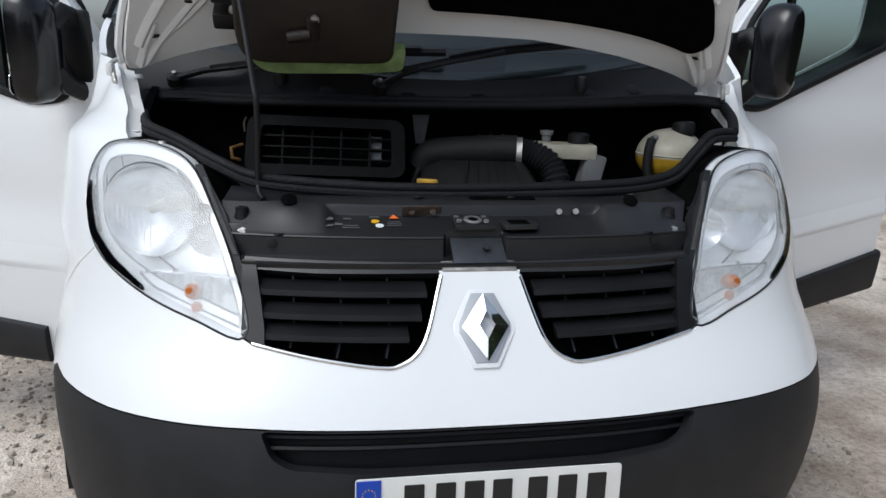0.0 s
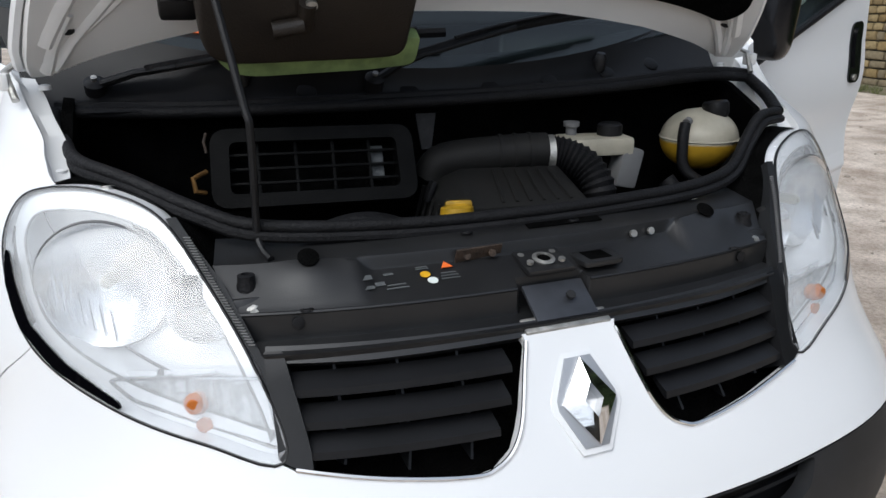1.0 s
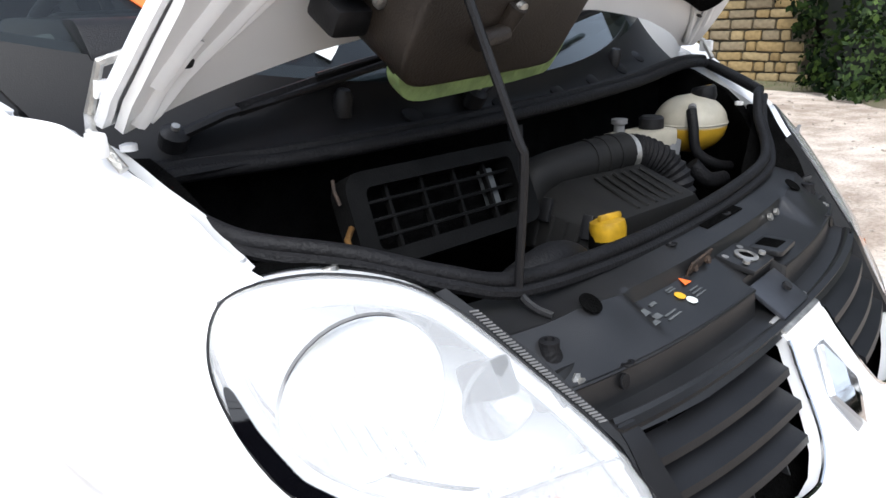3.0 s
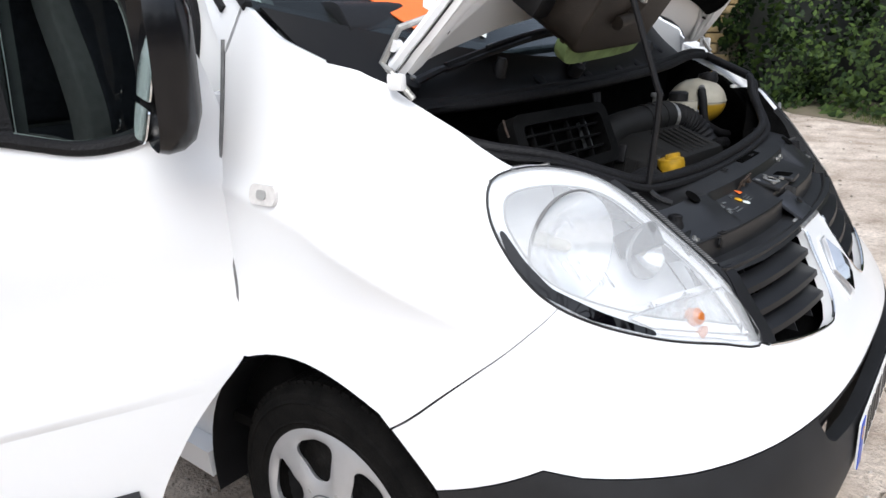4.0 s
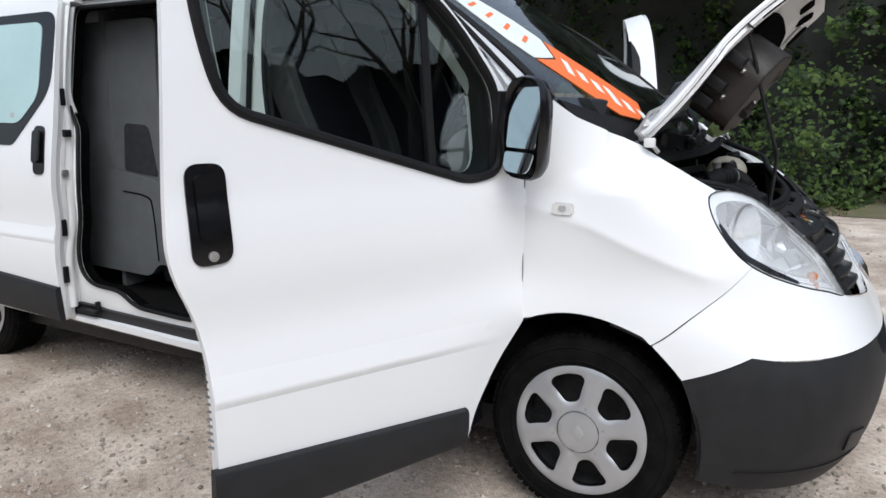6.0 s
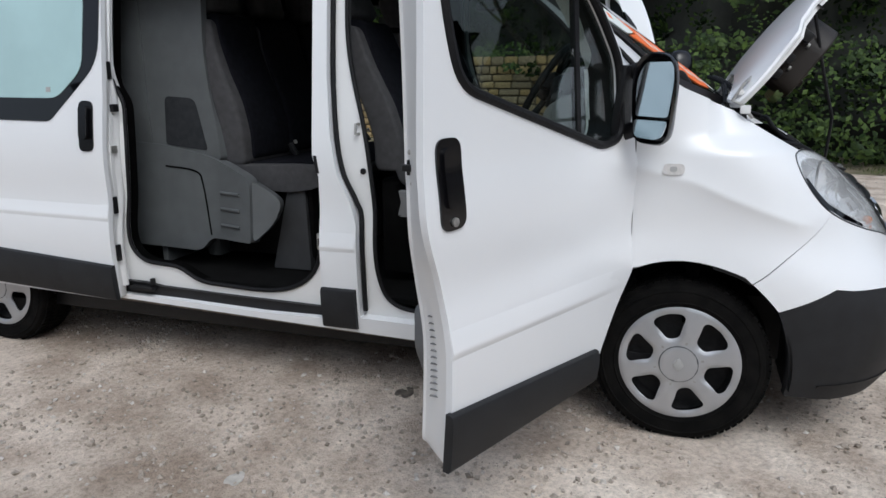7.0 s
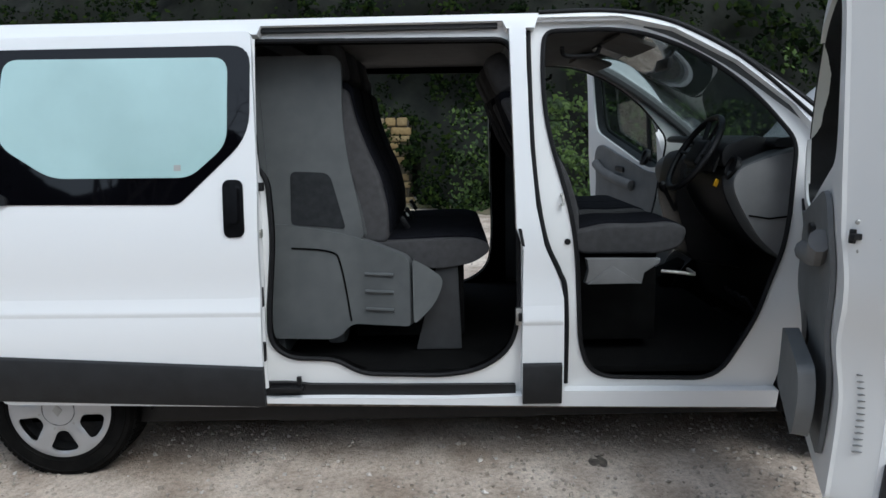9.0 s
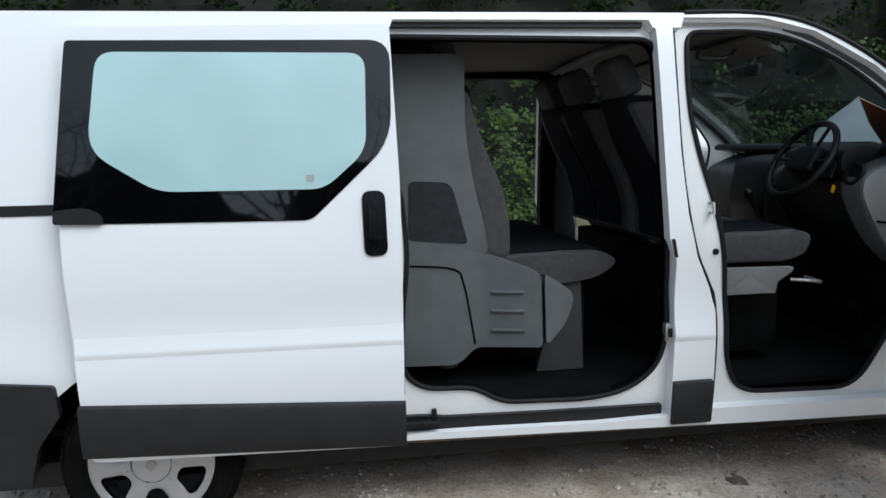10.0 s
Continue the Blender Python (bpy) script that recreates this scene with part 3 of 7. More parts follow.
for sx in SIDES:
    near = flank(sx, -0.05)
    fo = [(1.045, 1.345), (1.14, 1.475), (1.40, 1.715), (1.66, 1.865), (1.92, 1.928), (2.26, 1.928), (2.26, 0.30), (1.27, 0.292), (1.225, 0.45), (1.13, 0.62), (1.04, 0.72), (1.04, 1.20)]
    fr = part("door_frame", sheet(fo, near, 0.06, 0.010, holes=[rounded(FD_OPEN)]), INNER_WHITE, van, "white painted door opening frame")
    seal = [Vector(near(p[0], p[1])) + Vector((sx * 0.004, 0, 0)) for p in dense(rounded(FD_OPEN), 0.03)]
    part("door_seal", tube(seal, 0.010, 8, True), RUBBER, fr)
    outer_line = [(2.293, 1.86), (2.293, 1.72), (2.284, 1.39), (2.263, 1.155), (2.230, 0.99), (2.176, 0.868), (2.151, 0.77), (2.149, 0.385)]
    part("pillar_seal", tube([Vector(flank(sx, -0.035)(*p)) for p in flow(outer_line, 6)], 0.011, 8), RUBBER, fr)
    so = [(2.26, 1.912), (3.60, 1.912), (3.60, 0.30), (2.26, 0.30)]
    sf = part("sliding_door_frame", sheet(so, near, 0.06, 0.010, holes=[rounded(SD_OPEN)]), INNER_WHITE, van, "white painted sliding door opening frame")
    seal = [Vector(near(p[0], p[1])) + Vector((sx * 0.004, 0, 0)) for p in dense(rounded(SD_OPEN), 0.03)]
    part("door_seal", tube(seal, 0.010, 8, True), RUBBER, sf)
    part("opening_lining", sheet(so, flank(sx, -0.066), 0.06, 0.042, holes=[rounded(SD_OPEN)]), DEEP_BLACK, sf, "black trim round the inside of the opening")
    part("pillar_trim", sheet([(2.250, 1.85), (2.340, 1.85), (2.325, 1.06), (2.325, 0.46), (2.115, 0.46), (2.118, 0.90), (2.150, 1.13), (2.240, 1.48)], flank(sx, -0.068), 0.06, 0.035), LINING_DARK, fr, "dark grey inner pillar trim")
    # pillar between the doors
    bp = [(2.306, 1.90), (2.375, 1.90), (2.358, 1.06), (2.330, 0.97), (2.336, 0.72), (2.340, 0.297), (2.162, 0.297), (2.164, 0.77), (2.189, 0.862), (2.244, 0.985), (2.277, 1.15), (2.297, 1.39), (2.306, 1.72)]
    pl = part("door_pillar", sheet(bp, flank(sx), 0.05, 0.05), WHITE, van, "white painted pillar between the doors")
    part("rubbing_strip", moulding(sx, [(y, 0.490) for y in np.linspace(2.172, 2.336, 4)], strip_section(0.182)), BUMPER, pl)
    part("pillar_crease", moulding(sx, [(y, 0.668) for y in (2.168, 2.26, 2.334)], CREASE), WHITE, pl)
    for z in (1.453, 0.685):
        part("striker", box((0.03, 0.035, 0.075), Vector(flank(sx, -0.04)(2.345, z)), (0, 0, 0), 0.006), ZINC, pl)
        part("striker_slot", box((0.012, 0.014, 0.035), Vector(flank(sx, -0.02)(2.345, z)), (0, 0, 0), 0.003), BLACK, pl)
    part("guide_slot", sheet(rounded([(2.325, 0.985), (2.338, 0.99), (2.352, 1.06), (2.338, 1.06)], 0.004), flank(sx), 0.03, 0.006, lift=0.004), BLACK, pl)
    # latch striker and plug in the front door jamb
    part("latch_striker", tube([Vector(near(2.165, 1.19)), Vector(near(2.165, 1.19)) + Vector((sx * 0.035, 0, 0)), Vector(near(2.165, 1.15)) + Vector((sx * 0.035, 0, 0)), Vector(near(2.165, 1.15))], 0.006), ZINC, fr)
    part("jamb_plug", lathe([(0.013, 0), (0.013, 0.006), (0.0, 0.008)], Vector(near(2.143, 0.995)), (0, 90 * sx, 0), 14), BLACK, fr)
    part("jamb_switch", box((0.03, 0.02, 0.05), Vector(near(1.165, 1.13)), (0, 0, 0), 0.004), BLACK, fr)
    for z in (1.20, 0.72):
        part("door_hinge", box((0.06, 0.07, 0.06), Vector(flank(sx, -0.03)(1.075, z)), (0, 0, 0), 0.01), WHITE, fr)
    # sill with the sliding door's lower track
    sill = part("sill", sheet([(1.255, 0.268), (2.10, 0.288), (2.85, 0.309), (3.60, 0.330), (3.60, 0.350), (3.11, 0.346), (2.65, 0.334), (2.34, 0.340), (2.165, 0.360), (1.25, 0.345)], flank(sx), 0.06, 0.05), WHITE, van, "white painted sill")
    part("sill_flange", sheet([(1.26, 0.250), (3.60, 0.305), (3.60, 0.335), (1.26, 0.28)], flank(sx, -0.03), 0.08, 0.02), material("rusty_underseal", (0.16, 0.13, 0.10), 0.8, vary=0.5, scale=25, bump=0.4), sill)
    part("lower_track", sheet(rounded([(2.362, 0.330), (2.65, 0.325), (3.55, 0.338), (3.55, 0.412), (3.34, 0.410), (3.24, 0.398), (2.85, 0.388), (2.362, 0.382)], 0.006), flank(sx, -0.03), 0.05, 0.03), BLACK, sill)
    # roof edge with the upper track over the sliding door
    cant = [(1.89, 1.908), (1.94, 1.912), (2.255, 1.912), (2.27, 1.872), (2.385, 1.870), (2.40, 1.902), (3.395, 1.902), (3.41, 1.868), (3.62, 1.868), (3.62, 1.85), (5.08, 1.85), (5.06, 1.93), (2.0, 1.93), (1.86, 1.918), (1.80, 1.90)]
    ca = part("roof_edge", sheet(cant, flank(sx), 0.06, 0.05), WHITE, van, "white painted roof edge")
    part("upper_track", sheet([(2.42, 1.879), (3.40, 1.879), (3.40, 1.899), (2.42, 1.899)], flank(sx, -0.02), 0.06, 0.02), BLACK, ca)
    # windscreen pillar
    ap = [(0.985, 1.398), (1.155, 1.545), (1.42, 1.735), (1.66, 1.868), (1.80, 1.905), (1.86, 1.92), (1.92, 1.912), (1.70, 1.858), (1.45, 1.722), (1.22, 1.540), (1.10, 1.40), (1.044, 1.30)]
    part("windscreen_pillar", sheet(ap, flank(sx), 0.04, 0.05), WHITE, van, "white painted windscreen pillar")
    # rear quarter
    ar = arch(HUB_R, 0.31, 0.40, 178, 2, 20)
    rq = [(3.60, 1.85), (3.60, 0.335), (3.925, 0.335)] + ar[1:-1] + [(4.745, 0.30), (5.08, 0.40), (5.13, 0.9), (5.12, 1.4), (5.08, 1.85)]
    q = part("rear_quarter", sheet(rq, flank(sx), 0.08, 0.04), WHITE, van, "white painted rear quarter panel")
    part("slide_rail", sheet([(3.62, 1.225), (5.0, 1.232), (5.0, 1.268), (3.62, 1.262)], flank(sx), 0.1, 0.01, lift=0.004), BLACK, q)
    part("rear_rubbing_strip", sheet(rounded([(4.625, 0.640), (5.12, 0.690), (5.12, 0.27), (4.74, 0.27), (4.70, 0.415), (4.615, 0.53)], 0.015), flank(sx), 0.05, 0.03, lift=0.02), BUMPER, q)
    bm = bmesh.new()
    ring = [[bm.verts.new((sx * x, p[0], p[1])) for p in arch(HUB_R, 0.31, 0.405, -2, 182, 24)] for x in (0.92, 0.58)]
    for i in range(len(ring[0]) - 1):
        bm.faces.new([ring[0][i], ring[0][i + 1], ring[1][i + 1], ring[1][i]])
    bm.faces.new(ring[1])
    part("arch_liner", bm, BLACK, van)


# roof, rear end, underside
def roof_at(x, y):
    return (x, y, 1.968 - 0.045 * (abs(x) / 0.8) ** 3.2 - 0.06 * max(0, (1.9 - y) / 0.3) ** 1.6)


for sx in SIDES:
    drip = flow(DRIP, 6)
    part("roof_seal", tube([Vector(flank(sx, 0.001)(p[0], p[1])) for p in drip], 0.009, 8), RUBBER, van, "black rubber roof seal")
part("roof", sheet([(-0.785, 1.80), (-0.60, 1.70), (0, 1.62), (0.60, 1.70), (0.785, 1.80), (0.785, 5.08), (-0.785, 5.08)], roof_at, 0.12, 0.03, core=(0, None, 1.0)), WHITE, van, "white painted roof")
part("rear_wall", slab([(-0.80, 0.3), (0.80, 0.3), (0.93, 0.6), (0.93, 1.1), (0.80, 1.9), (-0.80, 1.9), (-0.93, 1.1), (-0.93, 0.6)], 0.05, pose(0, 5.11, 0, 90, 0, 0), 0.01), WHITE, van)
part("underside", box((1.66, 4.2, 0.10), (0, 3.0, 0.255), bevel=0.01), BLACK, van)
# unseen underbody blocks, added to darken the ground beneath the van
part("fuel_tank", box((0.66, 1.25, 0.14), (-0.36, 2.85, 0.20), bevel=0.04), BLACK, van, "unseen black block under the floor, keeping light off the ground")
part("silencer", box((0.42, 0.9, 0.13), (0.38, 2.7, 0.20), bevel=0.05), DARK_STEEL, van)
part("rear_axle", tube([(-0.70, 4.32, 0.27), (0.70, 4.32, 0.27)], 0.05, 12), DARK_STEEL, van)
part("front_crossmember", box((1.16, 0.9, 0.05), (0, 0.75, 0.27), bevel=0.01), BLACK, van)

# ---- lamps, grille, badge, plate ----
def inset(poly, d):
    """A closed outline drawn in by d."""
    P = [Vector(p) for p in poly]
    area = sum(a.x * b.y - b.x * a.y for a, b in zip(P, P[1:] + P[:1]))
    out = []
    for i, p in enumerate(P):
        t = P[(i + 1) % len(P)] - P[i - 1]
        n = Vector((-t.y, t.x)).normalized() * (1 if area > 0 else -1)
        out.append(tuple(p + n * d))
    return out


for sx in SIDES:
    sk = flank(sx)
    lamp = part("headlamp", sheet(LAMP, lambda u, z: sk(u, z), 0.02, 0.006, lift=0.002), LENS, van, "clear polished headlamp with amber indicator bulb")
    deep_k = lambda z: 0.40 + 0.60 * min(1, max(0, (1.09 - z) / 0.10))
    back = lambda u, z: tuple(Vector(flank(sx, -0.08 * deep_k(z))(u, z)) + Vector((0, 0.05 * deep_k(z), 0)))
    part("lamp_bowl", sheet(inset(LAMP, 0.006), back, 0.025, 0.01), REFLECTOR, lamp, "silvered reflector bowl")
    part("lamp_rim", tube([Vector(sk(*p)) for p in LAMP], 0.0028, 6, True), BLACK, lamp)
    edge = inset(LAMP, 0.004)
    bm = bmesh.new()
    a = [bm.verts.new(sk(*p)) for p in LAMP]
    b = [bm.verts.new(back(*p)) for p in LAMP]
    for i in range(len(a)):
        bm.faces.new([a[i], a[(i + 1) % len(a)], b[(i + 1) % len(a)], b[i]])
    part("lamp_shell", bm, REFLECTOR, lamp)
    lamp.visible_shadow = False
    wide = inset(LAMP, -0.004)
    deep = lambda u, z: tuple(Vector(flank(sx, -0.095 * deep_k(z))(u, z)) + Vector((0, 0.062 * deep_k(z), 0)))
    bm = bmesh.new()
    a = [bm.verts.new(flank(sx, -0.014)(*p)) for p in wide]
    b = [bm.verts.new(deep(*p)) for p in wide]
    for i in range(len(a)):
        bm.faces.new([a[i], a[(i + 1) % len(a)], b[(i + 1) % len(a)], b[i]])
    bmesh.ops.recalc_face_normals(bm, faces=bm.faces[:])
    part("lamp_housing", bm, DEEP_BLACK, lamp, "black lamp housing")
    part("lamp_housing_back", sheet(wide, deep, 0.03, 0.006), DEEP_BLACK, lamp)
    # stepped surround, main dish, side dish and indicator
    part("lamp_surround", sheet(inset(LAMP, 0.003), lambda u, z: flank(sx, -0.020 * deep_k(z))(u, z), 0.02, 0.006, holes=[inset(LAMP, 0.030)]), REFLECTOR, lamp, "bright stepped surround inside the lamp")
    part("surround_edge", tube([Vector(flank(sx, -0.019 * deep_k(z))(u, z)) for u, z in inset(LAMP, 0.031)], 0.0022, 6, True), LINING_LIGHT, lamp)
    aim = Vector((sx * 0.30, -1, 0.05)).to_track_quat("Z", "Y").to_euler()
    turn = tuple(math.degrees(k) for k in aim)
    for where, r, d in ((flank(sx, -0.045)(0.135, 0.965), 0.098, 0.05), (flank(sx, -0.05)(-0.035, 0.935), 0.050, 0.035)):
        p = Vector(where) + Vector((0, 0.01, 0))
        part("reflector_dish", lathe([(0.012, -d), (r * 0.5, -d * 0.85), (r * 0.8, -d * 0.45), (r, 0.0), (r * 1.04, 0.004), (r * 1.04, -0.004), (r * 0.8, -d * 0.55), (0.012, -d - 0.01)], p, turn, 40, caps=False), DISH, lamp, "bright round reflector")
        part("dish_rim", lathe([(r * 1.035, 0.0), (r * 1.055, 0.004), (r * 1.075, 0.0), (r * 1.055, -0.004)], p, turn, 40, caps=False), LINING_LIGHT, lamp)
        part("lamp_bulb", lathe([(0.011, -d), (0.011, -d * 0.3), (0.006, -d * 0.15), (0.0, -d * 0.12)], p, turn, 14), TANK, lamp)
    for k in range(7):
        q = Vector(flank(sx, -0.03)(0.10 + 0.02 * k, 0.90 + 0.006 * k)) + Vector((0, 0.01, 0))
        part("lens_flute", tube([q, Vector(flank(sx, -0.03)(0.105 + 0.02 * k, 0.94 + 0.006 * k)) + Vector((0, 0.01, 0))], 0.003, 6), CHROME, lamp)
    indicator = rounded([(-0.148, 0.778), (0.075, 0.834), (0.115, 0.857), (-0.03, 0.868), (-0.135, 0.866)], 0.012)
    part("indicator_lens", sheet(indicator, flank(sx, -0.028), 0.02, 0.004), LENS, lamp)
    part("indicator_bowl", sheet(indicator, flank(sx, -0.045), 0.02, 0.006), REFLECTOR, lamp)
    for k in range(9):
        u = -0.13 + 0.024 * k
        part("indicator_flute", tube([Vector(flank(sx, -0.03)(u, 0.786 + max(0, u + 0.14) * 0.24)), Vector(flank(sx, -0.03)(u, 0.862))], 0.0035, 6), LENS, lamp)
    rng = random.Random(17)
    facets = bmesh.new()
    for k in range(46):
        u = rng.uniform(-0.128, 0.072)
        z = rng.uniform(0.786 + max(0, u + 0.14) * 0.25, 0.860)
        box((rng.uniform(0.006, 0.016), 0.003, rng.uniform(0.006, 0.018)), flank(sx, -0.040)(u, z), (rng.uniform(-35, 35), rng.uniform(-25, 25), rng.uniform(-45, 45)), bm=facets)
    part("indicator_facets", facets, CHROME, lamp, "bright faceted indicator reflector", smooth=False)
    part("indicator_frame", tube([Vector(flank(sx, -0.018)(*p)) for p in indicator], 0.0032, 6, True), CHROME, lamp, "bright frame round the indicator")
    part("indicator_glint", lathe([(0.0, 0.0), (0.010, 0.003), (0.012, 0.010), (0, 0.014)], flank(sx, -0.026)(-0.035, 0.808), turn, 12), AMBER, lamp)
    part("indicator_bulb", lathe([(0.0, 0.0), (0.014, 0.004), (0.018, 0.018), (0.011, 0.03), (0, 0.034)], flank(sx, -0.030)(-0.025, 0.836), turn, 16), AMBER, lamp, "amber indicator bulb")
    side_mark = [(0.282, 1.02), (0.288, 0.975), (0.262, 0.918), (0.19, 0.871), (0.075, 0.830), (0.075, 0.840), (0.165, 0.882), (0.235, 0.926), (0.260, 0.975), (0.272, 1.02)]
    part("lamp_bezel", sheet(rounded(side_mark, 0.01), flank(sx, 0.004), 0.02, 0.004), SHADE, lamp, "dark glossy bezel along the lamp's outer edge")
    # ribbed strip along the lamp's inner edge
    strip = [(-0.028, 1.068), (-0.093, 0.983), (-0.142, 0.885), (-0.155, 0.81), (-0.162, 0.81), (-0.155, 0.885), (-0.110, 0.985), (-0.045, 1.07)]
    part("lamp_edge", sheet(strip, flank(sx, 0.0), 0.02, 0.04), BUMPER, lamp)
    for k in range(40):
        f = k / 39
        p = Vector(flank(sx, 0.003)(-0.062 - 0.075 * f, 1.045 - 0.13 * f))
        part("edge_rib", box((0.011, 0.003, 0.0013), p, (0, 0, 30 * sx)), LINING_LIGHT, lamp, smooth=False)

# grille: curved slats between the white middle panel and the lamps
grille = part("grille", sheet(both([(-0.545, 0.906), (-0.30, 0.908), (-0.155, 0.910), (-0.150, 0.890), (-0.30, 0.886), (-0.545, 0.888)]), lambda u, z: tuple(Vector(front(u, z)) + Vector((0, 0.004, 0))), 0.03, 0.03), BAY, van, "black slatted plastic radiator grille")
for sx in SIDES:
    f = flank(sx)
    fy = lambda u, z, dy: Vector(f(u, z)) + Vector((0, dy, 0))
    for z, u0 in ((0.852, -0.518), (0.812, -0.505), (0.776, -0.478)):
        u1 = -0.172 if z > 0.76 else -0.20
        bm = bmesh.new()
        rows = []
        for u in np.linspace(u0, u1, 16):
            p = fy(u, z, 0.0)
            rows.append([bm.verts.new(p + Vector(d)) for d in ((0, 0.006, -0.010), (0, 0.001, -0.007), (0, 0.004, 0.004), (0, 0.040, 0.016), (0, 0.042, 0.008))])
        for a, b in zip(rows, rows[1:]):
            for j in range(5):
                bm.faces.new([a[j], a[(j + 1) % 5], b[(j + 1) % 5], b[j]])
        bm.faces.new(rows[0])
        bm.faces.new(list(reversed(rows[-1])))
        bmesh.ops.recalc_face_normals(bm, faces=bm.faces[:])
        part("slat", bm, GRILLE, grille)
    for u in (-0.44, -0.345, -0.25):
        part("rib", sheet([(0.0, 0.735 if u < -0.3 else 0.75), (0.045, 0.735), (0.045, 0.875), (0.0, 0.875)], lambda a, b, u=u: tuple(fy(u, b, 0.030 + a)), 0.03, 0.004), GRILLE, grille)
    part("grille_post", sheet(rounded([(-0.178, 0.905), (-0.150, 0.905), (-0.150, 0.775), (-0.172, 0.765), (-0.20, 0.760)], 0.004), f, 0.02, 0.05, lift=0.002), GRILLE, grille)
    part("grille_trim", tube([Vector(f(u, z)) + Vector((0, -0.002, 0)) for u, z in flow([(-0.548, 0.885), (-0.520, 0.803), (-0.497, 0.756), (-0.468, 0.735), (-0.43, 0.730), (-0.30, 0.744), (-0.175, 0.763)], 5)], 0.0035, 6), CHROME, grille, "thin bright edge trim")
# black sheet behind the slats, for the shade inside the grille
part("grille_backing", sheet(both([(-0.16, 0.92), (-0.16, 0.62)]), lambda u, z: tuple(Vector(front(u, z)) + Vector((0, 0.075, 0))), 0.05, 0.01), DEEP_BLACK, grille)
# panel lip over the badge
part("badge_panel_lip", box((0.155, 0.03, 0.012), (0, 0.150, 0.896), (25, 0, 0), 0.003), ZINC, grille)

# diamond badge in a raised surround
def ring(o, i, depth, m, bevel=0.0):
    bm = bmesh.new()
    k = len(o)
    A, B = [bm.verts.new((*p, depth * 0.35)) for p in o], [bm.verts.new((*p, depth)) for p in i]
    C, D = [bm.verts.new((*p, 0)) for p in o], [bm.verts.new((*p, 0)) for p in i]
    for a in range(k):
        b = (a + 1) % k
        bm.faces.new([A[a], A[b], B[b], B[a]])
        bm.faces.new([C[a], C[b], A[b], A[a]])
        bm.faces.new([B[a], B[b], D[b], D[a]])
    bmesh.ops.recalc_face_normals(bm, faces=bm.faces[:])
    bm.transform(m)
    return bm


BADGE = pose(0, nose_at(0.79) + 0.004, 0.792, 90 - 34, 0, 0)
hexa = lambda w, h: [(0.45 * w, h), (w, 0.12 * h), (w * 0.98, -0.12 * h), (0.45 * w * 0.8, -h), (-0.45 * w, -h), (-w, -0.12 * h), (-w, 0.12 * h), (-0.45 * w, h)]
badge = part("badge", slab(hexa(0.062, 0.080), 0.006, BADGE @ pose(0, 0, -0.002), 0.002), WHITE, van, "chrome diamond badge in a white surround")
part("badge_recess", slab(hexa(0.052, 0.070), 0.003, BADGE @ pose(0, 0, 0.004), 0.001), SILVER, badge)
dia = lambda w, h: [(0, h), (w, 0), (0, -h), (-w, 0)]
part("badge_diamond", ring(dia(0.047, 0.068), dia(0.016, 0.028), 0.022, BADGE @ pose(0, 0, 0.006)), CHROME, badge, "mirror-bright chrome diamond")

# number plate: blue band and dark bars
pl = pose(0, nose_at(0.50) + 0.001, 0.495, 88, 0, 0)
plate = part("number_plate", slab(rounded([(-0.26, -0.0555), (0.26, -0.0555), (0.26, 0.0555), (-0.26, 0.0555)], 0.008), 0.004, pl, 0.001), PLATE_WHITE, van, "white number plate with a blue band and dark bars")
part("plate_band", slab([(-0.258, -0.053), (-0.212, -0.053), (-0.212, 0.053), (-0.258, 0.053)], 0.002, pl @ pose(0, 0, 0.004)), BLUE, plate)
for k in range(12):
    t = 2 * math.pi * k / 12
    part("plate_star", slab([(0.012 * math.cos(t) - 0.0015, 0.012 * math.sin(t) - 0.0015), (0.012 * math.cos(t) + 0.0015, 0.012 * math.sin(t) - 0.0015), (0.012 * math.cos(t), 0.012 * math.sin(t) + 0.002)], 0.001, pl @ pose(-0.235, 0.024, 0.006)), YELLOW, plate)
for k, x in enumerate((-0.150, -0.090, -0.035, 0.020, 0.090, 0.150, 0.210)):
    part("plate_bar", slab(rounded([(x - 0.019, -0.0395), (x + 0.019, -0.0395), (x + 0.019, 0.0395), (x - 0.019, 0.0395)], 0.003), 0.0015, pl @ pose(0, 0, 0.004)), INK, plate)

# ---- windscreen ----
_edge = [(0.90, 0.978, 1.392), (0.872, 1.155, 1.545), (0.835, 1.42, 1.735), (0.808, 1.66, 1.868), (0.79, 1.80, 1.905)]
_mid = [(0.0, 0.685, 1.252), (0.0, 0.985, 1.47), (0.0, 1.26, 1.68), (0.0, 1.49, 1.845), (0.0, 1.63, 1.935)]
_E, _C = flow(_edge, 8), flow(_mid, 8)


def screen_at(a, v):
    q = min(max(v, 0), 1) * (len(_E) - 1)
    i = min(int(q), len(_E) - 2)
    e, c = _E[i].lerp(_E[i + 1], q - i), _C[i].lerp(_C[i + 1], q - i)
    k = min(abs(a), 1.05) ** 2.0
    return (e.x * a, c.y + (e.y - c.y) * k, c.z + (e.z - c.z) * k)


def on_screen(pts, lift, thick, step=0.06):
    return sheet(pts, screen_at, step, thick, core=(0, 1.5, 1.0), lift=lift)


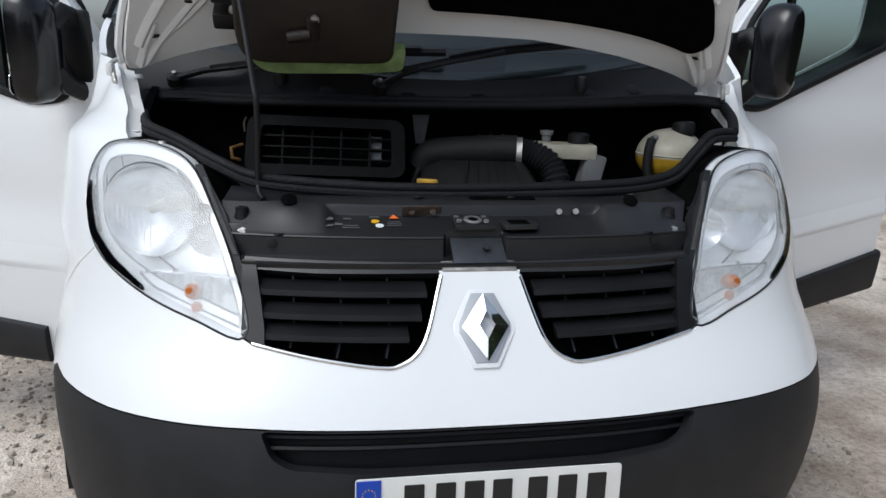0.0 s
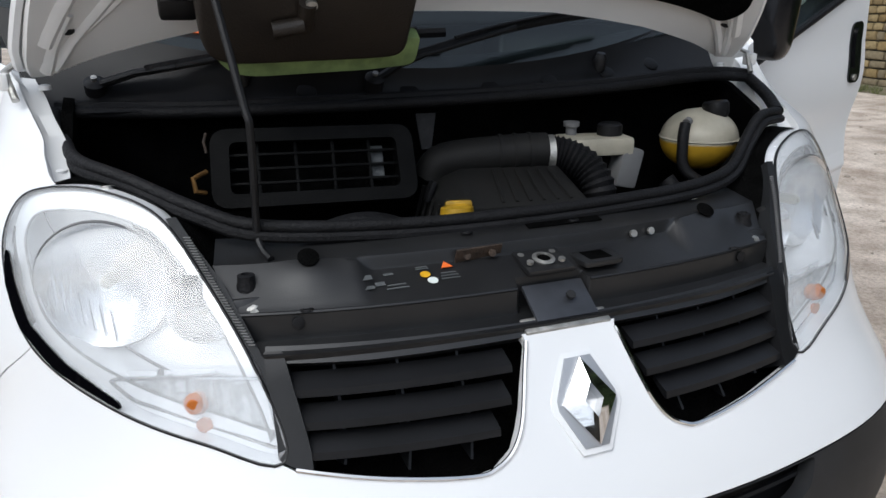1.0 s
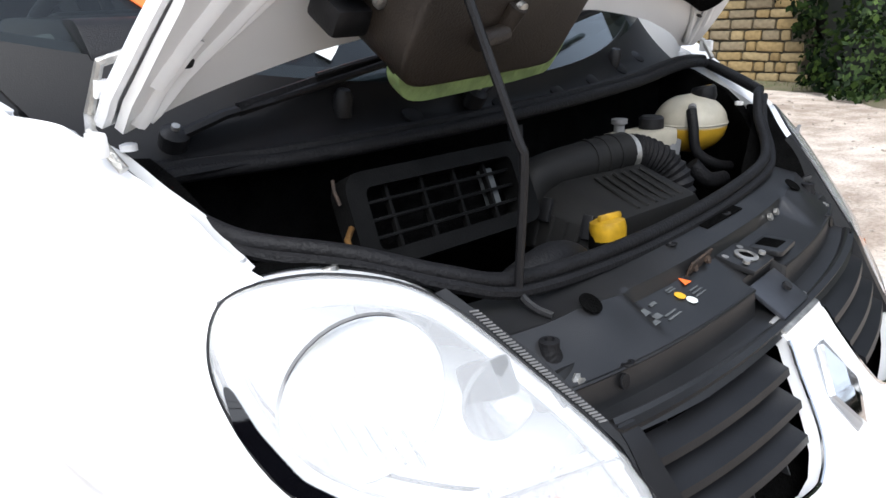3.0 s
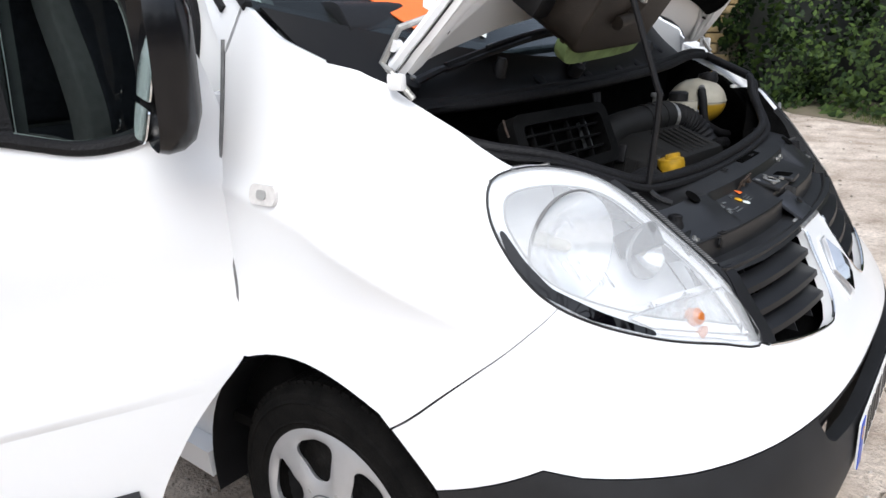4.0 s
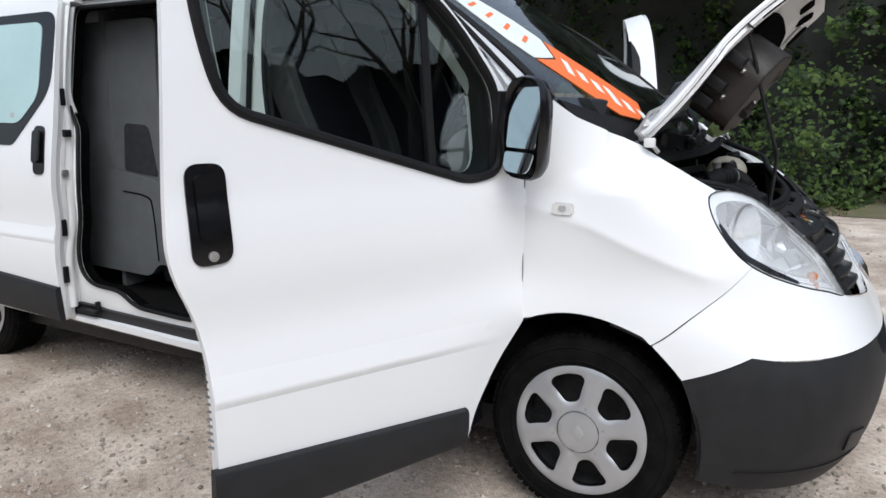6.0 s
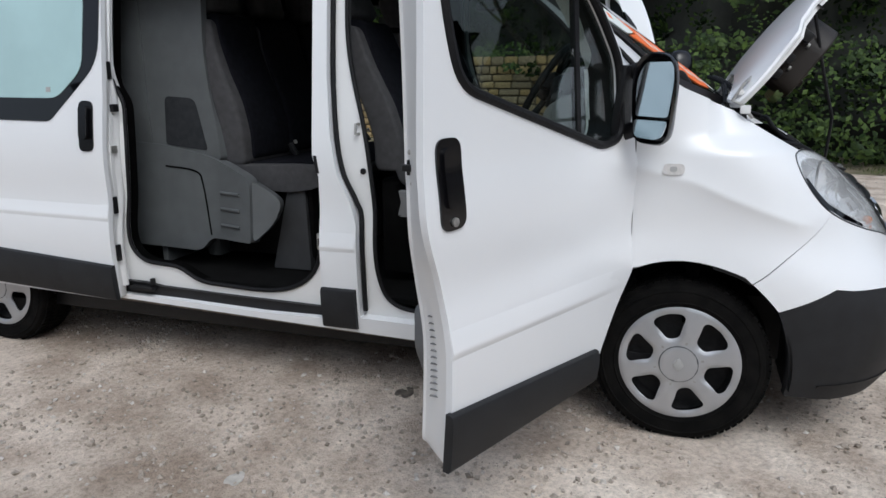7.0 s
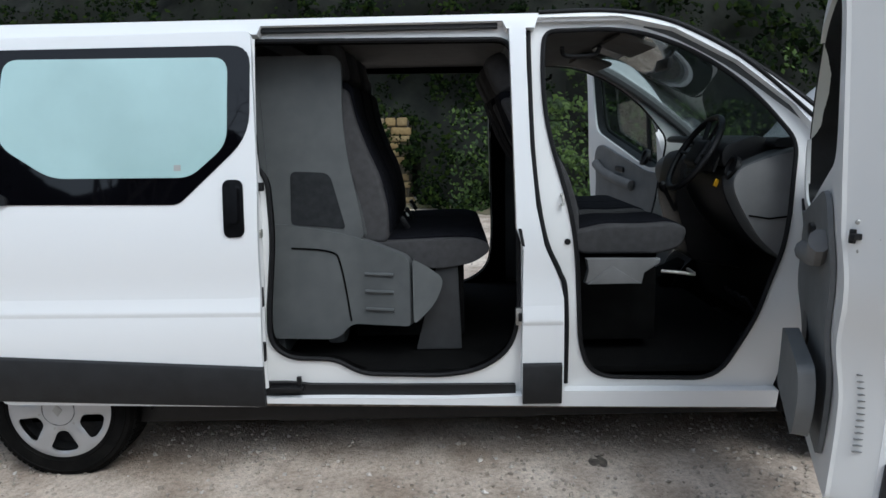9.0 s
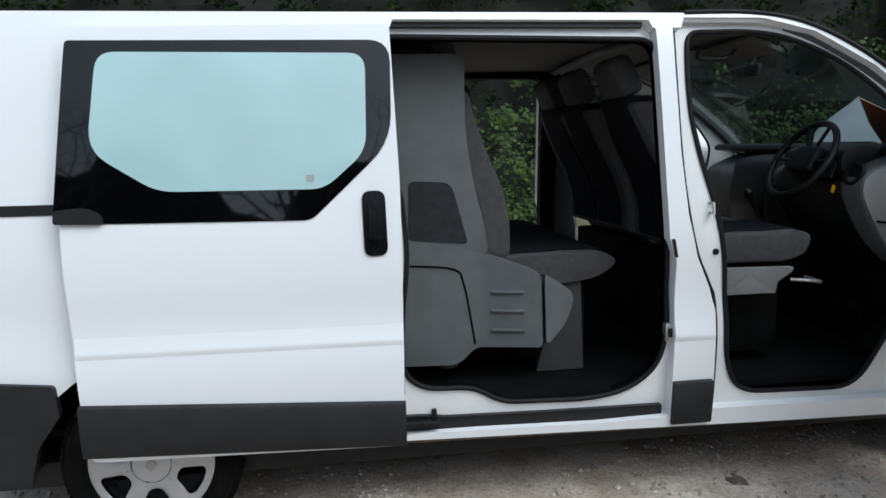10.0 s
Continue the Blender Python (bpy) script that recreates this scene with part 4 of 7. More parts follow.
screen = part("windscreen", on_screen([(-0.985, 0.0), (0.985, 0.0), (0.985, 0.5), (0.985, 1.0), (-0.985, 1.0), (-0.985, 0.5)], 0.0, 0.005), SCREEN, van, "raked windscreen with a pale and orange strip inside")
screen.visible_shadow = False
for sx in SIDES:
    part("screen_rubber", tube([Vector(screen_at(sx * 0.99, v)) for v in np.linspace(0, 1, 16)], 0.012, 6), RUBBER, screen)
part("top_rubber", tube([Vector(screen_at(a, 1.0)) for a in np.linspace(-1, 1, 20)], 0.012, 6), RUBBER, screen)
part("screen_band", on_screen([(-0.98, 0.0), (0.98, 0.0), (0.98, 0.05), (-0.98, 0.05)], -0.006, 0.002), BLACK, screen)
mirror_stem = part("inner_mirror", box((0.22, 0.025, 0.06), (0.0, 1.50, 1.78), (10, 0, 0), 0.01), BLACK, van)
part("mirror_stem", tube([(0, 1.46, 1.845), (0, 1.49, 1.80)], 0.012), BLACK, mirror_stem)

# ---- mouldings whose height changes along the door ----
def moulding_taper(sx, ys, top, low, out=0.0):
    bm = bmesh.new()
    rings = [[bm.verts.new(flank(sx, out + o)(y, top(y) + dz)) for o, dz in strip_section(top(y) - low(y))] for y in ys]
    m = len(rings[0])
    for a, b in zip(rings, rings[1:]):
        for i in range(m):
            bm.faces.new([a[i], a[(i + 1) % m], b[(i + 1) % m], b[i]])
    bm.faces.new(rings[0])
    bm.faces.new(list(reversed(rings[-1])))
    bmesh.ops.recalc_face_normals(bm, faces=bm.faces[:])
    return bm


# ---- front doors, swung open on their hinges ----
def front_door(sx, degrees):
    h = Vector((sx * 0.92, 1.05, 0))
    M = Matrix.Translation(h) @ Matrix.Rotation(radians(-sx * degrees), 4, "Z") @ Matrix.Translation(-h)

    def put(name, bm, mat, parent, label="", lean=True):
        for v in bm.verts:
            v.co.x += sx * (0.07 * max(0.0, v.co.z - 1.15) / 0.6 if lean else 0.018)
            v.co.z += (0.02 + 0.075 * (v.co.y - 1.05)) if sx > 0 else 0.0
        bm.transform(M)
        return part(name, bm, mat, parent, label)

    f = flank(sx)
    glass_hole = [(1.30, 1.145, 0.05), (1.165, 1.165, 0.06), (1.185, 1.42, 0.06), (1.36, 1.615, 0.12), (1.60, 1.765, 0.12), (1.86, 1.825, 0.08), (2.125, 1.825, 0.06), (2.095, 1.52, 0.15), (2.045, 1.352, 0.07)]
    outer = [(1.30, 0.308, 0.02), (1.275, 0.41, 0.05), (1.19, 0.56, 0.08), (1.052, 0.70, 0.05), (1.045, 1.18, 0.06), (1.09, 1.34, 0.08), (1.21, 1.50, 0.2), (1.43, 1.70, 0.3), (1.68, 1.85, 0.2), (1.94, 1.905, 0.15), (2.160, 1.905, 0.05), (2.166, 1.58, 0.2), (2.196, 1.15, 0.15), (2.204, 1.00, 0.08), (2.128, 0.83, 0.10), (2.120, 0.60, 0.1), (2.112, 0.318, 0.02)]
    door = put("front_door", sheet(rounded(outer), f, 0.024, 0.022, holes=[rounded(glass_hole)]), WHITE, van, "white front door standing open with a black door mirror")
    inner = [(1.33, 0.32, 0.03), (1.31, 0.42, 0.05), (1.22, 0.58, 0.08), (1.10, 0.71, 0.05), (1.09, 1.18, 0.06), (1.13, 1.32, 0.08), (1.24, 1.47, 0.2), (1.45, 1.67, 0.3), (1.69, 1.82, 0.2), (1.95, 1.878, 0.1), (2.115, 1.878, 0.05), (2.108, 1.55, 0.2), (2.114, 1.15, 0.2), (2.132, 0.98, 0.1), (2.088, 0.82, 0.1), (2.078, 0.34, 0.03)]
    inset = lambda y: y - 0.085 * min(1.0, max(0.0, (y - 1.9) / 0.2))
    inner_hole = [(inset(y), z, r) for y, z, r in glass_hole]
    shell = put("door_inner", sheet(rounded(inner), flank(sx, -0.120), 0.05, 0.015, holes=[rounded(inner_hole)]), INNER_WHITE, door)
    # edge closing the two skins
    bm = bmesh.new()
    A, B = dense(rounded(outer), 0.04), dense(rounded(inner), 0.04)
    n = 120
    pick = lambda L: [L[int(i * len(L) / n)] for i in range(n)]
    a = [bm.verts.new(flank(sx, -0.018)(*p)) for p in pick(A)]
    b = [bm.verts.new(flank(sx, -0.123)(*p)) for p in pick(B)]
    for i in range(n):
        bm.faces.new([a[i], a[(i + 1) % n], b[(i + 1) % n], b[i]])
    put("door_edge", bm, INNER_WHITE, door)
    bm = bmesh.new()
    H = dense(rounded(glass_hole), 0.03)
    a = [bm.verts.new(flank(sx, -0.015)(*p)) for p in H]
    b = [bm.verts.new(flank(sx, -0.126)(inset(p[0]), p[1])) for p in H]
    for i in range(len(H)):
        bm.faces.new([a[i], a[(i + 1) % len(H)], b[(i + 1) % len(H)], b[i]])
    put("window_reveal", bm, BLACK, door)
    put("window_seal", tube([Vector(f(*p)) for p in H], 0.014, 8, True), RUBBER, door)
    pane = put("window", sheet(rounded(glass_hole), flank(sx, -0.022), 0.08, 0.004), CLEAR, door, "clear side window glass")
    pane.visible_shadow = False
    put("window_divider", sheet([(1.405, 1.172), (1.43, 1.180), (1.455, 1.66), (1.43, 1.65)], flank(sx, -0.018), 0.05, 0.02), RUBBER, door)
    # mouldings and handle
    put("rubbing_strip", moulding_taper(sx, np.linspace(1.318, 2.135, 14), lambda y: 0.434 + 0.078 * (y - 1.29), lambda y: 0.312 + 0.014 * (y - 1.29)), BUMPER, door, "dark grey plastic rubbing strip")
    put("door_crease", moulding(sx, [(y, 0.638 + 0.028 * (y - 1.2)) for y in np.linspace(1.16, 2.122, 16)], CREASE, 0.0, 5), WHITE, door)
    hb = rounded([(2.05, 1.0), (2.148, 0.995), (2.150, 1.228), (2.055, 1.228)], 0.035, 6)
    hd = put("handle_bowl", sheet(hb, f, 0.02, 0.012, lift=0.006), GLOSS, door, "black recessed door handle")
    put("handle_grip", sheet(rounded([(2.075, 1.055), (2.128, 1.053), (2.130, 1.205), (2.080, 1.205)], 0.02), flank(sx, 0.014), 0.015, 0.012), GLOSS, door)
    put("handle_lock", lathe([(0.012, 0), (0.012, 0.006), (0.006, 0.007), (0, 0.006)], Vector(flank(sx, 0.006)(2.100, 1.018)), (0, 90 * sx, 0), 18), ZINC, door)
    # latch, screws and vent slots on the shut face
    put("latch", box((0.050, 0.022, 0.018), Vector(flank(sx, -0.095)(2.133, 1.15)), (0, 0, sx * -34), 0.004), BLACK, door)
    put("latch_mouth", box((0.016, 0.018, 0.040), Vector(flank(sx, -0.108)(2.126, 1.15)), (0, 0, sx * -34), 0.004), BLACK, door)
    for off, y, z in ((-0.098, 2.131, 1.190), (-0.098, 2.131, 1.110), (-0.045, 2.166, 1.148)):
        put("latch_screw", lathe([(0.007, -0.004), (0.007, 0.004), (0.004, 0.006), (0, 0.006)], Vector(flank(sx, off)(y, z)), (-90, 0, 0), 10), ZINC, door)
    # vent slots are grey bars, their shade coloured rather than cut
    for k in range(13):
        put("vent_slot", box((0.044, 0.008, 0.0030), Vector(flank(sx, -0.068)(2.0992, 0.520 + 0.0192 * k)), (0, 0, sx * -16), 0.001), SLOT, door)
    # lining with pocket and arm rest
    lin = [(1.36, 0.42, 0.05), (1.25, 0.60, 0.08), (1.14, 0.74, 0.06), (1.13, 1.12, 0.05), (1.30, 1.125, 0.05), (1.92, 1.27, 0.1), (2.00, 1.17, 0.1), (1.985, 0.80, 0.1), (1.95, 0.42, 0.05)]
    lining = put("door_lining", sheet(rounded(lin), flank(sx, -0.138), 0.06, 0.015), DOOR_LINING, door, "grey moulded door lining")
    put("door_pocket", sheet(rounded([(1.36, 0.46), (1.96, 0.48), (2.015, 0.60), (2.01, 0.735), (1.50, 0.72), (1.35, 0.68)], 0.04), flank(sx, -0.186), 0.05, 0.048), DOOR_LINING, door)
    put("arm_rest", tube([Vector(flank(sx, -0.173)(y, z)) for y, z in ((1.45, 1.0), (1.65, 1.02), (1.85, 1.05), (1.95, 1.11))], 0.032, 10, squash=1.2), LINING_LIGHT, door)
    put("inner_handle", box((0.03, 0.11, 0.04), Vector(flank(sx, -0.156)(1.62, 1.10)), (0, 0, 0), 0.012), BLACK, door)
    put("speaker", lathe([(0.0, 0.0), (0.07, 0.0), (0.075, 0.012), (0.0, 0.012)], Vector(flank(sx, -0.160)(1.40, 0.70)), (0, 90 * sx, 0), 28), BLACK, door)
    # mirror: deep black shell, large glass over a small wide-angle one, two arms
    c = Vector((sx * 1.045, 1.197, 1.298 if sx < 0 else 1.345))
    TOE = Matrix.Translation(c) @ Matrix.Rotation(radians(1 if sx < 0 else 11), 4, "Z") @ Matrix.Translation(-c)
    bm = bmesh.new()
    face = rounded([(-0.085, -0.14, 0.05), (0.075, -0.15, 0.06), (0.095, 0.08, 0.08), (0.07, 0.145, 0.06), (-0.06, 0.15, 0.06), (-0.10, 0.08, 0.06)], n=6)
    loops = []
    for k, (s, d) in enumerate(((0.93, -0.026), (1.0, 0.006), (1.03, -0.012), (1.0, -0.042), (0.90, -0.065), (0.65, -0.082), (0.2, -0.088))):
        loops.append([bm.verts.new((c.x + sx * (p[0] * s * 0.76 - 0.012), c.y + d * 0.9, c.z + p[1] * s)) for p in face])
    for a, b in zip(loops, loops[1:]):
        for i in range(len(a)):
            bm.faces.new([a[i], a[(i + 1) % len(a)], b[(i + 1) % len(a)], b[i]])
    bm.faces.new(loops[0])
    bm.faces.new(list(reversed(loops[-1])))
    bmesh.ops.recalc_face_normals(bm, faces=bm.faces[:])
    bm.transform(TOE)
    put("mirror_shell", bm, GLOSS, door, "black door mirror shell with two glasses", False)
    main = rounded([(-0.072, -0.055, 0.015), (0.078, -0.06, 0.015), (0.085, 0.075, 0.06), (0.06, 0.132, 0.05), (-0.05, 0.136, 0.05), (-0.085, 0.075, 0.05)], n=5)
    low = rounded([(-0.072, -0.125, 0.04), (0.062, -0.135, 0.045), (0.078, -0.072, 0.012), (-0.074, -0.067, 0.012)], n=5)
    for o in (main, low):
        put("mirror_glass", slab([(sx * (p[0] * 0.76 - 0.012), p[1]) for p in o], 0.003, TOE @ Matrix.Translation(c + Vector((0, -0.002, 0))) @ pose(0, 0, 0, 102, 0, 0) @ pose(0, 0, -0.004)), MIRROR, door, "mirror glass", False)
    for z in (1.20, 1.40):
        put("mirror_arm", tube([(sx * 0.90, 1.13, z - 0.02), (sx * 0.96, 1.135, z), (sx * 1.01, 1.145, z * 0.5 + 0.65)], 0.022, 10, squash=1.3), BLACK, door, "", False)
    put("mirror_foot", box((0.03, 0.10, 0.24), (sx * 0.905, 1.14, 1.29), (0, 0, 0), 0.01), BLACK, door)
    return door


front_door(-1, 69)
front_door(1, 72)


# ---- sliding doors, run back along the flanks ----
def sliding_door(sx):
    f = flank(sx, 0.075)
    out = [(3.415, 1.872, 0.03), (4.515, 1.862, 0.03), (4.545, 1.20, 0.1), (4.515, 0.37, 0.04), (3.415, 0.34, 0.02), (3.406, 0.80, 0.1), (3.400, 1.30, 0.1)]
    d = part("sliding_door", sheet(rounded(out), f, 0.06, 0.025), WHITE, van, "white sliding door run back, with a frosted window")
    part("door_inner", sheet(rounded([(3.43, 1.85), (4.49, 1.84), (4.52, 1.20), (4.49, 0.39), (3.43, 0.37), (3.41, 1.1)], 0.03), flank(sx, 0.02), 0.10, 0.02), INNER_WHITE, d)
    bm = bmesh.new()
    A = dense(rounded(out), 0.05)
    a = [bm.verts.new(flank(sx, 0.055)(*p)) for p in A]
    b = [bm.verts.new(flank(sx, 0.0)(p[0] + (0.02 if p[0] < 3.5 else -0.02), p[1])) for p in A]
    for i in range(len(A)):
        bm.faces.new([a[i], a[(i + 1) % len(A)], b[(i + 1) % len(A)], b[i]])
    part("door_edge", bm, INNER_WHITE, d)
    deep_in = eased([(0.30, 0.030), (0.45, 0.035), (0.60, 0.050), (0.80, 0.085), (1.00, 0.105), (1.15, 0.100), (1.28, 0.085), (1.38, 0.030), (1.50, 0.005), (1.9, 0.0)])
    part("door_front_face", sheet([(0.40, 0.0), (1.845, 0.0), (1.845, 1.0), (0.40, 1.0)], lambda z, k: (lambda p: (p[0], p[1] + 0.014 * math.sin(k * 9.4) + 0.030 * k, p[2]))(flank(sx, 0.058 - k * (0.085 + deep_in(z)))(3.412, z)), 0.05, 0.012, core=(0, 9, 1)), INNER_WHITE, d, "white painted front face of the sliding door")
    border = [(3.415, 1.815, 0.08), (4.505, 1.815, 0.015), (4.565, 1.205, 0.015), (3.715, 1.190, 0.03), (3.425, 1.455, 0.10)]
    part("window_border", sheet(rounded(border), flank(sx, 0.079), 0.08, 0.006), SHADE, d, "glossy black window border")
    pane = [(3.505, 1.768, 0.06), (4.405, 1.776, 0.06), (4.445, 1.445, 0.08), (4.225, 1.303, 0.06), (3.665, 1.297, 0.05), (3.515, 1.425, 0.06)]
    part("window", sheet(rounded(pane), flank(sx, 0.083), 0.06, 0.005), PRIVACY, d, "pale green frosted window")
    part("glass_mark", sheet([(3.70, 1.325), (3.728, 1.325), (3.728, 1.348), (3.70, 1.348)], flank(sx, 0.0845), 0.02, 0.001), GREY_INK, d)
    part("rubbing_strip", moulding_taper(sx, np.linspace(3.408, 4.528, 16), lambda y: 0.518 + 0.059 * (y - 3.396), lambda y: 0.345 + 0.041 * (y - 3.39), 0.075), BUMPER, d, "dark grey plastic rubbing strip")
    part("door_crease", moulding(sx, [(y, 0.744 + 0.010 * (y - 3.4)) for y in np.linspace(3.408, 4.525, 12)], CREASE, 0.075), WHITE, d)
    hb = rounded([(3.452, 1.058), (3.535, 1.055), (3.538, 1.285), (3.456, 1.285)], 0.032, 6)
    part("handle_bowl", sheet(hb, f, 0.02, 0.012, lift=0.006), GLOSS, d, "black recessed door handle")
    part("handle_grip", sheet(rounded([(3.472, 1.115), (3.517, 1.113), (3.518, 1.265), (3.474, 1.265)], 0.018), flank(sx, 0.103), 0.015, 0.018), GLOSS, d)
    part("rail_bracket", sheet(rounded([(4.40, 1.200), (4.555, 1.205), (4.56, 1.250), (4.46, 1.258), (4.41, 1.235)], 0.015), flank(sx, 0.079), 0.03, 0.05, lift=0.012), BLACK, d, "black rail bracket")
    for z in (0.57, 0.80, 1.42):
        part("edge_slot", box((0.026, 0.016, 0.080), Vector(flank(sx, 0.028)(3.414, z)), (0, 0, 0), 0.003), BLACK, d)
    for z, y in ((1.06, 3.44), (1.25, 3.43)):
        part("edge_latch", box((0.035, 0.03, 0.035), Vector(flank(sx, 0.0)(y - 0.022, z)), (0, 0, 0), 0.004), ZINC if z < 1.2 else BLACK, d)
    part("roller_arm", box((0.05, 0.14, 0.02), Vector(flank(sx, -0.02)(3.34, 0.385)), (0, 0, 0), 0.005), BLACK, d)
    part("roller_pin", box((0.02, 0.02, 0.05), Vector(flank(sx, -0.03)(3.29, 0.41)), (0, 0, 0), 0.004), BLACK, d)
    return d


for sx in SIDES:
    sliding_door(sx)

# ---- bonnet, propped wide open ----
HINGE = Vector((0, 0.73, 1.300))
OPEN = Matrix.Translation(HINGE) @ Matrix.Rotation(radians(-85), 4, "X") @ Matrix.Translation(-HINGE)
half = [(-0.30, 0.905), (-0.165, 0.905), (-0.130, 0.93), (-0.085, 0.995), (-0.03, 1.072), (0.06, 1.108), (0.165, 1.118), (0.30, 1.180), (0.38, 1.217), (0.46, 1.252), (0.50, 1.285)]
bonnet_out = both([(-0.45, 0.905)] + half + [(0.40, 1.312), (0.20, 1.299), (-0.05, 1.288), (-0.35, 1.281)])


def bonnet_part(name, bm, mat, parent, label=""):
    bm.transform(OPEN)
    return part(name, bm, mat, parent, label)


bonnet = bonnet_part("bonnet", sheet(bonnet_out, front, 0.045, 0.012), WHITE, van, "white bonnet held up by a black prop rod")
bonnet_part("bonnet_frame", sheet(inset(bonnet_out, 0.004), front, 0.045, 0.012, lift=-0.022), INNER_WHITE, bonnet, "cream white pressed inner panel")
bonnet_part("bonnet_hem", tube([Vector(front(*p)) + Vector((0, 0.006, -0.008)) for p in dense(inset(bonnet_out, 0.004), 0.04)], 0.010, 6, True), WHITE, bonnet)
for sx in SIDES:
    for line, r in (([(0.38, 1.245), (0.10, 1.150), (-0.06, 1.07), (-0.20, 0.97)], 0.014), ([(0.40, 1.285), (0.20, 1.235), (0.0, 1.17)], 0.011), ([(0.16, 1.140), (0.02, 1.118)], 0.010), ([(0.30, 1.262), (0.12, 1.222), (-0.06, 1.16), (-0.16, 1.09)], 0.009), ([(0.44, 1.285), (0.36, 1.255), (0.26, 1.218)], 0.012)):
        L = [Vector(flank(sx, -0.026)(*p)) + Vector((0, 0.012, -0.012)) for p in flow(line, 5)]
        bonnet_part("pressed_rib", tube(L, r, 8, squash=0.7), INNER_WHITE, bonnet)
    for p in ((0.12, 1.20), (-0.02, 1.05), (0.30, 1.24)):
        bonnet_part("bonnet_hole", lathe([(0.013, 0), (0.013, 0.005), (0.0, 0.006)], Vector(flank(sx, -0.034)(*p)) + Vector((0, 0.006, -0.006)), (125, 0, 0), 14), BLACK, bonnet)
for sx in SIDES:
    for hole in ([(-0.05, 1.045), (-0.105, 0.975), (-0.150, 0.965), (-0.125, 1.03)], [(-0.20, 0.955), (-0.27, 0.945), (-0.30, 0.985), (-0.23, 1.01)], [(-0.36, 0.945), (-0.47, 0.942), (-0.47, 0.985), (-0.37, 0.99)]):
        bonnet_part("frame_opening", sheet(rounded(hole, 0.02), flank(sx), 0.03, 0.004, lift=-0.0355), DEEP_BLACK, bonnet)
padr = rounded([(UC - 0.06, 1.035, 0.02), (-0.30, 1.045, 0.05), (-0.16, 1.075, 0.05), (0.02, 1.128, 0.08), (0.16, 1.158, 0.05), (0.28, 1.205, 0.06), (0.22, 1.250, 0.05), (UC - 0.06, 1.245, 0.03)])
bonnet_part("bonnet_pad", sheet(padr, front, 0.05, 0.014, lift=-0.036), DEEP_BLACK, bonnet, "black felt sound pad")
padl = rounded([(UC + 0.06, 1.035, 0.02), (-0.30, 1.045, 0.05), (-0.22, 1.08, 0.05), (-0.18, 1.20, 0.05), (UC + 0.06, 1.23, 0.03)])
bonnet_part("bonnet_pad", sheet([(2 * UC - u, z) for u, z in padl], front, 0.05, 0.014, lift=-0.036), DEEP_BLACK, bonnet)

# intake box on the bonnet's underside
E2, E3 = Vector((0, -0.58, 0.815)), Vector((0, -0.815, -0.58))
BOX = Matrix((Vector((1, 0, 0)).to_4d(), E2.to_4d(), E3.to_4d(), (0, 0, 0, 1))).transposed()
BOX.translation = HINGE
bx = rounded([(-0.500, 0.150, 0.04), (-0.470, 0.105, 0.05), (-0.20, 0.112, 0.03), (-0.145, 0.118, 0.03), (-0.140, 0.40, 0.05), (-0.20, 0.425, 0.05), (-0.42, 0.405, 0.06), (-0.50, 0.34, 0.05)])
part("intake_box", slab(bx, 0.145, BOX @ pose(0, 0, 0.035), 0.018, 3), BROWN, bonnet, "brown-black plastic air intake box")
part("intake_seal", slab(rounded([(-0.480, 0.125, 0.04), (-0.440, 0.078, 0.05), (-0.20, 0.088, 0.03), (-0.115, 0.098, 0.02), (-0.115, 0.16, 0.01), (-0.47, 0.16, 0.03)]), 0.030, BOX @ pose(0, -0.012, 0.135), 0.008), GREEN_FOAM, bonnet, "pale green foam seal")
part("intake_lip", slab(rounded([(-0.492, 0.14, 0.04), (-0.462, 0.094, 0.05), (-0.20, 0.100, 0.03), (-0.118, 0.108, 0.03), (-0.114, 0.135, 0.02), (-0.48, 0.16, 0.03)]), 0.012, BOX @ pose(0, 0, 0.142), 0.004), BROWN, bonnet)
part("intake_spout", tube([BOX @ Vector((-0.385, 0.185, 0.19)), BOX @ Vector((-0.335, 0.195, 0.19))], 0.014, 12), BROWN, bonnet)
part("intake_tee", tube([BOX @ Vector((-0.33, 0.18, 0.178)), BOX @ Vector((-0.33, 0.235, 0.186))], 0.015, 12), BROWN, bonnet)
for x, y in ((-0.325, 0.232), (-0.505, 0.20), (-0.505, 0.30)):
    part("intake_screw", lathe([(0.010, 0), (0.010, 0.008), (0.004, 0.010), (0, 0.010)], BOX @ Vector((x, y, 0.185 if x > -0.4 else 0.11)), (125, 0, 0), 12), ZINC, bonnet)
for y in (0.16, 0.225, 0.32):
    part("intake_clip", (lambda b: (b.transform(BOX @ pose(-0.525, y, 0.075)), b)[1])(box((0.06, 0.04, 0.06), (0, 0, 0), (0, 0, 0), 0.008)), BLACK, bonnet)
for k in range(3):
    part("moulded_mark", (lambda b: (b.transform(BOX @ pose(-0.235 + 0.045 * k, 0.335, 0.1805)), b)[1])(lathe([(0.020, 0), (0.020, 0.002), (0.015, 0.002), (0.015, 0)], sides=20, caps=False) if k == 1 else box((0.02, 0.06, 0.003), bevel=0.001)), BROWN, bonnet)
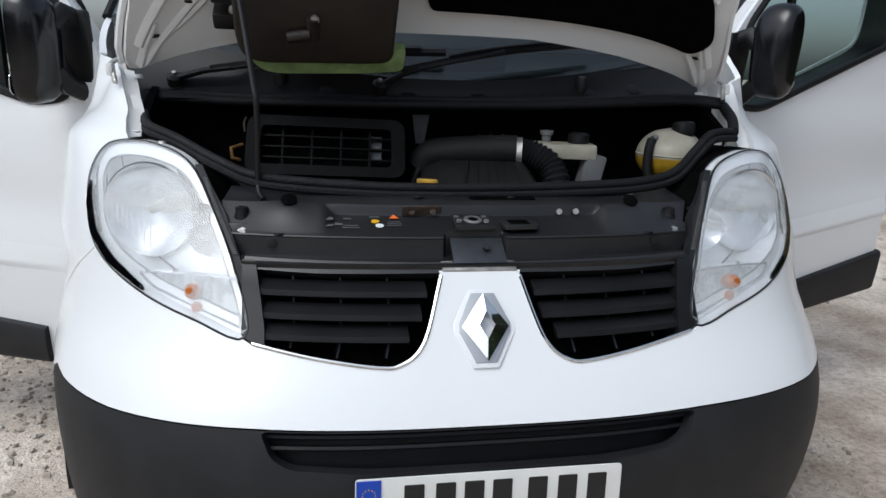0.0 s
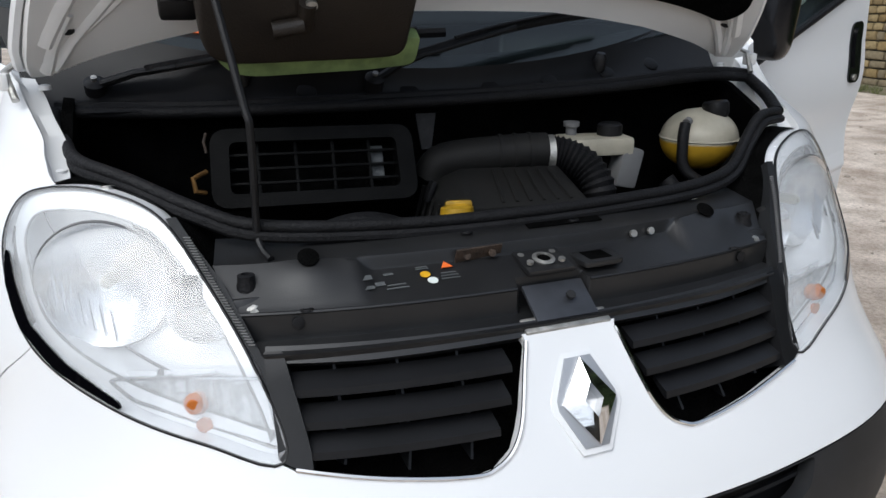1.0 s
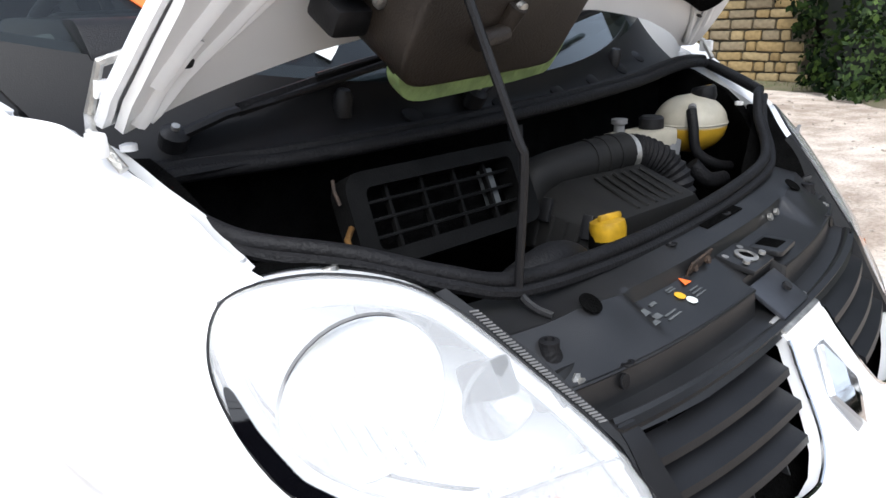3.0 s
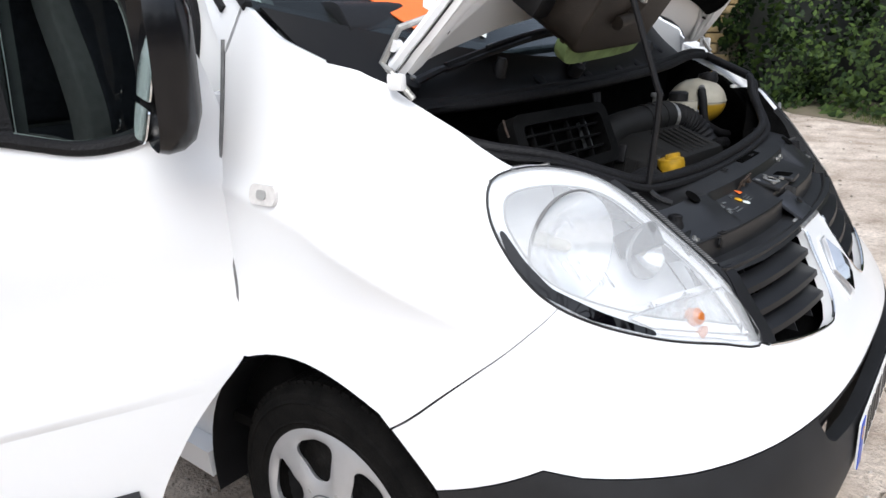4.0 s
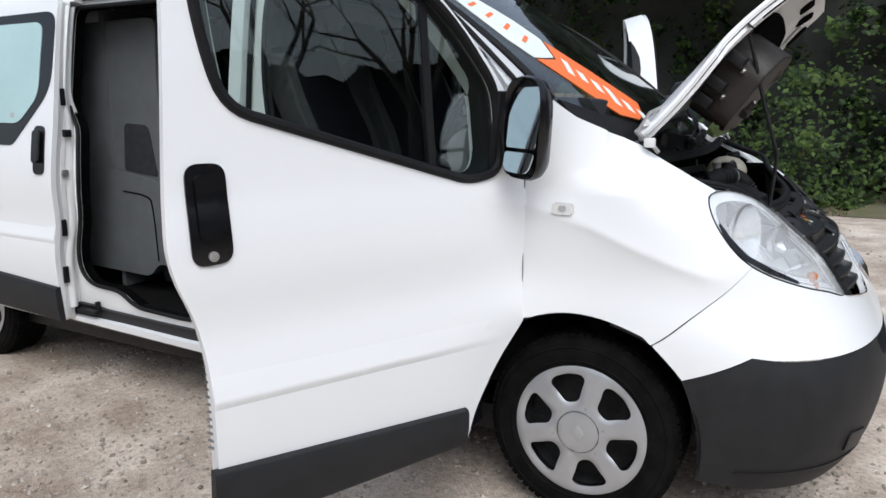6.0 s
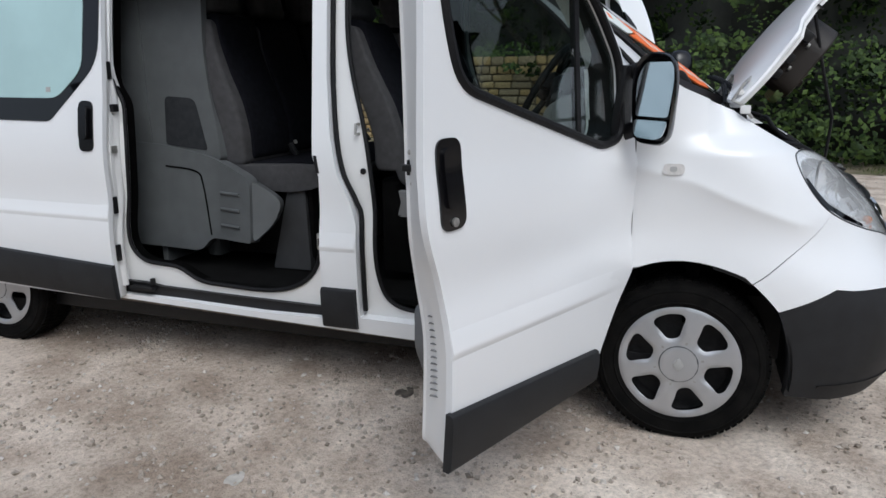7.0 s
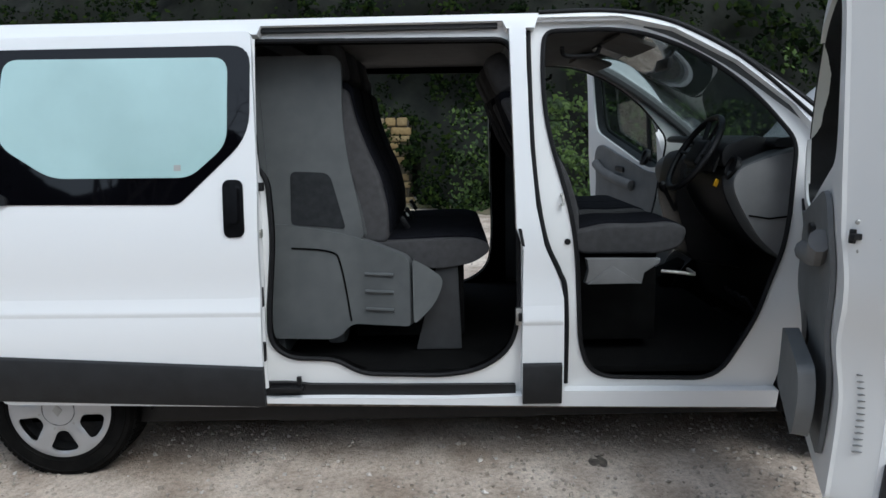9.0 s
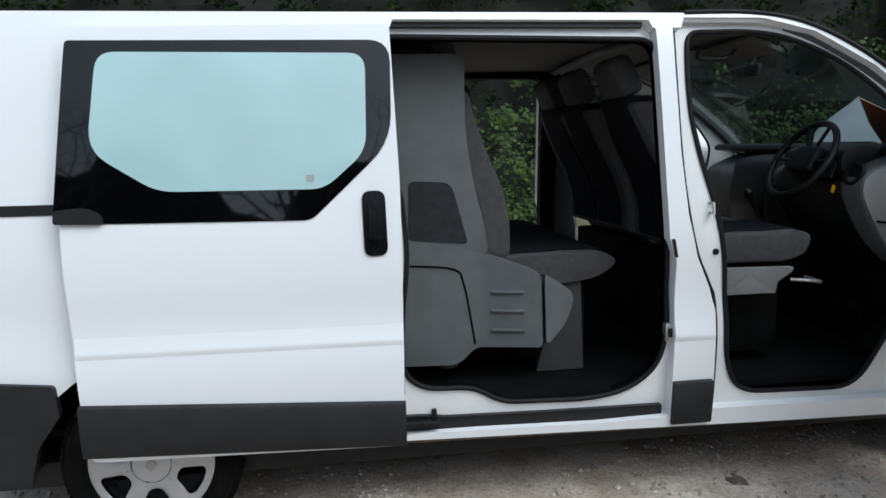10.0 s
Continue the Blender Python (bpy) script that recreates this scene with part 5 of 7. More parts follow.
# hinges and prop
for sx in SIDES:
    part("bonnet_hinge", tube([(sx * 0.80, 0.655, 1.225), (sx * 0.815, 0.69, 1.27), (sx * 0.80, 0.725, 1.285), (sx * 0.79, 0.69, 1.345), (sx * 0.72, 0.665, 1.365)], 0.0065, 8), ZINC, bonnet, "bare metal bonnet hinge")
    part("hinge_plate", box((0.016, 0.035, 0.03), (sx * 0.815, 0.68, 1.255), (0, 0, 0), 0.006), INNER_WHITE, bonnet)
    part("hinge_cap", lathe([(0.011, -0.008), (0.011, 0.008)], (sx * 0.79, 0.70, 1.315), (0, 90, 0), 14), INNER_WHITE, bonnet)
prop = [(-0.512, 0.452, 1.59), (-0.494, 0.425, 1.488), (-0.476, 0.399, 1.387), (-0.452, 0.354, 1.235), (-0.447, 0.347, 1.20), (-0.449, 0.355, 1.06), (-0.449, 0.354, 1.03), (-0.445, 0.335, 1.013), (-0.436, 0.312, 1.004)]
part("prop_rod", tube(flow(prop, 4), 0.0062, 8), BLACK, van, "black bonnet prop rod")
part("prop_socket", box((0.03, 0.02, 0.03), (-0.513, 0.458, 1.60), (40, 0, 0), 0.005), BLACK, bonnet)

# ---- engine bay ----
BODY_PARTS = {o.name for o in van.children_recursive}
def bow(x):
    """How far the nose falls back at x from the middle."""
    return 0.62 * (1 - max(0.0, 1 - (min(abs(x), 0.9) / 0.94) ** 2.5) ** 0.4)


# near-black bulkhead, floor and sides: the bay's shade is in their colour
bay = part("engine_bay", box((1.70, 0.05, 0.75), (0, 0.815, 0.83), bevel=0.005), DEEP_BLACK, van, "near-black bulkhead carrying the engine bay's shade")
part("bay_floor", box((1.16, 0.56, 0.04), (0, 0.53, 0.62), bevel=0.005), DEEP_BLACK, bay)
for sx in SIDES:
    part("bay_side", sheet([(0.40, 0.55), (0.80, 0.55), (0.80, 1.225), (0.70, 1.195), (0.60, 1.145), (0.50, 1.095), (0.40, 1.02)], lambda y, z: (sx * (0.575 + (0.215 if sx > 0 else 0.165) * min(1, max(0, (y - 0.40) / 0.18))), y, z), 0.06, 0.02, core=(0, None, 0.8)), DEEP_BLACK, bay)
    # painted gutter beside the bonnet opening
    gut = [(0.185, 1.108), (0.30, 1.167), (0.38, 1.204), (0.49, 1.247), (0.62, 1.267)]
    bm = bmesh.new()
    rows = []
    for u, z in flow(gut, 5):
        p = Vector(flank(sx, -0.004)(u, z))
        rows.append([bm.verts.new(p), bm.verts.new(p + Vector((-sx * 0.010, 0.004, -0.012))), bm.verts.new(p + Vector((-sx * 0.033, 0.01, -0.016))), bm.verts.new(p + Vector((-sx * 0.037, 0.012, -0.06)))])
    for a, b in zip(rows, rows[1:]):
        for j in range(3):
            bm.faces.new([a[j], a[j + 1], b[j + 1], b[j]])
    bmesh.ops.recalc_face_normals(bm, faces=bm.faces[:])
    g = part("bonnet_gutter", bm, INNER_WHITE, van)
    for u, z in ((0.22, 1.125), (0.44, 1.247)):
        part("gutter_bolt", lathe([(0.011, 0), (0.011, 0.008), (0.005, 0.010), (0, 0.010)], Vector(flank(sx, -0.028)(u, z)) + Vector((0, 0.01, -0.012)), (0, 0, 0), 10), INNER_WHITE, g)

def slam_at(x, y):
    """The front panel's steps: low front shelf, upright ridge, label shelf, back step, seal shelf."""
    ease = lambda v, lo, hi: (lambda k: k * k * (3 - 2 * k))(min(1.0, max(0.0, (v - lo) / (hi - lo))))
    ridge_y = 0.190 + 0.024 * ease(x, -0.066, -0.058) * (1 - ease(x, 0.058, 0.066))
    low_shelf = 0.903 + 0.05 * (y - 0.14)
    shelf = 0.947 + 0.40 * (y - 0.19)
    back = 1.000 + 0.22 * (y - 0.274)
    ramp = 0.947 + (1.000 - 0.947) * min(1.0, max(0.0, (y - 0.192) / 0.075))
    flat = ease(x, -0.315, -0.285 + 0.25 * (y - 0.25)) * (1 - ease(x, 0.285, 0.315))
    step = ease(y, 0.2675, 0.2725)
    inner_z = (shelf * flat + max(ramp, shelf) * (1 - flat)) * (1 - step) + back * step
    z = low_shelf + (inner_z - low_shelf) * ease(y, ridge_y - 0.004, ridge_y)
    boss = 0.010 * math.exp(-(((abs(x) - 0.385) / 0.045) ** 2 + ((y - 0.245) / 0.03) ** 2)) if y > 0.2 else 0.0
    return (x, y + bow(x), z + boss - 0.02 * max(0, abs(x) - 0.5))


bm = bmesh.new()
_rows = [0.140, 0.150, 0.165, 0.178, 0.1855, 0.187, 0.1885, 0.190, 0.196, 0.203, 0.2095, 0.211, 0.2125, 0.2145, 0.222, 0.230, 0.238, 0.246, 0.254, 0.262, 0.2672, 0.269, 0.271, 0.2728, 0.282, 0.295, 0.31, 0.33, 0.352]
_cols = sorted(set(np.round(np.concatenate([np.linspace(-1, 1, 97), np.array([-0.068, -0.064, -0.060, -0.056, 0.056, 0.060, 0.064, 0.068]) / 0.56]), 4)))
_half = lambda y: float(np.interp(y, [0.14, 0.19, 0.22, 0.30, 0.352], [0.470, 0.500, 0.510, 0.565, 0.645]))
top_ = [[bm.verts.new(slam_at(k * _half(y) if abs(k) > 0.2 else k * 0.56, y)) for k in _cols] for y in _rows]
low_ = [[bm.verts.new(v.co - Vector((0, -0.004, 0.012))) for v in r] for r in top_]
for i in range(len(_rows) - 1):
    for j in range(len(_cols) - 1):
        bm.faces.new([top_[i][j], top_[i][j + 1], top_[i + 1][j + 1], top_[i + 1][j]])
        bm.faces.new([low_[i + 1][j], low_[i + 1][j + 1], low_[i][j + 1], low_[i][j]])
for j in range(len(_cols) - 1):
    bm.faces.new([low_[0][j], low_[0][j + 1], top_[0][j + 1], top_[0][j]])
    bm.faces.new([top_[-1][j], top_[-1][j + 1], low_[-1][j + 1], low_[-1][j]])
for i in range(len(_rows) - 1):
    bm.faces.new([top_[i][0], top_[i + 1][0], low_[i + 1][0], low_[i][0]])
    bm.faces.new([low_[i][-1], low_[i + 1][-1], top_[i + 1][-1], top_[i][-1]])
slam = part("slam_panel", bm, BAY, van, "dusty black plastic front panel over the radiator")
on = lambda x, y, d=0.0: Vector(slam_at(x, y - bow(x))) + Vector((0, 0, d))
for sx in SIDES:
    part("stop_stud", lathe([(0.017, -0.01), (0.017, 0.012), (0.013, 0.022), (0.013, 0.032), (0.007, 0.034), (0.006, 0.026), (0, 0.026)], on(sx * 0.478, 0.288, -0.02), (0, 0, 0), 16), RUBBER, slam)
    part("panel_hole", lathe([(0.0, 0.0), (0.017, 0.0), (0.017, 0.002), (0.0, 0.002)], on(sx * 0.382, 0.290, 0.004), (33, 0, 0), 20), DEEP_BLACK, slam)
    part("lamp_screw", lathe([(0.013, 0), (0.013, 0.006), (0.007, 0.008), (0.007, 0.012), (0, 0.012)], (sx * 0.474, 0.252, 0.944), (70, 0, 0), 8), ZINC, slam)
    part("lamp_bracket", box((0.055, 0.05, 0.05), (sx * 0.482, 0.275, 0.935), (-20, 0, 0), 0.008), BAY, slam)
    part("corner_bracket", box((0.03, 0.09, 0.05), (sx * 0.55, 0.33, 0.955), (-30, 0, 12 * sx), 0.008), BAY, slam)
    for x, y in ((0.105, 0.313), (0.30, 0.335), (0.40, 0.205)):
        part("panel_clip", lathe([(0.0105, 0), (0.0105, 0.003), (0.0055, 0.004), (0.005, 0.002), (0, 0.002)], on(sx * x, y + bow(x) * 0.6, 0.0), (-15, 0, 0), 14), BLACK, slam)
# centre catch and its opening
part("catch_plate", box((0.085, 0.068, 0.010), (0.002, 0.236, 0.970), (12, 0, 0), 0.003), BAY, slam)
part("catch_mouth", lathe([(0.018, 0), (0.020, 0.004), (0.013, 0.006), (0.012, 0.0), (0, 0.0)], (0.002, 0.234, 0.974), (12, 0, 0), 20), ZINC, slam, "worn metal bonnet catch")
part("catch_dark", lathe([(0.0115, 0), (0.0115, 0.003), (0, 0.003)], (0.002, 0.234, 0.9745), (12, 0, 0), 16), DEEP_BLACK, slam)
for dx, dy in ((-0.03, 0.02), (0.03, 0.02), (-0.03, -0.015), (0.028, -0.018)):
    part("catch_bolt", lathe([(0.006, 0), (0.006, 0.005), (0, 0.005)], (dx, 0.236 + dy, 0.975), (12, 0, 0), 8), ZINC, slam)
part("catch_slot", box((0.044, 0.038, 0.006), (0.102, 0.230, 0.9705), (0, 0, 0), 0.002), DEEP_BLACK, slam)
part("centre_bracket", box((0.112, 0.072, 0.008), (0.004, 0.178, 0.922), (32, 0, 0), 0.003), STEEL_GREY, slam, "blue-grey metal centre bracket")
part("centre_bolt", lathe([(0.008, 0), (0.008, 0.006), (0, 0.006)], (0.02, 0.172, 0.930), (38, 0, 0), 8), DARK_STEEL, slam)
# warning label: worn print and three coloured marks
for x, y, r, m in ((-0.204, 0.249, 0.0085, YELLOW), (-0.196, 0.234, 0.0085, PALE)):
    part("label_dot", lathe([(r, 0), (r, 0.001), (0, 0.001)], on(x, y, 0.0015), (14, 0, 0), 18), m, slam)
part("label_triangle", slab([(-0.010, -0.007), (0.010, -0.007), (0, 0.010)], 0.001, Matrix.Translation(on(-0.164, 0.262, 0.002)) @ pose(0, 0, 0, 14, 0, 0)), ORANGE, slam)
rng = random.Random(5)
for x, y, w, h in ((-0.300, 0.255, 0.018, 0.012), (-0.280, 0.245, 0.016, 0.010), (-0.300, 0.238, 0.018, 0.008), (-0.262, 0.262, 0.016, 0.006), (-0.255, 0.238, 0.030, 0.003), (-0.255, 0.231, 0.036, 0.003), (-0.165, 0.240, 0.03, 0.0025), (-0.165, 0.246, 0.026, 0.0025), (-0.165, 0.234, 0.032, 0.0025), (-0.205, 0.266, 0.020, 0.0025), (-0.205, 0.262, 0.022, 0.0025)):
    part("label_bar", box((w, h, 0.001), on(x, y, 0.0015), (14, 0, 0)), LINING, slam, smooth=False)

# raised boss round each hole, rusty plate, dark patch and the walls of the label recess
part("rusty_plate", box((0.085, 0.004, 0.026), (-0.103, 0.2665, 0.988), (20, 0, 4), 0.001), RUST, slam, "rusty metal plate with two bolts")
for x in (-0.125, -0.080, 0.205, 0.245):
    part("plate_bolt", lathe([(0.007, 0), (0.007, 0.006), (0, 0.006)], (x, 0.2655 + bow(x), 0.986), (70, 0, 0), 8), RUST if x < 0 else ZINC, slam)
for sx, x0, x1 in ((-1, -0.50, -0.068), (1, 0.068, 0.50)):
    part("ridge_bead", tube([Vector(slam_at(x, 0.1905)) for x in np.linspace(x0, x1, 22)], 0.0030, 6), BAY, slam)
    part("ridge_clip", lathe([(0.010, 0), (0.010, 0.003), (0.005, 0.004), (0, 0.003)], (sx * 0.415, 0.186 + bow(0.415), 0.932), (80, 0, 0), 14), BLACK, slam)
part("slot_surround", slab(rounded([(0.062, 0.196), (0.142, 0.200), (0.142, 0.262), (0.062, 0.258)], 0.012), 0.010, Matrix.Translation((0, 0, 0.962)) @ pose(0, 0, 0, 0, 0, 0), 0.003), BAY, slam)
part("rubber_patch", box((0.150, 0.028, 0.003), on(0.085, 0.318, 0.001), (10, 0, 0), 0.001), DEEP_BLACK, slam)

# rubber seal round the bay
SEAL = [(-0.735, 0.655, 1.158), (-0.712, 0.56, 1.135), (-0.63, 0.470, 1.112), (-0.535, 0.405, 1.072), (-0.44, 0.368, 1.043), (-0.22, 0.348, 1.028), (0, 0.342, 1.026), (0.22, 0.348, 1.030), (0.42, 0.368, 1.038), (0.54, 0.405, 1.056), (0.62, 0.455, 1.105), (0.675, 0.480, 1.146), (0.750, 0.505, 1.150)]
REAR_SEAL = [(-0.755, 0.745, 1.190), (-0.66, 0.735, 1.188), (-0.50, 0.695, 1.186), (-0.20, 0.655, 1.190), (0.10, 0.648, 1.194), (0.40, 0.655, 1.203), (0.62, 0.672, 1.216), (0.74, 0.680, 1.216), (0.812, 0.672, 1.210)]
sl = part("bay_seal", tube(flow(SEAL, 6), 0.0115, 10), RUBBER, van, "thick black rubber bonnet seal")
part("seal_foot", tube([p + Vector((0, -0.014, -0.014)) for p in flow(SEAL, 6)], 0.009, 8), RUBBER, sl)
part("rear_seal", tube(flow(REAR_SEAL, 6), 0.012, 10), RUBBER, sl)
part("rear_seal_foot", tube([p + Vector((0, 0.012, 0.012)) for p in flow(REAR_SEAL, 6)], 0.010, 8), RUBBER, sl)
part("side_seal", tube(flow([(-0.735, 0.655, 1.158), (-0.752, 0.70, 1.172), (-0.755, 0.745, 1.190)], 4), 0.014, 10), RUBBER, sl)
part("side_seal", tube(flow([(0.750, 0.505, 1.150), (0.795, 0.59, 1.178), (0.812, 0.672, 1.210)], 4), 0.014, 10), RUBBER, sl)
# black sheet closing the bay's front, again shade as colour
part("front_wall", sheet([(-0.46, 0.62), (0.46, 0.62), (0.46, 0.985), (-0.46, 0.985)], lambda x, z: (x, 0.34 + bow(x) * 0.8, z), 0.08, 0.02, core=(0, 9, 0.8)), DEEP_BLACK, bay)


# scuttle under the windscreen, wipers and washer jets
def scuttle_at(a, v):
    s = screen_at(a, 0.0)
    low = Vector((a * 0.80, 0.660 + 0.09 * abs(a) ** 2.2, 1.200 + 0.012 * a))
    top = Vector(s) + Vector((0, -0.004, 0.004))
    m = low.lerp(top, v)
    return tuple(m + Vector((0, 0.006, -0.012)) * math.sin(math.pi * min(max(v, 0), 1)))


cowl = part("scuttle", sheet([(-0.97, 0.0), (0.97, 0.0), (0.97, 1.0), (-0.97, 1.0)], scuttle_at, 0.06, 0.01, core=(0, 1.5, 0.8)), SCUTTLE, van, "black plastic scuttle with wipers")
for a in (-0.35, -0.10, 0.12, 0.30, 0.50, 0.68):
    c = Vector(scuttle_at(a, 0.42))
    part("scuttle_boss", lathe([(0.020, -0.004), (0.020, 0.003), (0.014, 0.005), (0, 0.004)], c, (40, 0, 0), 20), SCUTTLE, cowl)
for x in (-0.40, 0.39):
    c = Vector(scuttle_at(x / 0.83, 0.62))
    part("washer_jet", lathe([(0.016, -0.01), (0.016, 0.02), (0.010, 0.032), (0, 0.034)], c, (15, 0, 0), 14), BLACK, cowl)
for pv, elbow, tipend in (((-0.682, 0.762, 1.236), (-0.535, 0.738, 1.268), (0.02, 0.735, 1.322)), ((-0.161, 0.668, 1.236), (-0.053, 0.668, 1.284), (0.46, 0.795, 1.362))):
    pv, elbow, tipend = Vector(pv), Vector(elbow), Vector(tipend)
    part("wiper_pivot", lathe([(0.020, -0.02), (0.020, 0.008), (0.012, 0.014), (0, 0.014)], pv, (35, 0, 0), 18), BLACK, cowl)
    part("wiper_nut", lathe([(0.006, 0), (0.006, 0.006), (0, 0.006)], pv + Vector((0, -0.007, 0.012)), (35, 0, 0), 8), ZINC, cowl)
    part("wiper", tube([pv, pv.lerp(elbow, 0.5) + Vector((0, 0, 0.006)), elbow], [0.015, 0.013, 0.010], 8, squash=0.6), BLACK, cowl, "black wiper arm and blade")
    part("wiper_rod", tube([elbow, elbow.lerp(tipend, 0.45) + Vector((0, -0.010, 0.016))], 0.006, 8), BLACK, cowl)
    bl = [elbow.lerp(tipend, k) + Vector((0, 0.004, 0.004 + 0.012 * math.sin(math.pi * k))) for k in np.linspace(-0.1, 1, 10)]
    part("wiper_blade", tube(bl, 0.007, 6, squash=1.6), RUBBER, cowl)
    part("wiper_frame", tube([p + Vector((0, -0.008, 0.012)) for p in bl[2:-1]], 0.004, 6), BLACK, cowl)

# air intake grating in the bulkhead
tl, tr, br, bl_ = Vector((-0.490, 0.668, 1.146)), Vector((-0.100, 0.640, 1.140)), Vector((-0.106, 0.592, 1.006)), Vector((-0.485, 0.605, 0.998))
ex = (tr - tl).normalized()
ey = ((tl - bl_) - ex * (tl - bl_).dot(ex)).normalized()
GR = Matrix((ex.to_4d(), ey.to_4d(), ex.cross(ey).to_4d(), (0, 0, 0, 1))).transposed()
GR.translation = (tl + br) / 2
frame_o = rounded([(-0.200, -0.076), (0.200, -0.076), (0.196, 0.076), (-0.196, 0.076)], 0.035, 6)
frame_i = rounded([(-0.165, -0.050), (0.165, -0.050), (0.162, 0.050), (-0.162, 0.050)], 0.015, 6)
bm = bmesh.new()
for z0, z1 in ((0.0, 0.025),):
    A = [bm.verts.new((*p, z1)) for p in frame_o]
    B = [bm.verts.new((*p, z1)) for p in frame_i]
    C = [bm.verts.new((*p, z0 - 0.02)) for p in frame_o]
    D = [bm.verts.new((*p, z0 - 0.02)) for p in frame_i]
    n = len(A)
    for i in range(n):
        j = (i + 1) % n
        bm.faces.new([A[i], A[j], B[j], B[i]])
        bm.faces.new([C[i], C[j], A[j], A[i]])
        bm.faces.new([B[i], B[j], D[j], D[i]])
bmesh.ops.recalc_face_normals(bm, faces=bm.faces[:])
bm.transform(GR)
intake = part("air_grating", bm, ENGINE, van, "black plastic cabin air intake grating")
part("grating_back", (lambda b: (b.transform(GR @ pose(0, 0, -0.03)), b)[1])(box((0.36, 0.13, 0.01))), DEEP_BLACK, intake)
for k in range(4):
    part("grating_bar", (lambda b: (b.transform(GR @ pose(-0.11 + 0.073 * k, 0, 0.002)), b)[1])(box((0.006, 0.10, 0.012), bevel=0.001)), ENGINE, intake)
for k in range(3):
    part("grating_bar", (lambda b: (b.transform(GR @ pose(0, -0.028 + 0.028 * k, 0.004)), b)[1])(box((0.33, 0.005, 0.012), bevel=0.001)), ENGINE, intake)
part("grating_pipe", (lambda b: (b.transform(GR @ pose(0.125, 0.005, -0.012)), b)[1])(box((0.03, 0.07, 0.012), bevel=0.003)), LINING, intake)
part("brass_clip", tube([(-0.505, 0.620, 1.085), (-0.530, 0.600, 1.078), (-0.528, 0.595, 1.055), (-0.510, 0.605, 1.048)], 0.005, 8), material("brass_part", (0.28, 0.15, 0.05), 0.4, metal=0.7, vary=0.3, scale=60), intake, "orange brass pipe union")
part("brass_corner", tube([(-0.497, 0.664, 1.150), (-0.503, 0.655, 1.135), (-0.500, 0.648, 1.115)], 0.003, 8), RUST, intake)

# air filter box with its duct and ribbed hose
bm = bmesh.new()
_low = [(-0.085, 0.630, 0.94), (-0.080, 0.455, 0.94), (0.240, 0.415, 0.94), (0.240, 0.575, 0.94)]
_flange = [(-0.070, 0.622, 1.025), (-0.066, 0.446, 0.985), (0.228, 0.408, 0.985), (0.222, 0.560, 1.035)]
_lid = [(-0.005, 0.590, 1.060), (-0.046, 0.440, 1.014), (0.198, 0.410, 1.014), (0.192, 0.532, 1.064)]
_rings = [[bm.verts.new(p) for p in r] for r in (_low, _flange, _lid)]
for p, q in zip(_rings, _rings[1:]):
    for i in range(4):
        bm.faces.new([p[i], p[(i + 1) % 4], q[(i + 1) % 4], q[i]])
bm.faces.new(_rings[0])
bm.faces.new(_rings[-1])
bmesh.ops.recalc_face_normals(bm, faces=bm.faces[:])
bmesh.ops.bevel(bm, geom=bm.edges[:], offset=0.007, segments=2, profile=0.6, affect="EDGES", clamp_overlap=True)
fbox = part("air_filter_box", bm, DUSTY, van, "black plastic air filter housing")
for k in range(7):
    f = k / 6
    part("housing_rib", tube([Vector(_flange[0]).lerp(Vector(_flange[1]), f) + Vector((-0.002, 0, -0.004)), Vector(_low[0]).lerp(Vector(_low[1]), f) + Vector((-0.002, 0, 0.01))], 0.0045, 6), DUSTY, fbox)
for k in range(2):
    part("housing_clip", box((0.010, 0.022, 0.045), Vector(_flange[0]).lerp(Vector(_flange[1]), 0.25 + 0.5 * k) + Vector((-0.006, 0, 0.004)), (0, 20, 0), 0.003), BLACK, fbox)
for k in range(6):
    f = 0.30 + 0.115 * k
    part("filter_rib", tube([Vector(_lid[1]).lerp(Vector(_lid[2]), f) + Vector((0, 0.012, 0.004)), Vector(_lid[0]).lerp(Vector(_lid[3]), f) + Vector((0, -0.02, -0.004))], 0.0038, 6), DUSTY, fbox)
part("air_duct", tube(flow([(-0.050, 0.645, 1.030), (-0.030, 0.637, 1.062), (0.02, 0.618, 1.074), (0.07, 0.602, 1.079), (0.13, 0.582, 1.084), (0.185, 0.566, 1.086)], 4), 0.040, 18), DUSTY, fbox)
for t in (0.085, 0.115, 0.145):
    part("duct_ring", tube([(t, 0.598 - 0.32 * (t - 0.085), 1.080 + 0.06 * (t - 0.085)), (t + 0.008, 0.596 - 0.32 * (t - 0.085), 1.080 + 0.06 * (t - 0.085))], 0.0435, 18), DUSTY, fbox)
part("hose_clamp", tube([(0.184, 0.566, 1.082), (0.198, 0.562, 1.082)], 0.0395, 20), ZINC, fbox, "bright metal hose clamp")
hose = flow([(0.196, 0.563, 1.084), (0.225, 0.548, 1.078), (0.258, 0.520, 1.056), (0.272, 0.490, 1.015), (0.272, 0.475, 0.95)], 8)
part("ribbed_hose", tube(hose, [0.037 if i % 2 else 0.032 for i in range(len(hose))], 18), RUBBER, fbox, "black ribbed rubber air hose")
part("hose_loop", tube(flow([(-0.37, 0.470, 0.90), (-0.345, 0.455, 0.965), (-0.255, 0.440, 0.995), (-0.165, 0.455, 0.960), (-0.14, 0.47, 0.90)], 6), 0.034, 16), RUBBER, bay, "thick black rubber hose")
part("thin_hose", tube(flow([(-0.56, 0.60, 1.0), (-0.50, 0.57, 0.99), (-0.46, 0.58, 0.96)], 5), 0.012, 10), RUBBER, bay)
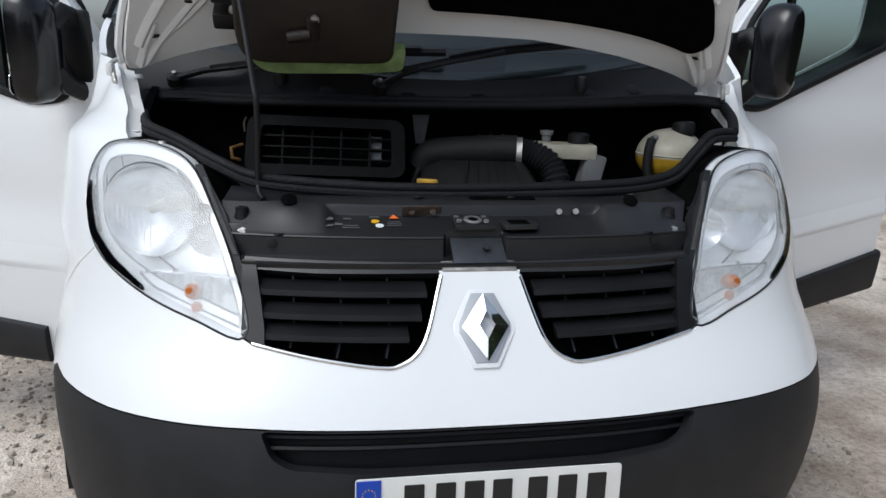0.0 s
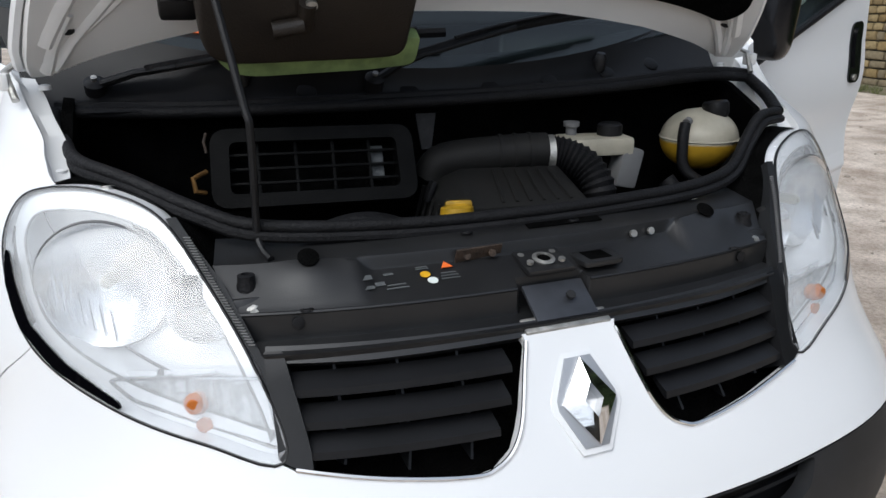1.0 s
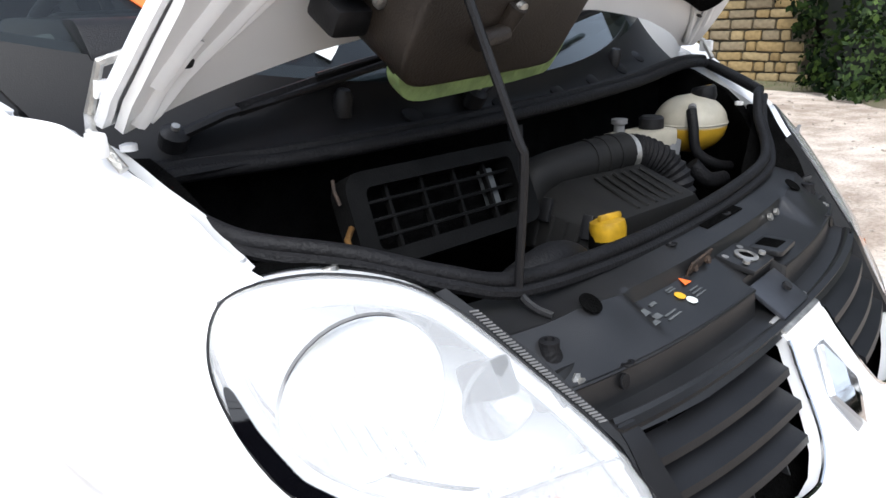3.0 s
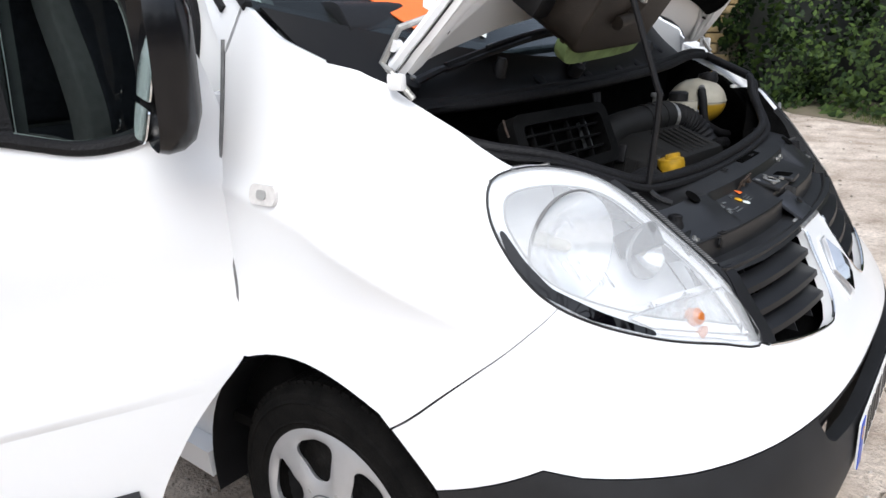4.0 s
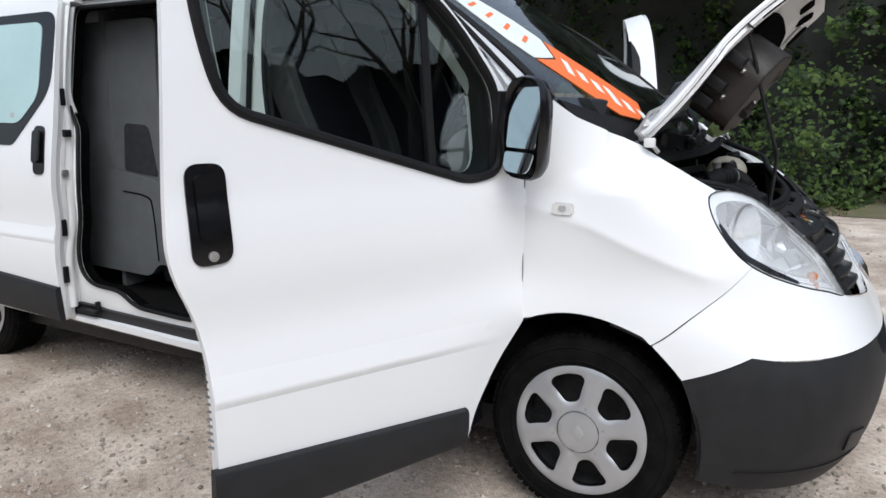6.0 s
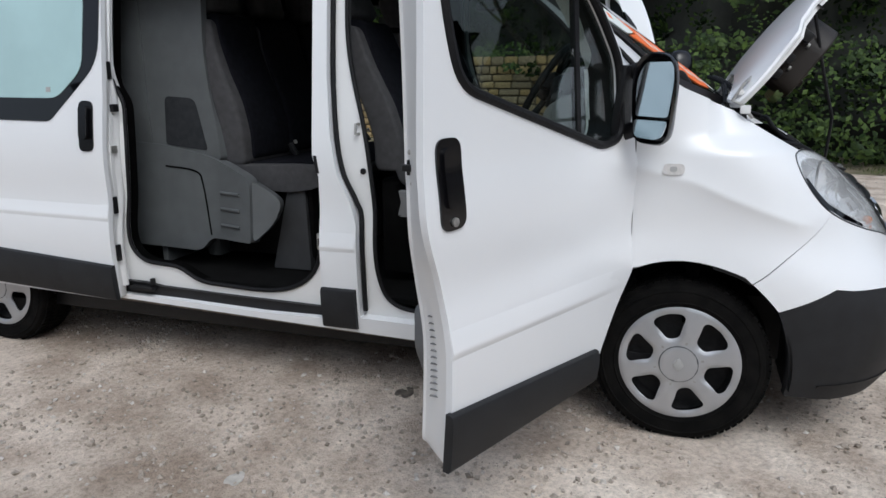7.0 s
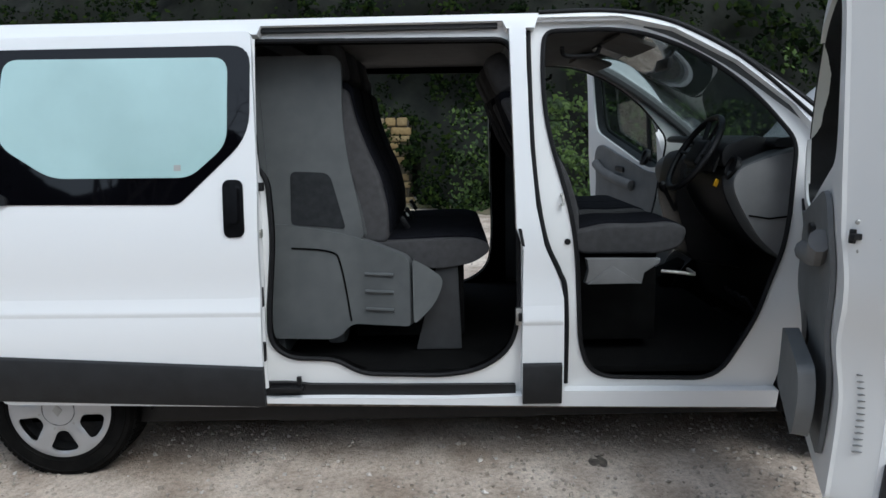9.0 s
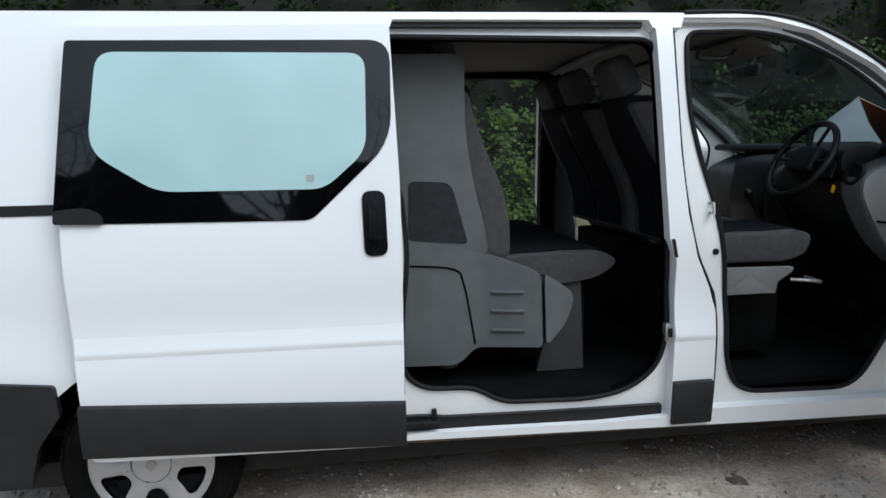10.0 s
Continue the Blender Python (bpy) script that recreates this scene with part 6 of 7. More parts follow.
part("bracket_plate", slab([(0, 0), (0.045, 0), (0.030, -0.075), (0.008, -0.075)], 0.004, Matrix.Translation((-0.075, 0.668, 1.165)) @ pose(0, 0, 0, 80, 0, 0)), DARK_STEEL, bay)
part("strut_cover", lathe([(0.075, 0), (0.07, 0.03), (0.045, 0.05), (0, 0.055)], (-0.62, 0.60, 1.0), (0, 0, 0), 28), LINING, bay)
# oil filler cap
cap = part("oil_cap", lathe([(0.031, -0.02), (0.033, 0.0), (0.031, 0.012), (0.020, 0.016), (0, 0.016)], (-0.066, 0.452, 1.004), (-8, 0, 0), 24), OCHRE, van, "yellow oil filler cap")
part("cap_grip", box((0.052, 0.011, 0.014), (-0.064, 0.450, 1.023), (-8, 0, -15), 0.006), OCHRE, cap)
part("filler_neck", lathe([(0.03, -0.10), (0.03, 0.0)], (-0.066, 0.455, 0.998), (0, 0, 0), 18), DEEP_BLACK, cap)
# brake fluid reservoir
res = part("brake_reservoir", box((0.165, 0.085, 0.04), (0.325, 0.605, 1.085), (0, 0, -10), 0.01), TANK, van, "pale plastic brake fluid reservoir")
part("reservoir_cap", lathe([(0.028, 0), (0.028, 0.022), (0.022, 0.027), (0, 0.027)], (0.362, 0.598, 1.106), (0, 0, 0), 20), BLACK, res)
part("reservoir_knob", lathe([(0.012, 0), (0.012, 0.02), (0.018, 0.022), (0.018, 0.032), (0, 0.034)], (0.285, 0.635, 1.102), (0, 0, 0), 14), LINING_LIGHT, res)
part("reservoir_foot", box((0.055, 0.05, 0.09), (0.395, 0.578, 1.035), (0, 12, 0), 0.008), LINING_LIGHT, res)
# coolant tank
def egg(r, z0, z1, c):
    return lathe([(r * math.sqrt(max(0, 1 - (z / 0.075) ** 2)), z) for z in np.linspace(z0, z1, 12)], c, (0, 0, 0), 28)


tank = part("coolant_tank", egg(0.092, -0.004, 0.0749, (0.648, 0.637, 1.073)), TANK, van, "milky plastic coolant tank with yellow coolant")
part("coolant_level", egg(0.092, -0.0749, -0.002, (0.648, 0.637, 1.073)), COOLANT, tank, "yellow coolant behind milky plastic")
part("tank_seam", lathe([(0.0915, -0.003), (0.095, 0.0), (0.0915, 0.003)], (0.648, 0.637, 1.077), (0, 0, 0), 28, caps=False), TANK, tank)
part("tank_cap", lathe([(0.024, -0.02), (0.031, -0.005), (0.031, 0.018), (0.026, 0.024), (0, 0.025)], (0.668, 0.612, 1.142), (-12, 0, 0), 20), BLACK, tank)
part("cap_mark", lathe([(0.012, 0), (0.012, 0.002), (0, 0.002)], (0.668, 0.607, 1.166), (-12, 0, 0), 12), YELLOW, tank)
part("tank_pipe", tube(flow([(0.572, 0.600, 1.118), (0.560, 0.588, 1.085), (0.560, 0.575, 1.02), (0.600, 0.545, 0.985), (0.66, 0.53, 0.97)], 5), 0.013, 10), RUBBER, tank)
part("tank_strap", tube([(0.575, 0.600, 1.120), (0.585, 0.604, 1.125)], 0.010, 10), LINING_LIGHT, tank)
part("lower_hose", tube(flow([(0.50, 0.56, 1.0), (0.53, 0.53, 0.96), (0.60, 0.52, 0.95)], 5), 0.02, 12), RUBBER, bay)
for p in ((-0.663, 0.470, 1.098), (0.41, 0.368, 1.016)):
    part("seal_bolt", lathe([(0.013, -0.01), (0.013, 0.006), (0.007, 0.008), (0, 0.008)], p, (-20, 0, 0), 10), ZINC, sl)

BAY_PARTS = {o.name for o in van.children_recursive if o.name.split(".")[0] != "bonnet_gutter"} - BODY_PARTS

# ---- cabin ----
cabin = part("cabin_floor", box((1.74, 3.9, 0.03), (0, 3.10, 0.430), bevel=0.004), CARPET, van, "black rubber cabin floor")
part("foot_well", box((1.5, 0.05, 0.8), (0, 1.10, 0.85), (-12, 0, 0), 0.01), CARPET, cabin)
part("headlining", sheet([(-0.74, 1.78), (0, 1.66), (0.74, 1.78), (0.74, 3.40), (-0.74, 3.40)], lambda x, y: (x, y, roof_at(x, y)[2] - 0.075), 0.15, 0.02, core=(0, None, 3)), HEADLINING, cabin, "grey headlining")
part("head_rail", tube([(-0.70, 2.30, 1.855), (0, 2.30, 1.885), (0.70, 2.30, 1.855)], 0.03, 10, squash=0.6), LINING, cabin)
for x in (-0.42, 0.42):
    part("sun_visor", box((0.42, 0.17, 0.02), (x, 1.80, 1.835), (20, 0, 0), 0.008), HEADLINING, cabin)
part("roof_console", box((0.25, 0.15, 0.03), (0, 1.78, 1.862), (20, 0, 0), 0.01), BLACK, cabin)
for sx in SIDES:
    part("pillar_lining", tube([Vector(screen_at(sx * 0.95, v)) + Vector((-sx * 0.02, 0.03, -0.03)) for v in np.linspace(0.02, 0.98, 12)], 0.032, 8), LINING, cabin)
    part("grab_handle", tube(flow([(sx * 0.70, 1.98, 1.80), (sx * 0.67, 2.0, 1.77), (sx * 0.67, 2.12, 1.77), (sx * 0.70, 2.14, 1.80)], 4), 0.010, 8), BLACK, cabin)
    part("arch_step", box((0.22, 0.30, 0.16), (sx * 0.72, 1.15, 0.50), (-25, 0, 0), 0.04), CARPET, cabin)

# partition behind the second row with its moulded side shell
wall = part("partition", sheet([(-0.66, 0.45), (0.66, 0.45), (0.66, 1.2), (0.62, 1.86), (-0.62, 1.86), (-0.66, 1.2)], lambda x, z: (x, 3.40 + 0.05 * (z - 0.45), z), 0.12, 0.03, core=(0, 9, 1)), LINING, van, "grey moulded partition behind the rear seats")


def shell(x, sgn):
    return lambda y, z: (sgn * (x - 0.06 - 0.28 * min(max(y - 2.8, 0), 0.25) - 0.30 * max(2.79 - y, 0) + 0.03 * min(1, max(0, (1.0 - z) / 0.4)) - 0.05 * max(0, z - 1.0)), y, z)


for sgn in SIDES:
    s0 = shell(0.785, sgn)
    up = rounded([(3.097, 1.80, 0.06), (3.101, 1.50, 0.1), (3.076, 1.304, 0.1), (3.037, 1.131, 0.1), (3.017, 0.99, 0.03), (3.66, 1.03, 0.02), (3.66, 1.80, 0.02)])
    net = rounded([(3.34, 1.297, 0.03), (3.165, 1.287, 0.04), (3.10, 1.035, 0.02), (3.345, 1.06, 0.02)])
    side = part("partition_side", sheet(up, s0, 0.04, 0.04, core=(0, None, 1)), LINING, wall, "grey moulded side shell")
    part("side_net", sheet(net, s0, 0.05, 0.006, core=(0, None, 1), lift=0.004), NET, wall, "dark grey mesh pocket")
    part("shell_return", box((0.16, 0.10, 1.30), (sgn * 0.50, 3.20, 1.12), (-2, 0, 0), 0.04), LINING, wall)
    low_shell = rounded([(3.66, 1.080, 0.02), (3.375, 1.062, 0.02), (3.10, 1.015, 0.1), (2.815, 0.915, 0.05), (2.815, 0.607, 0.02), (3.085, 0.605, 0.03), (3.155, 0.535, 0.04), (3.66, 0.55, 0.04)])
    part("lower_shell", sheet(low_shell, shell(0.80, sgn), 0.04, 0.06, core=(0, None, 1)), LINING, wall, "grey moulded lower shell with three ribs")
    nose = rounded([(2.800, 0.910, 0.02), (2.735, 0.870, 0.05), (2.660, 0.810, 0.04), (2.70, 0.70, 0.06), (2.80, 0.612, 0.03)])
    part("shell_end", sheet(nose, shell(0.795, sgn), 0.03, 0.06, core=(0, None, 1)), LINING, wall)
    line = flow([(3.345, 0.955), (3.17, 0.935), (3.125, 0.87), (3.085, 0.62)], 6)
    part("shell_groove", tube([Vector(shell(0.802, sgn)(*p)) for p in line], 0.004, 6), DEEP_BLACK, wall)
    for z in (0.835, 0.757, 0.677):
        part("shell_rib", tube([Vector(shell(0.803, sgn)(y, z)) for y in (2.885, 3.015)], 0.009, 8, squash=0.9), LINING, wall)


YZ = Matrix(((0, 0, 1, 0), (1, 0, 0, 0), (0, 1, 0, 0), (0, 0, 0, 1)))


def side_slab(outline, x0, x1, bevel=0.03, seg=3):
    """A solid with a side outline (y, z) from x0 to x1."""
    return slab(rounded(outline, 0.04, n=6), x1 - x0, Matrix.Translation((x0, 0, 0)) @ YZ, bevel, seg)


def narrowed(bm, cx, z0, z1, k):
    """Draws a backrest in towards its top."""
    for v in bm.verts:
        f = min(1, max(0, (v.co.z - z0) / (z1 - z0)))
        v.co.x = cx + (v.co.x - cx) * (1 - k * f * f)
    return bm


def seat(name, x0, x1, cush, line, base, label, places=1, left=0.065, right=0.065):
    """A seat: rounded cushion with pale bolsters and a dark middle, curved backrest, headrests, base. cush: the cushion's side outline; line: the backrest's front, upwards."""
    w, cx = x1 - x0, (x0 + x1) / 2
    s = part(name, side_slab(cush, x0, x1, 0.04), FABRIC_LIGHT, van, label)
    cy, cz = sum(p[0] for p in cush) / len(cush), sum(p[1] for p in cush) / len(cush)
    top = [(cy + (p[0] - cy) * (0.985 if p[0] < cy else 1), p[1] + 0.008 if p[1] > cz else p[1] + 0.03) for p in cush]
    for j in range(places):
        a, b = x0 + w * j / places, x0 + w * (j + 1) / places
        part("seat_middle", side_slab(top, a + (left if j == 0 else 0.01), b - (right if j == places - 1 else 0.01), 0.03), FABRIC_DARK, s, "dark fabric seat middle")
    z0, z1 = line[0][1], line[-1][1]
    back = list(line) + [(y + 0.13, z) for y, z in reversed(line)]
    part("backrest", narrowed(side_slab(back, x0, x1, 0.035), cx, z0 + 0.25, z1, 0.16 / places), FABRIC_LIGHT, s, "pale grey backrest bolsters")
    mid_line = [(y - 0.010, z + (0.02 if i == 0 else 0.03 if i == len(line) - 1 else 0)) for i, (y, z) in enumerate(line)]
    for j in range(places):
        a, b = x0 + w * j / places, x0 + w * (j + 1) / places
        part("backrest_middle", narrowed(side_slab(mid_line + [(y + 0.15, z) for y, z in reversed(mid_line)], a + (left if j == 0 else 0.012), b - (right if j == places - 1 else 0.012), 0.03), (a + b) / 2, z0 + 0.25, z1, 0.16 if places == 1 and left == right else 0.06), FABRIC_DARK, s)
        d = Vector((0, line[-1][0] - line[-2][0], line[-1][1] - line[-2][1])).normalized()
        p = Vector(((a + b) / 2, line[-1][0] + 0.06, line[-1][1]))
        for dx in (-0.05, 0.05):
            part("headrest_post", tube([p + Vector((dx, 0, 0)) - d * 0.04, p + Vector((dx, 0, 0)) + d * 0.10], 0.007, 8), ZINC, s)
        part("headrest", (lambda m: (m.transform(Matrix.Translation(p + d * 0.125) @ pose(0, 0, 0, -math.degrees(math.atan2(d.y, d.z)))), m)[1])(narrowed(box((0.27, 0.105, 0.18), bevel=0.045, seg=3), 0, -0.09, 0.09, 0.15)), FABRIC_LIGHT, s)
    lo = min(p[1] for p in cush)
    ya, yb = min(p[0] for p in cush) + 0.12, max(p[0] for p in cush) + 0.08
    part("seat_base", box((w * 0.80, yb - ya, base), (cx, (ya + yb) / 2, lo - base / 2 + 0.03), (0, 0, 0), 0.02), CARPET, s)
    return s


FRONT_CUSH = [(2.10, 1.00), (1.93, 1.035), (1.78, 1.03), (1.63, 1.038), (1.572, 1.012), (1.60, 0.93), (1.70, 0.900), (2.06, 0.905)]
FRONT_BACK = [(2.055, 0.97), (2.058, 1.11), (2.105, 1.26), (2.195, 1.425), (2.275, 1.60)]
drv = seat("driver_seat", -0.690, -0.20, FRONT_CUSH, FRONT_BACK, 0.44, "driver's seat in pale and dark grey fabric")
part("seat_skirt", slab([(2.04, 0.898), (1.715, 0.892), (1.72, 0.872), (1.785, 0.830), (1.795, 0.782), (2.045, 0.790), (2.03, 0.85)], 0.05, Matrix.Translation((-0.775, 0, 0)) @ YZ, 0.012), LINING_LIGHT, drv, "pale grey plastic seat skirt")
part("skirt_fold", slab([(2.035, 0.785), (1.93, 0.868), (1.80, 0.786)], 0.05, Matrix.Translation((-0.781, 0, 0)) @ YZ, 0.008), LINING_LIGHT, drv)
part("seat_lever", tube(flow([(-0.73, 1.70, 0.83), (-0.75, 1.62, 0.825), (-0.72, 1.55, 0.81), (-0.60, 1.54, 0.81)], 4), 0.008, 8), ZINC, drv)
part("belt_buckle", box((0.03, 0.03, 0.12), (-0.23, 1.98, 1.02), (-20, 0, 0), 0.006), BLACK, drv)
seat("passenger_seat", -0.10, 0.72, FRONT_CUSH, FRONT_BACK, 0.44, "double passenger seat in pale and dark grey fabric", 2)
REAR_CUSH = [(3.00, 0.965), (2.80, 0.970), (2.64, 0.975), (2.52, 0.972), (2.450, 0.945), (2.455, 0.91), (2.53, 0.862), (2.66, 0.840), (2.98, 0.85)]
REAR_BACK = [(2.912, 0.96), (2.914, 1.12), (2.945, 1.264), (3.005, 1.40), (3.05, 1.53), (3.075, 1.66)]
for a, b in ((-0.625, -0.205), (-0.204, 0.224), (0.225, 0.65)):
    s = seat("rear_seat", a, b, REAR_CUSH, REAR_BACK, 0.36, "rear bench seat in pale and dark grey fabric", 1, 0.065 if a < -0.5 else 0.004, 0.065 if b > 0.5 else 0.004)
    part("belt_buckle", box((0.03, 0.025, 0.07), (b - 0.05, 2.86, 1.01), (-30, 0, 10), 0.005), BLACK, s)
    part("buckle_tongue", box((0.025, 0.010, 0.02), (b - 0.05, 2.845, 1.05), (-30, 0, 10), 0.003), ZINC, s)
    part("seat_leg", slab(rounded([(2.60, 0.86, 0.02), (2.69, 0.87, 0.02), (2.80, 0.45, 0.01), (2.585, 0.45, 0.01)], n=3), 0.05, Matrix.Translation((a + 0.02, 0, 0)) @ YZ, 0.01), LINING_DARK, s)

# dashboard, wheel, controls
dash_prof = rounded([(1.00, 0.88, 0.03), (1.17, 0.86, 0.05), (1.29, 0.965, 0.08), (1.37, 1.09, 0.08), (1.415, 1.20, 0.06), (1.39, 1.275, 0.05), (1.25, 1.335, 0.06), (1.15, 1.365, 0.05), (0.98, 1.380, 0.03)], n=5)
dash = part("dashboard", slab(dash_prof, 0.98, Matrix.Translation((-0.75, 0, 0)) @ YZ, 0.03, 3), LINING, van, "grey dashboard with a dark top and steering wheel")
part("passenger_panel", slab(dash_prof, 0.46, Matrix.Translation((0.225, -0.09, -0.012)) @ YZ, 0.03, 3), LINING, dash, "grey passenger side panel")
part("knee_panel", slab(dash_prof, 0.50, Matrix.Translation((-0.64, 0.006, 0.002)) @ YZ, 0.03, 3), BLACK, dash, "black panel round the steering column")
part("dash_top", slab(rounded([(0.86, 1.335, 0.02), (1.24, 1.365, 0.05), (1.22, 1.405, 0.04), (0.90, 1.395, 0.02)], n=4), 1.46, Matrix.Translation((-0.73, 0, 0)) @ YZ, 0.012), BLACK, dash, "black dashboard top")
part("instrument_hood", slab(rounded([(1.16, 1.34, 0.03), (1.41, 1.27, 0.03), (1.42, 1.37, 0.05), (1.24, 1.425, 0.06)], n=4), 0.42, Matrix.Translation((-0.63, 0, 0)) @ YZ, 0.02), BLACK, dash)
part("instrument_face", box((0.36, 0.01, 0.12), (-0.42, 1.418, 1.31), (20, 0, 0), 0.003), INK, dash)
part("centre_console", slab(rounded([(1.05, 0.70, 0.03), (1.36, 0.76, 0.05), (1.45, 1.10, 0.05), (1.41, 1.32, 0.05), (1.1, 1.37, 0.02)], n=4), 0.34, Matrix.Translation((-0.10, 0, 0)) @ YZ, 0.02), BLACK, dash)
for x in (-0.68, 0.66):
    part("air_vent", lathe([(0.052, -0.01), (0.055, 0.012), (0.042, 0.014), (0.04, 0.0), (0, 0)], (x, 1.385, 1.275), (-70, 0, 0), 24), BLACK, dash)
part("vent_louvre", box((0.012, 0.12, 0.03), (-0.752, 1.20, 1.31), (0, 0, 0), 0.004), BLACK, dash)
for k in range(6):
    part("louvre", box((0.006, 0.006, 0.03), (-0.757, 1.155 + 0.018 * k, 1.31)), LINING, dash, smooth=False)
part("door_end", sheet(rounded([(1.10, 1.352, 0.03), (1.244, 1.328, 0.06), (1.40, 1.270, 0.06), (1.42, 1.20, 0.05), (1.372, 1.095, 0.06), (1.292, 0.972, 0.06), (1.185, 0.88, 0.03), (1.10, 0.90, 0.03)]), lambda y, z: (-0.756 - 0.02 * math.sin(max(0, min(1, (z - 0.86) / 0.5)) * math.pi), y, z), 0.03, 0.02, core=(0, None, 1)), LINING_LIGHT, dash)
part("dash_groove", tube([(-0.778, y, z) for y, z in ((1.16, 1.07), (1.26, 1.06), (1.345, 1.075))], 0.004, 6), DEEP_BLACK, dash)
SW = Matrix.Translation((-0.43, 1.470, 1.335)) @ pose(0, 0, 0, -58, 0, 0)
rimline = [SW @ Vector((0.192 * math.cos(2 * math.pi * k / 40), 0.192 * math.sin(2 * math.pi * k / 40), 0)) for k in range(40)]
sw = part("steering_wheel", tube(rimline, 0.0155, 10, True), BLACK, van, "black steering wheel")
part("wheel_boss", (lambda b: (b.transform(SW @ pose(0, -0.01, -0.02)), b)[1])(box((0.17, 0.13, 0.05), bevel=0.02, seg=3)), BLACK, sw)
for a in (0, 180, 250, 290):
    part("wheel_spoke", tube([SW @ Vector((0.06 * math.cos(radians(a)), 0.06 * math.sin(radians(a)), -0.02)), SW @ Vector((0.19 * math.cos(radians(a)), 0.19 * math.sin(radians(a)), 0))], 0.014, 8, squash=0.6), BLACK, sw)
part("steering_column", tube([SW @ Vector((0, 0, -0.03)), SW @ Vector((0, 0.02, -0.28))], 0.05, 14), BLACK, sw)
for sx in SIDES:
    part("column_stalk", tube([SW @ Vector((sx * 0.04, 0, -0.07)), SW @ Vector((sx * 0.16, 0.02, -0.06))], 0.009, 8), BLACK, sw)
part("key_tag", box((0.005, 0.022, 0.034), (-0.60, 1.425, 1.205), (25, 0, 20), 0.002), YELLOW, sw, "yellow key tag")
part("gear_stick", tube([(-0.05, 1.43, 1.02), (-0.05, 1.49, 1.13)], 0.011, 8), BLACK, dash)
part("gear_knob", lathe([(0.012, 0), (0.024, 0.02), (0.024, 0.045), (0.012, 0.06), (0, 0.062)], (-0.05, 1.485, 1.12), (-25, 0, 0), 16), BLACK, dash)
for x in (-0.52, -0.42, -0.31):
    part("pedal", box((0.06, 0.015, 0.08), (x, 1.22, 0.62), (-30, 0, 0), 0.005), BLACK, dash)

# strip inside the windscreen
strip_o = [(-0.80, 0.26), (-0.69, 0.13), (-0.635, 0.055), (-0.50, 0.06), (-0.25, 0.155), (-0.35, 0.275), (-0.50, 0.395), (-0.61, 0.295)]
strip_w = [(-0.81, 0.265), (-0.86, 0.34), (-0.88, 0.45), (-0.86, 0.61), (-0.65, 0.605), (-0.555, 0.49), (-0.508, 0.403), (-0.615, 0.303)]
part("screen_strip", on_screen(strip_o, 0.003, 0.002, 0.03), ORANGE, screen, "orange paper strip with white bars")
part("screen_strip", on_screen(strip_w, 0.003, 0.002, 0.03), PALE, screen, "pale paper strip with orange bars")
for k in range(6):
    a, v = -0.588 + 0.036 * k, 0.262 - 0.035 * k
    h = 1.0 if k in (0, 3) else 0.62
    part("strip_bar", on_screen([(a - 0.052 * h - 0.010, v - 0.040 * h + 0.009), (a + 0.052 * h - 0.010, v + 0.040 * h + 0.009), (a + 0.052 * h + 0.008, v + 0.040 * h - 0.007), (a - 0.052 * h + 0.008, v - 0.040 * h - 0.007)], 0.0042, 0.001, 0.03), PALE, screen)
for k in range(4):
    a, v = -0.685 - 0.028 * k, 0.365 + 0.052 * k
    part("strip_bar", on_screen([(a - 0.050, v - 0.022), (a + 0.050, v + 0.022), (a + 0.045, v + 0.034), (a - 0.055, v - 0.010)], 0.0042, 0.001, 0.03), ORANGE, screen)

# the far flank stands a little wider of the middle than the near one
for ob in van.children_recursive:
    if ob.type == "MESH" and ob.name not in BAY_PARTS and ob is not bonnet and ob.parent is not bonnet:
        for v in ob.data.vertices:
            x = (ob.matrix_world @ v.co).x
            if x > 0.35:
                k = min(1, (x - 0.35) / 0.40)
                v.co.x += 0.068 * k * k * (3 - 2 * k)

# ---- the surroundings: gravel yard, stone wall, ivy bank, trees ----
def gravel_material():
    m = bpy.data.materials.new("gravel")
    m.use_nodes = True
    nt = m.node_tree
    b = nt.nodes["Principled BSDF"]
    co = nt.nodes.new("ShaderNodeTexCoord")

    def tex(kind, scale, detail=4):
        n = nt.nodes.new("ShaderNodeTex" + kind)
        n.inputs["Scale"].default_value = scale
        if "Detail" in n.inputs:
            n.inputs["Detail"].default_value = detail
        nt.links.new(co.outputs["Object"], n.inputs["Vector"])
        return n

    def ramp(src, stops):
        r = nt.nodes.new("ShaderNodeValToRGB")
        while len(r.color_ramp.elements) < len(stops):
            r.color_ramp.elements.new(0.5)
        for e, (p, c) in zip(r.color_ramp.elements, stops):
            e.position, e.color = p, (*c, 1)
        nt.links.new(src, r.inputs["Fac"])
        return r

    def mix(kind, fac, a, c):
        x = nt.nodes.new("ShaderNodeMix")
        x.data_type, x.blend_type = "RGBA", kind
        x.inputs[0].default_value = fac
        nt.links.new(a, x.inputs[6])
        nt.links.new(c, x.inputs[7])
        return x.outputs[2]

    patches = ramp(tex("Noise", 0.55, 6).outputs["Fac"], [(0.30, (0.38, 0.325, 0.272)), (0.5, (0.555, 0.492, 0.428)), (0.72, (0.70, 0.645, 0.58))])
    mid = ramp(tex("Noise", 3.2, 9).outputs["Fac"], [(0.36, (0.52, 0.47, 0.43)), (0.62, (1.0, 1.0, 1.0))])
    grit = ramp(tex("Voronoi", 110.0).outputs["Color"], [(0.0, (0.45, 0.42, 0.39)), (0.45, (0.95, 0.93, 0.9)), (1.0, (1.3, 1.28, 1.26))])
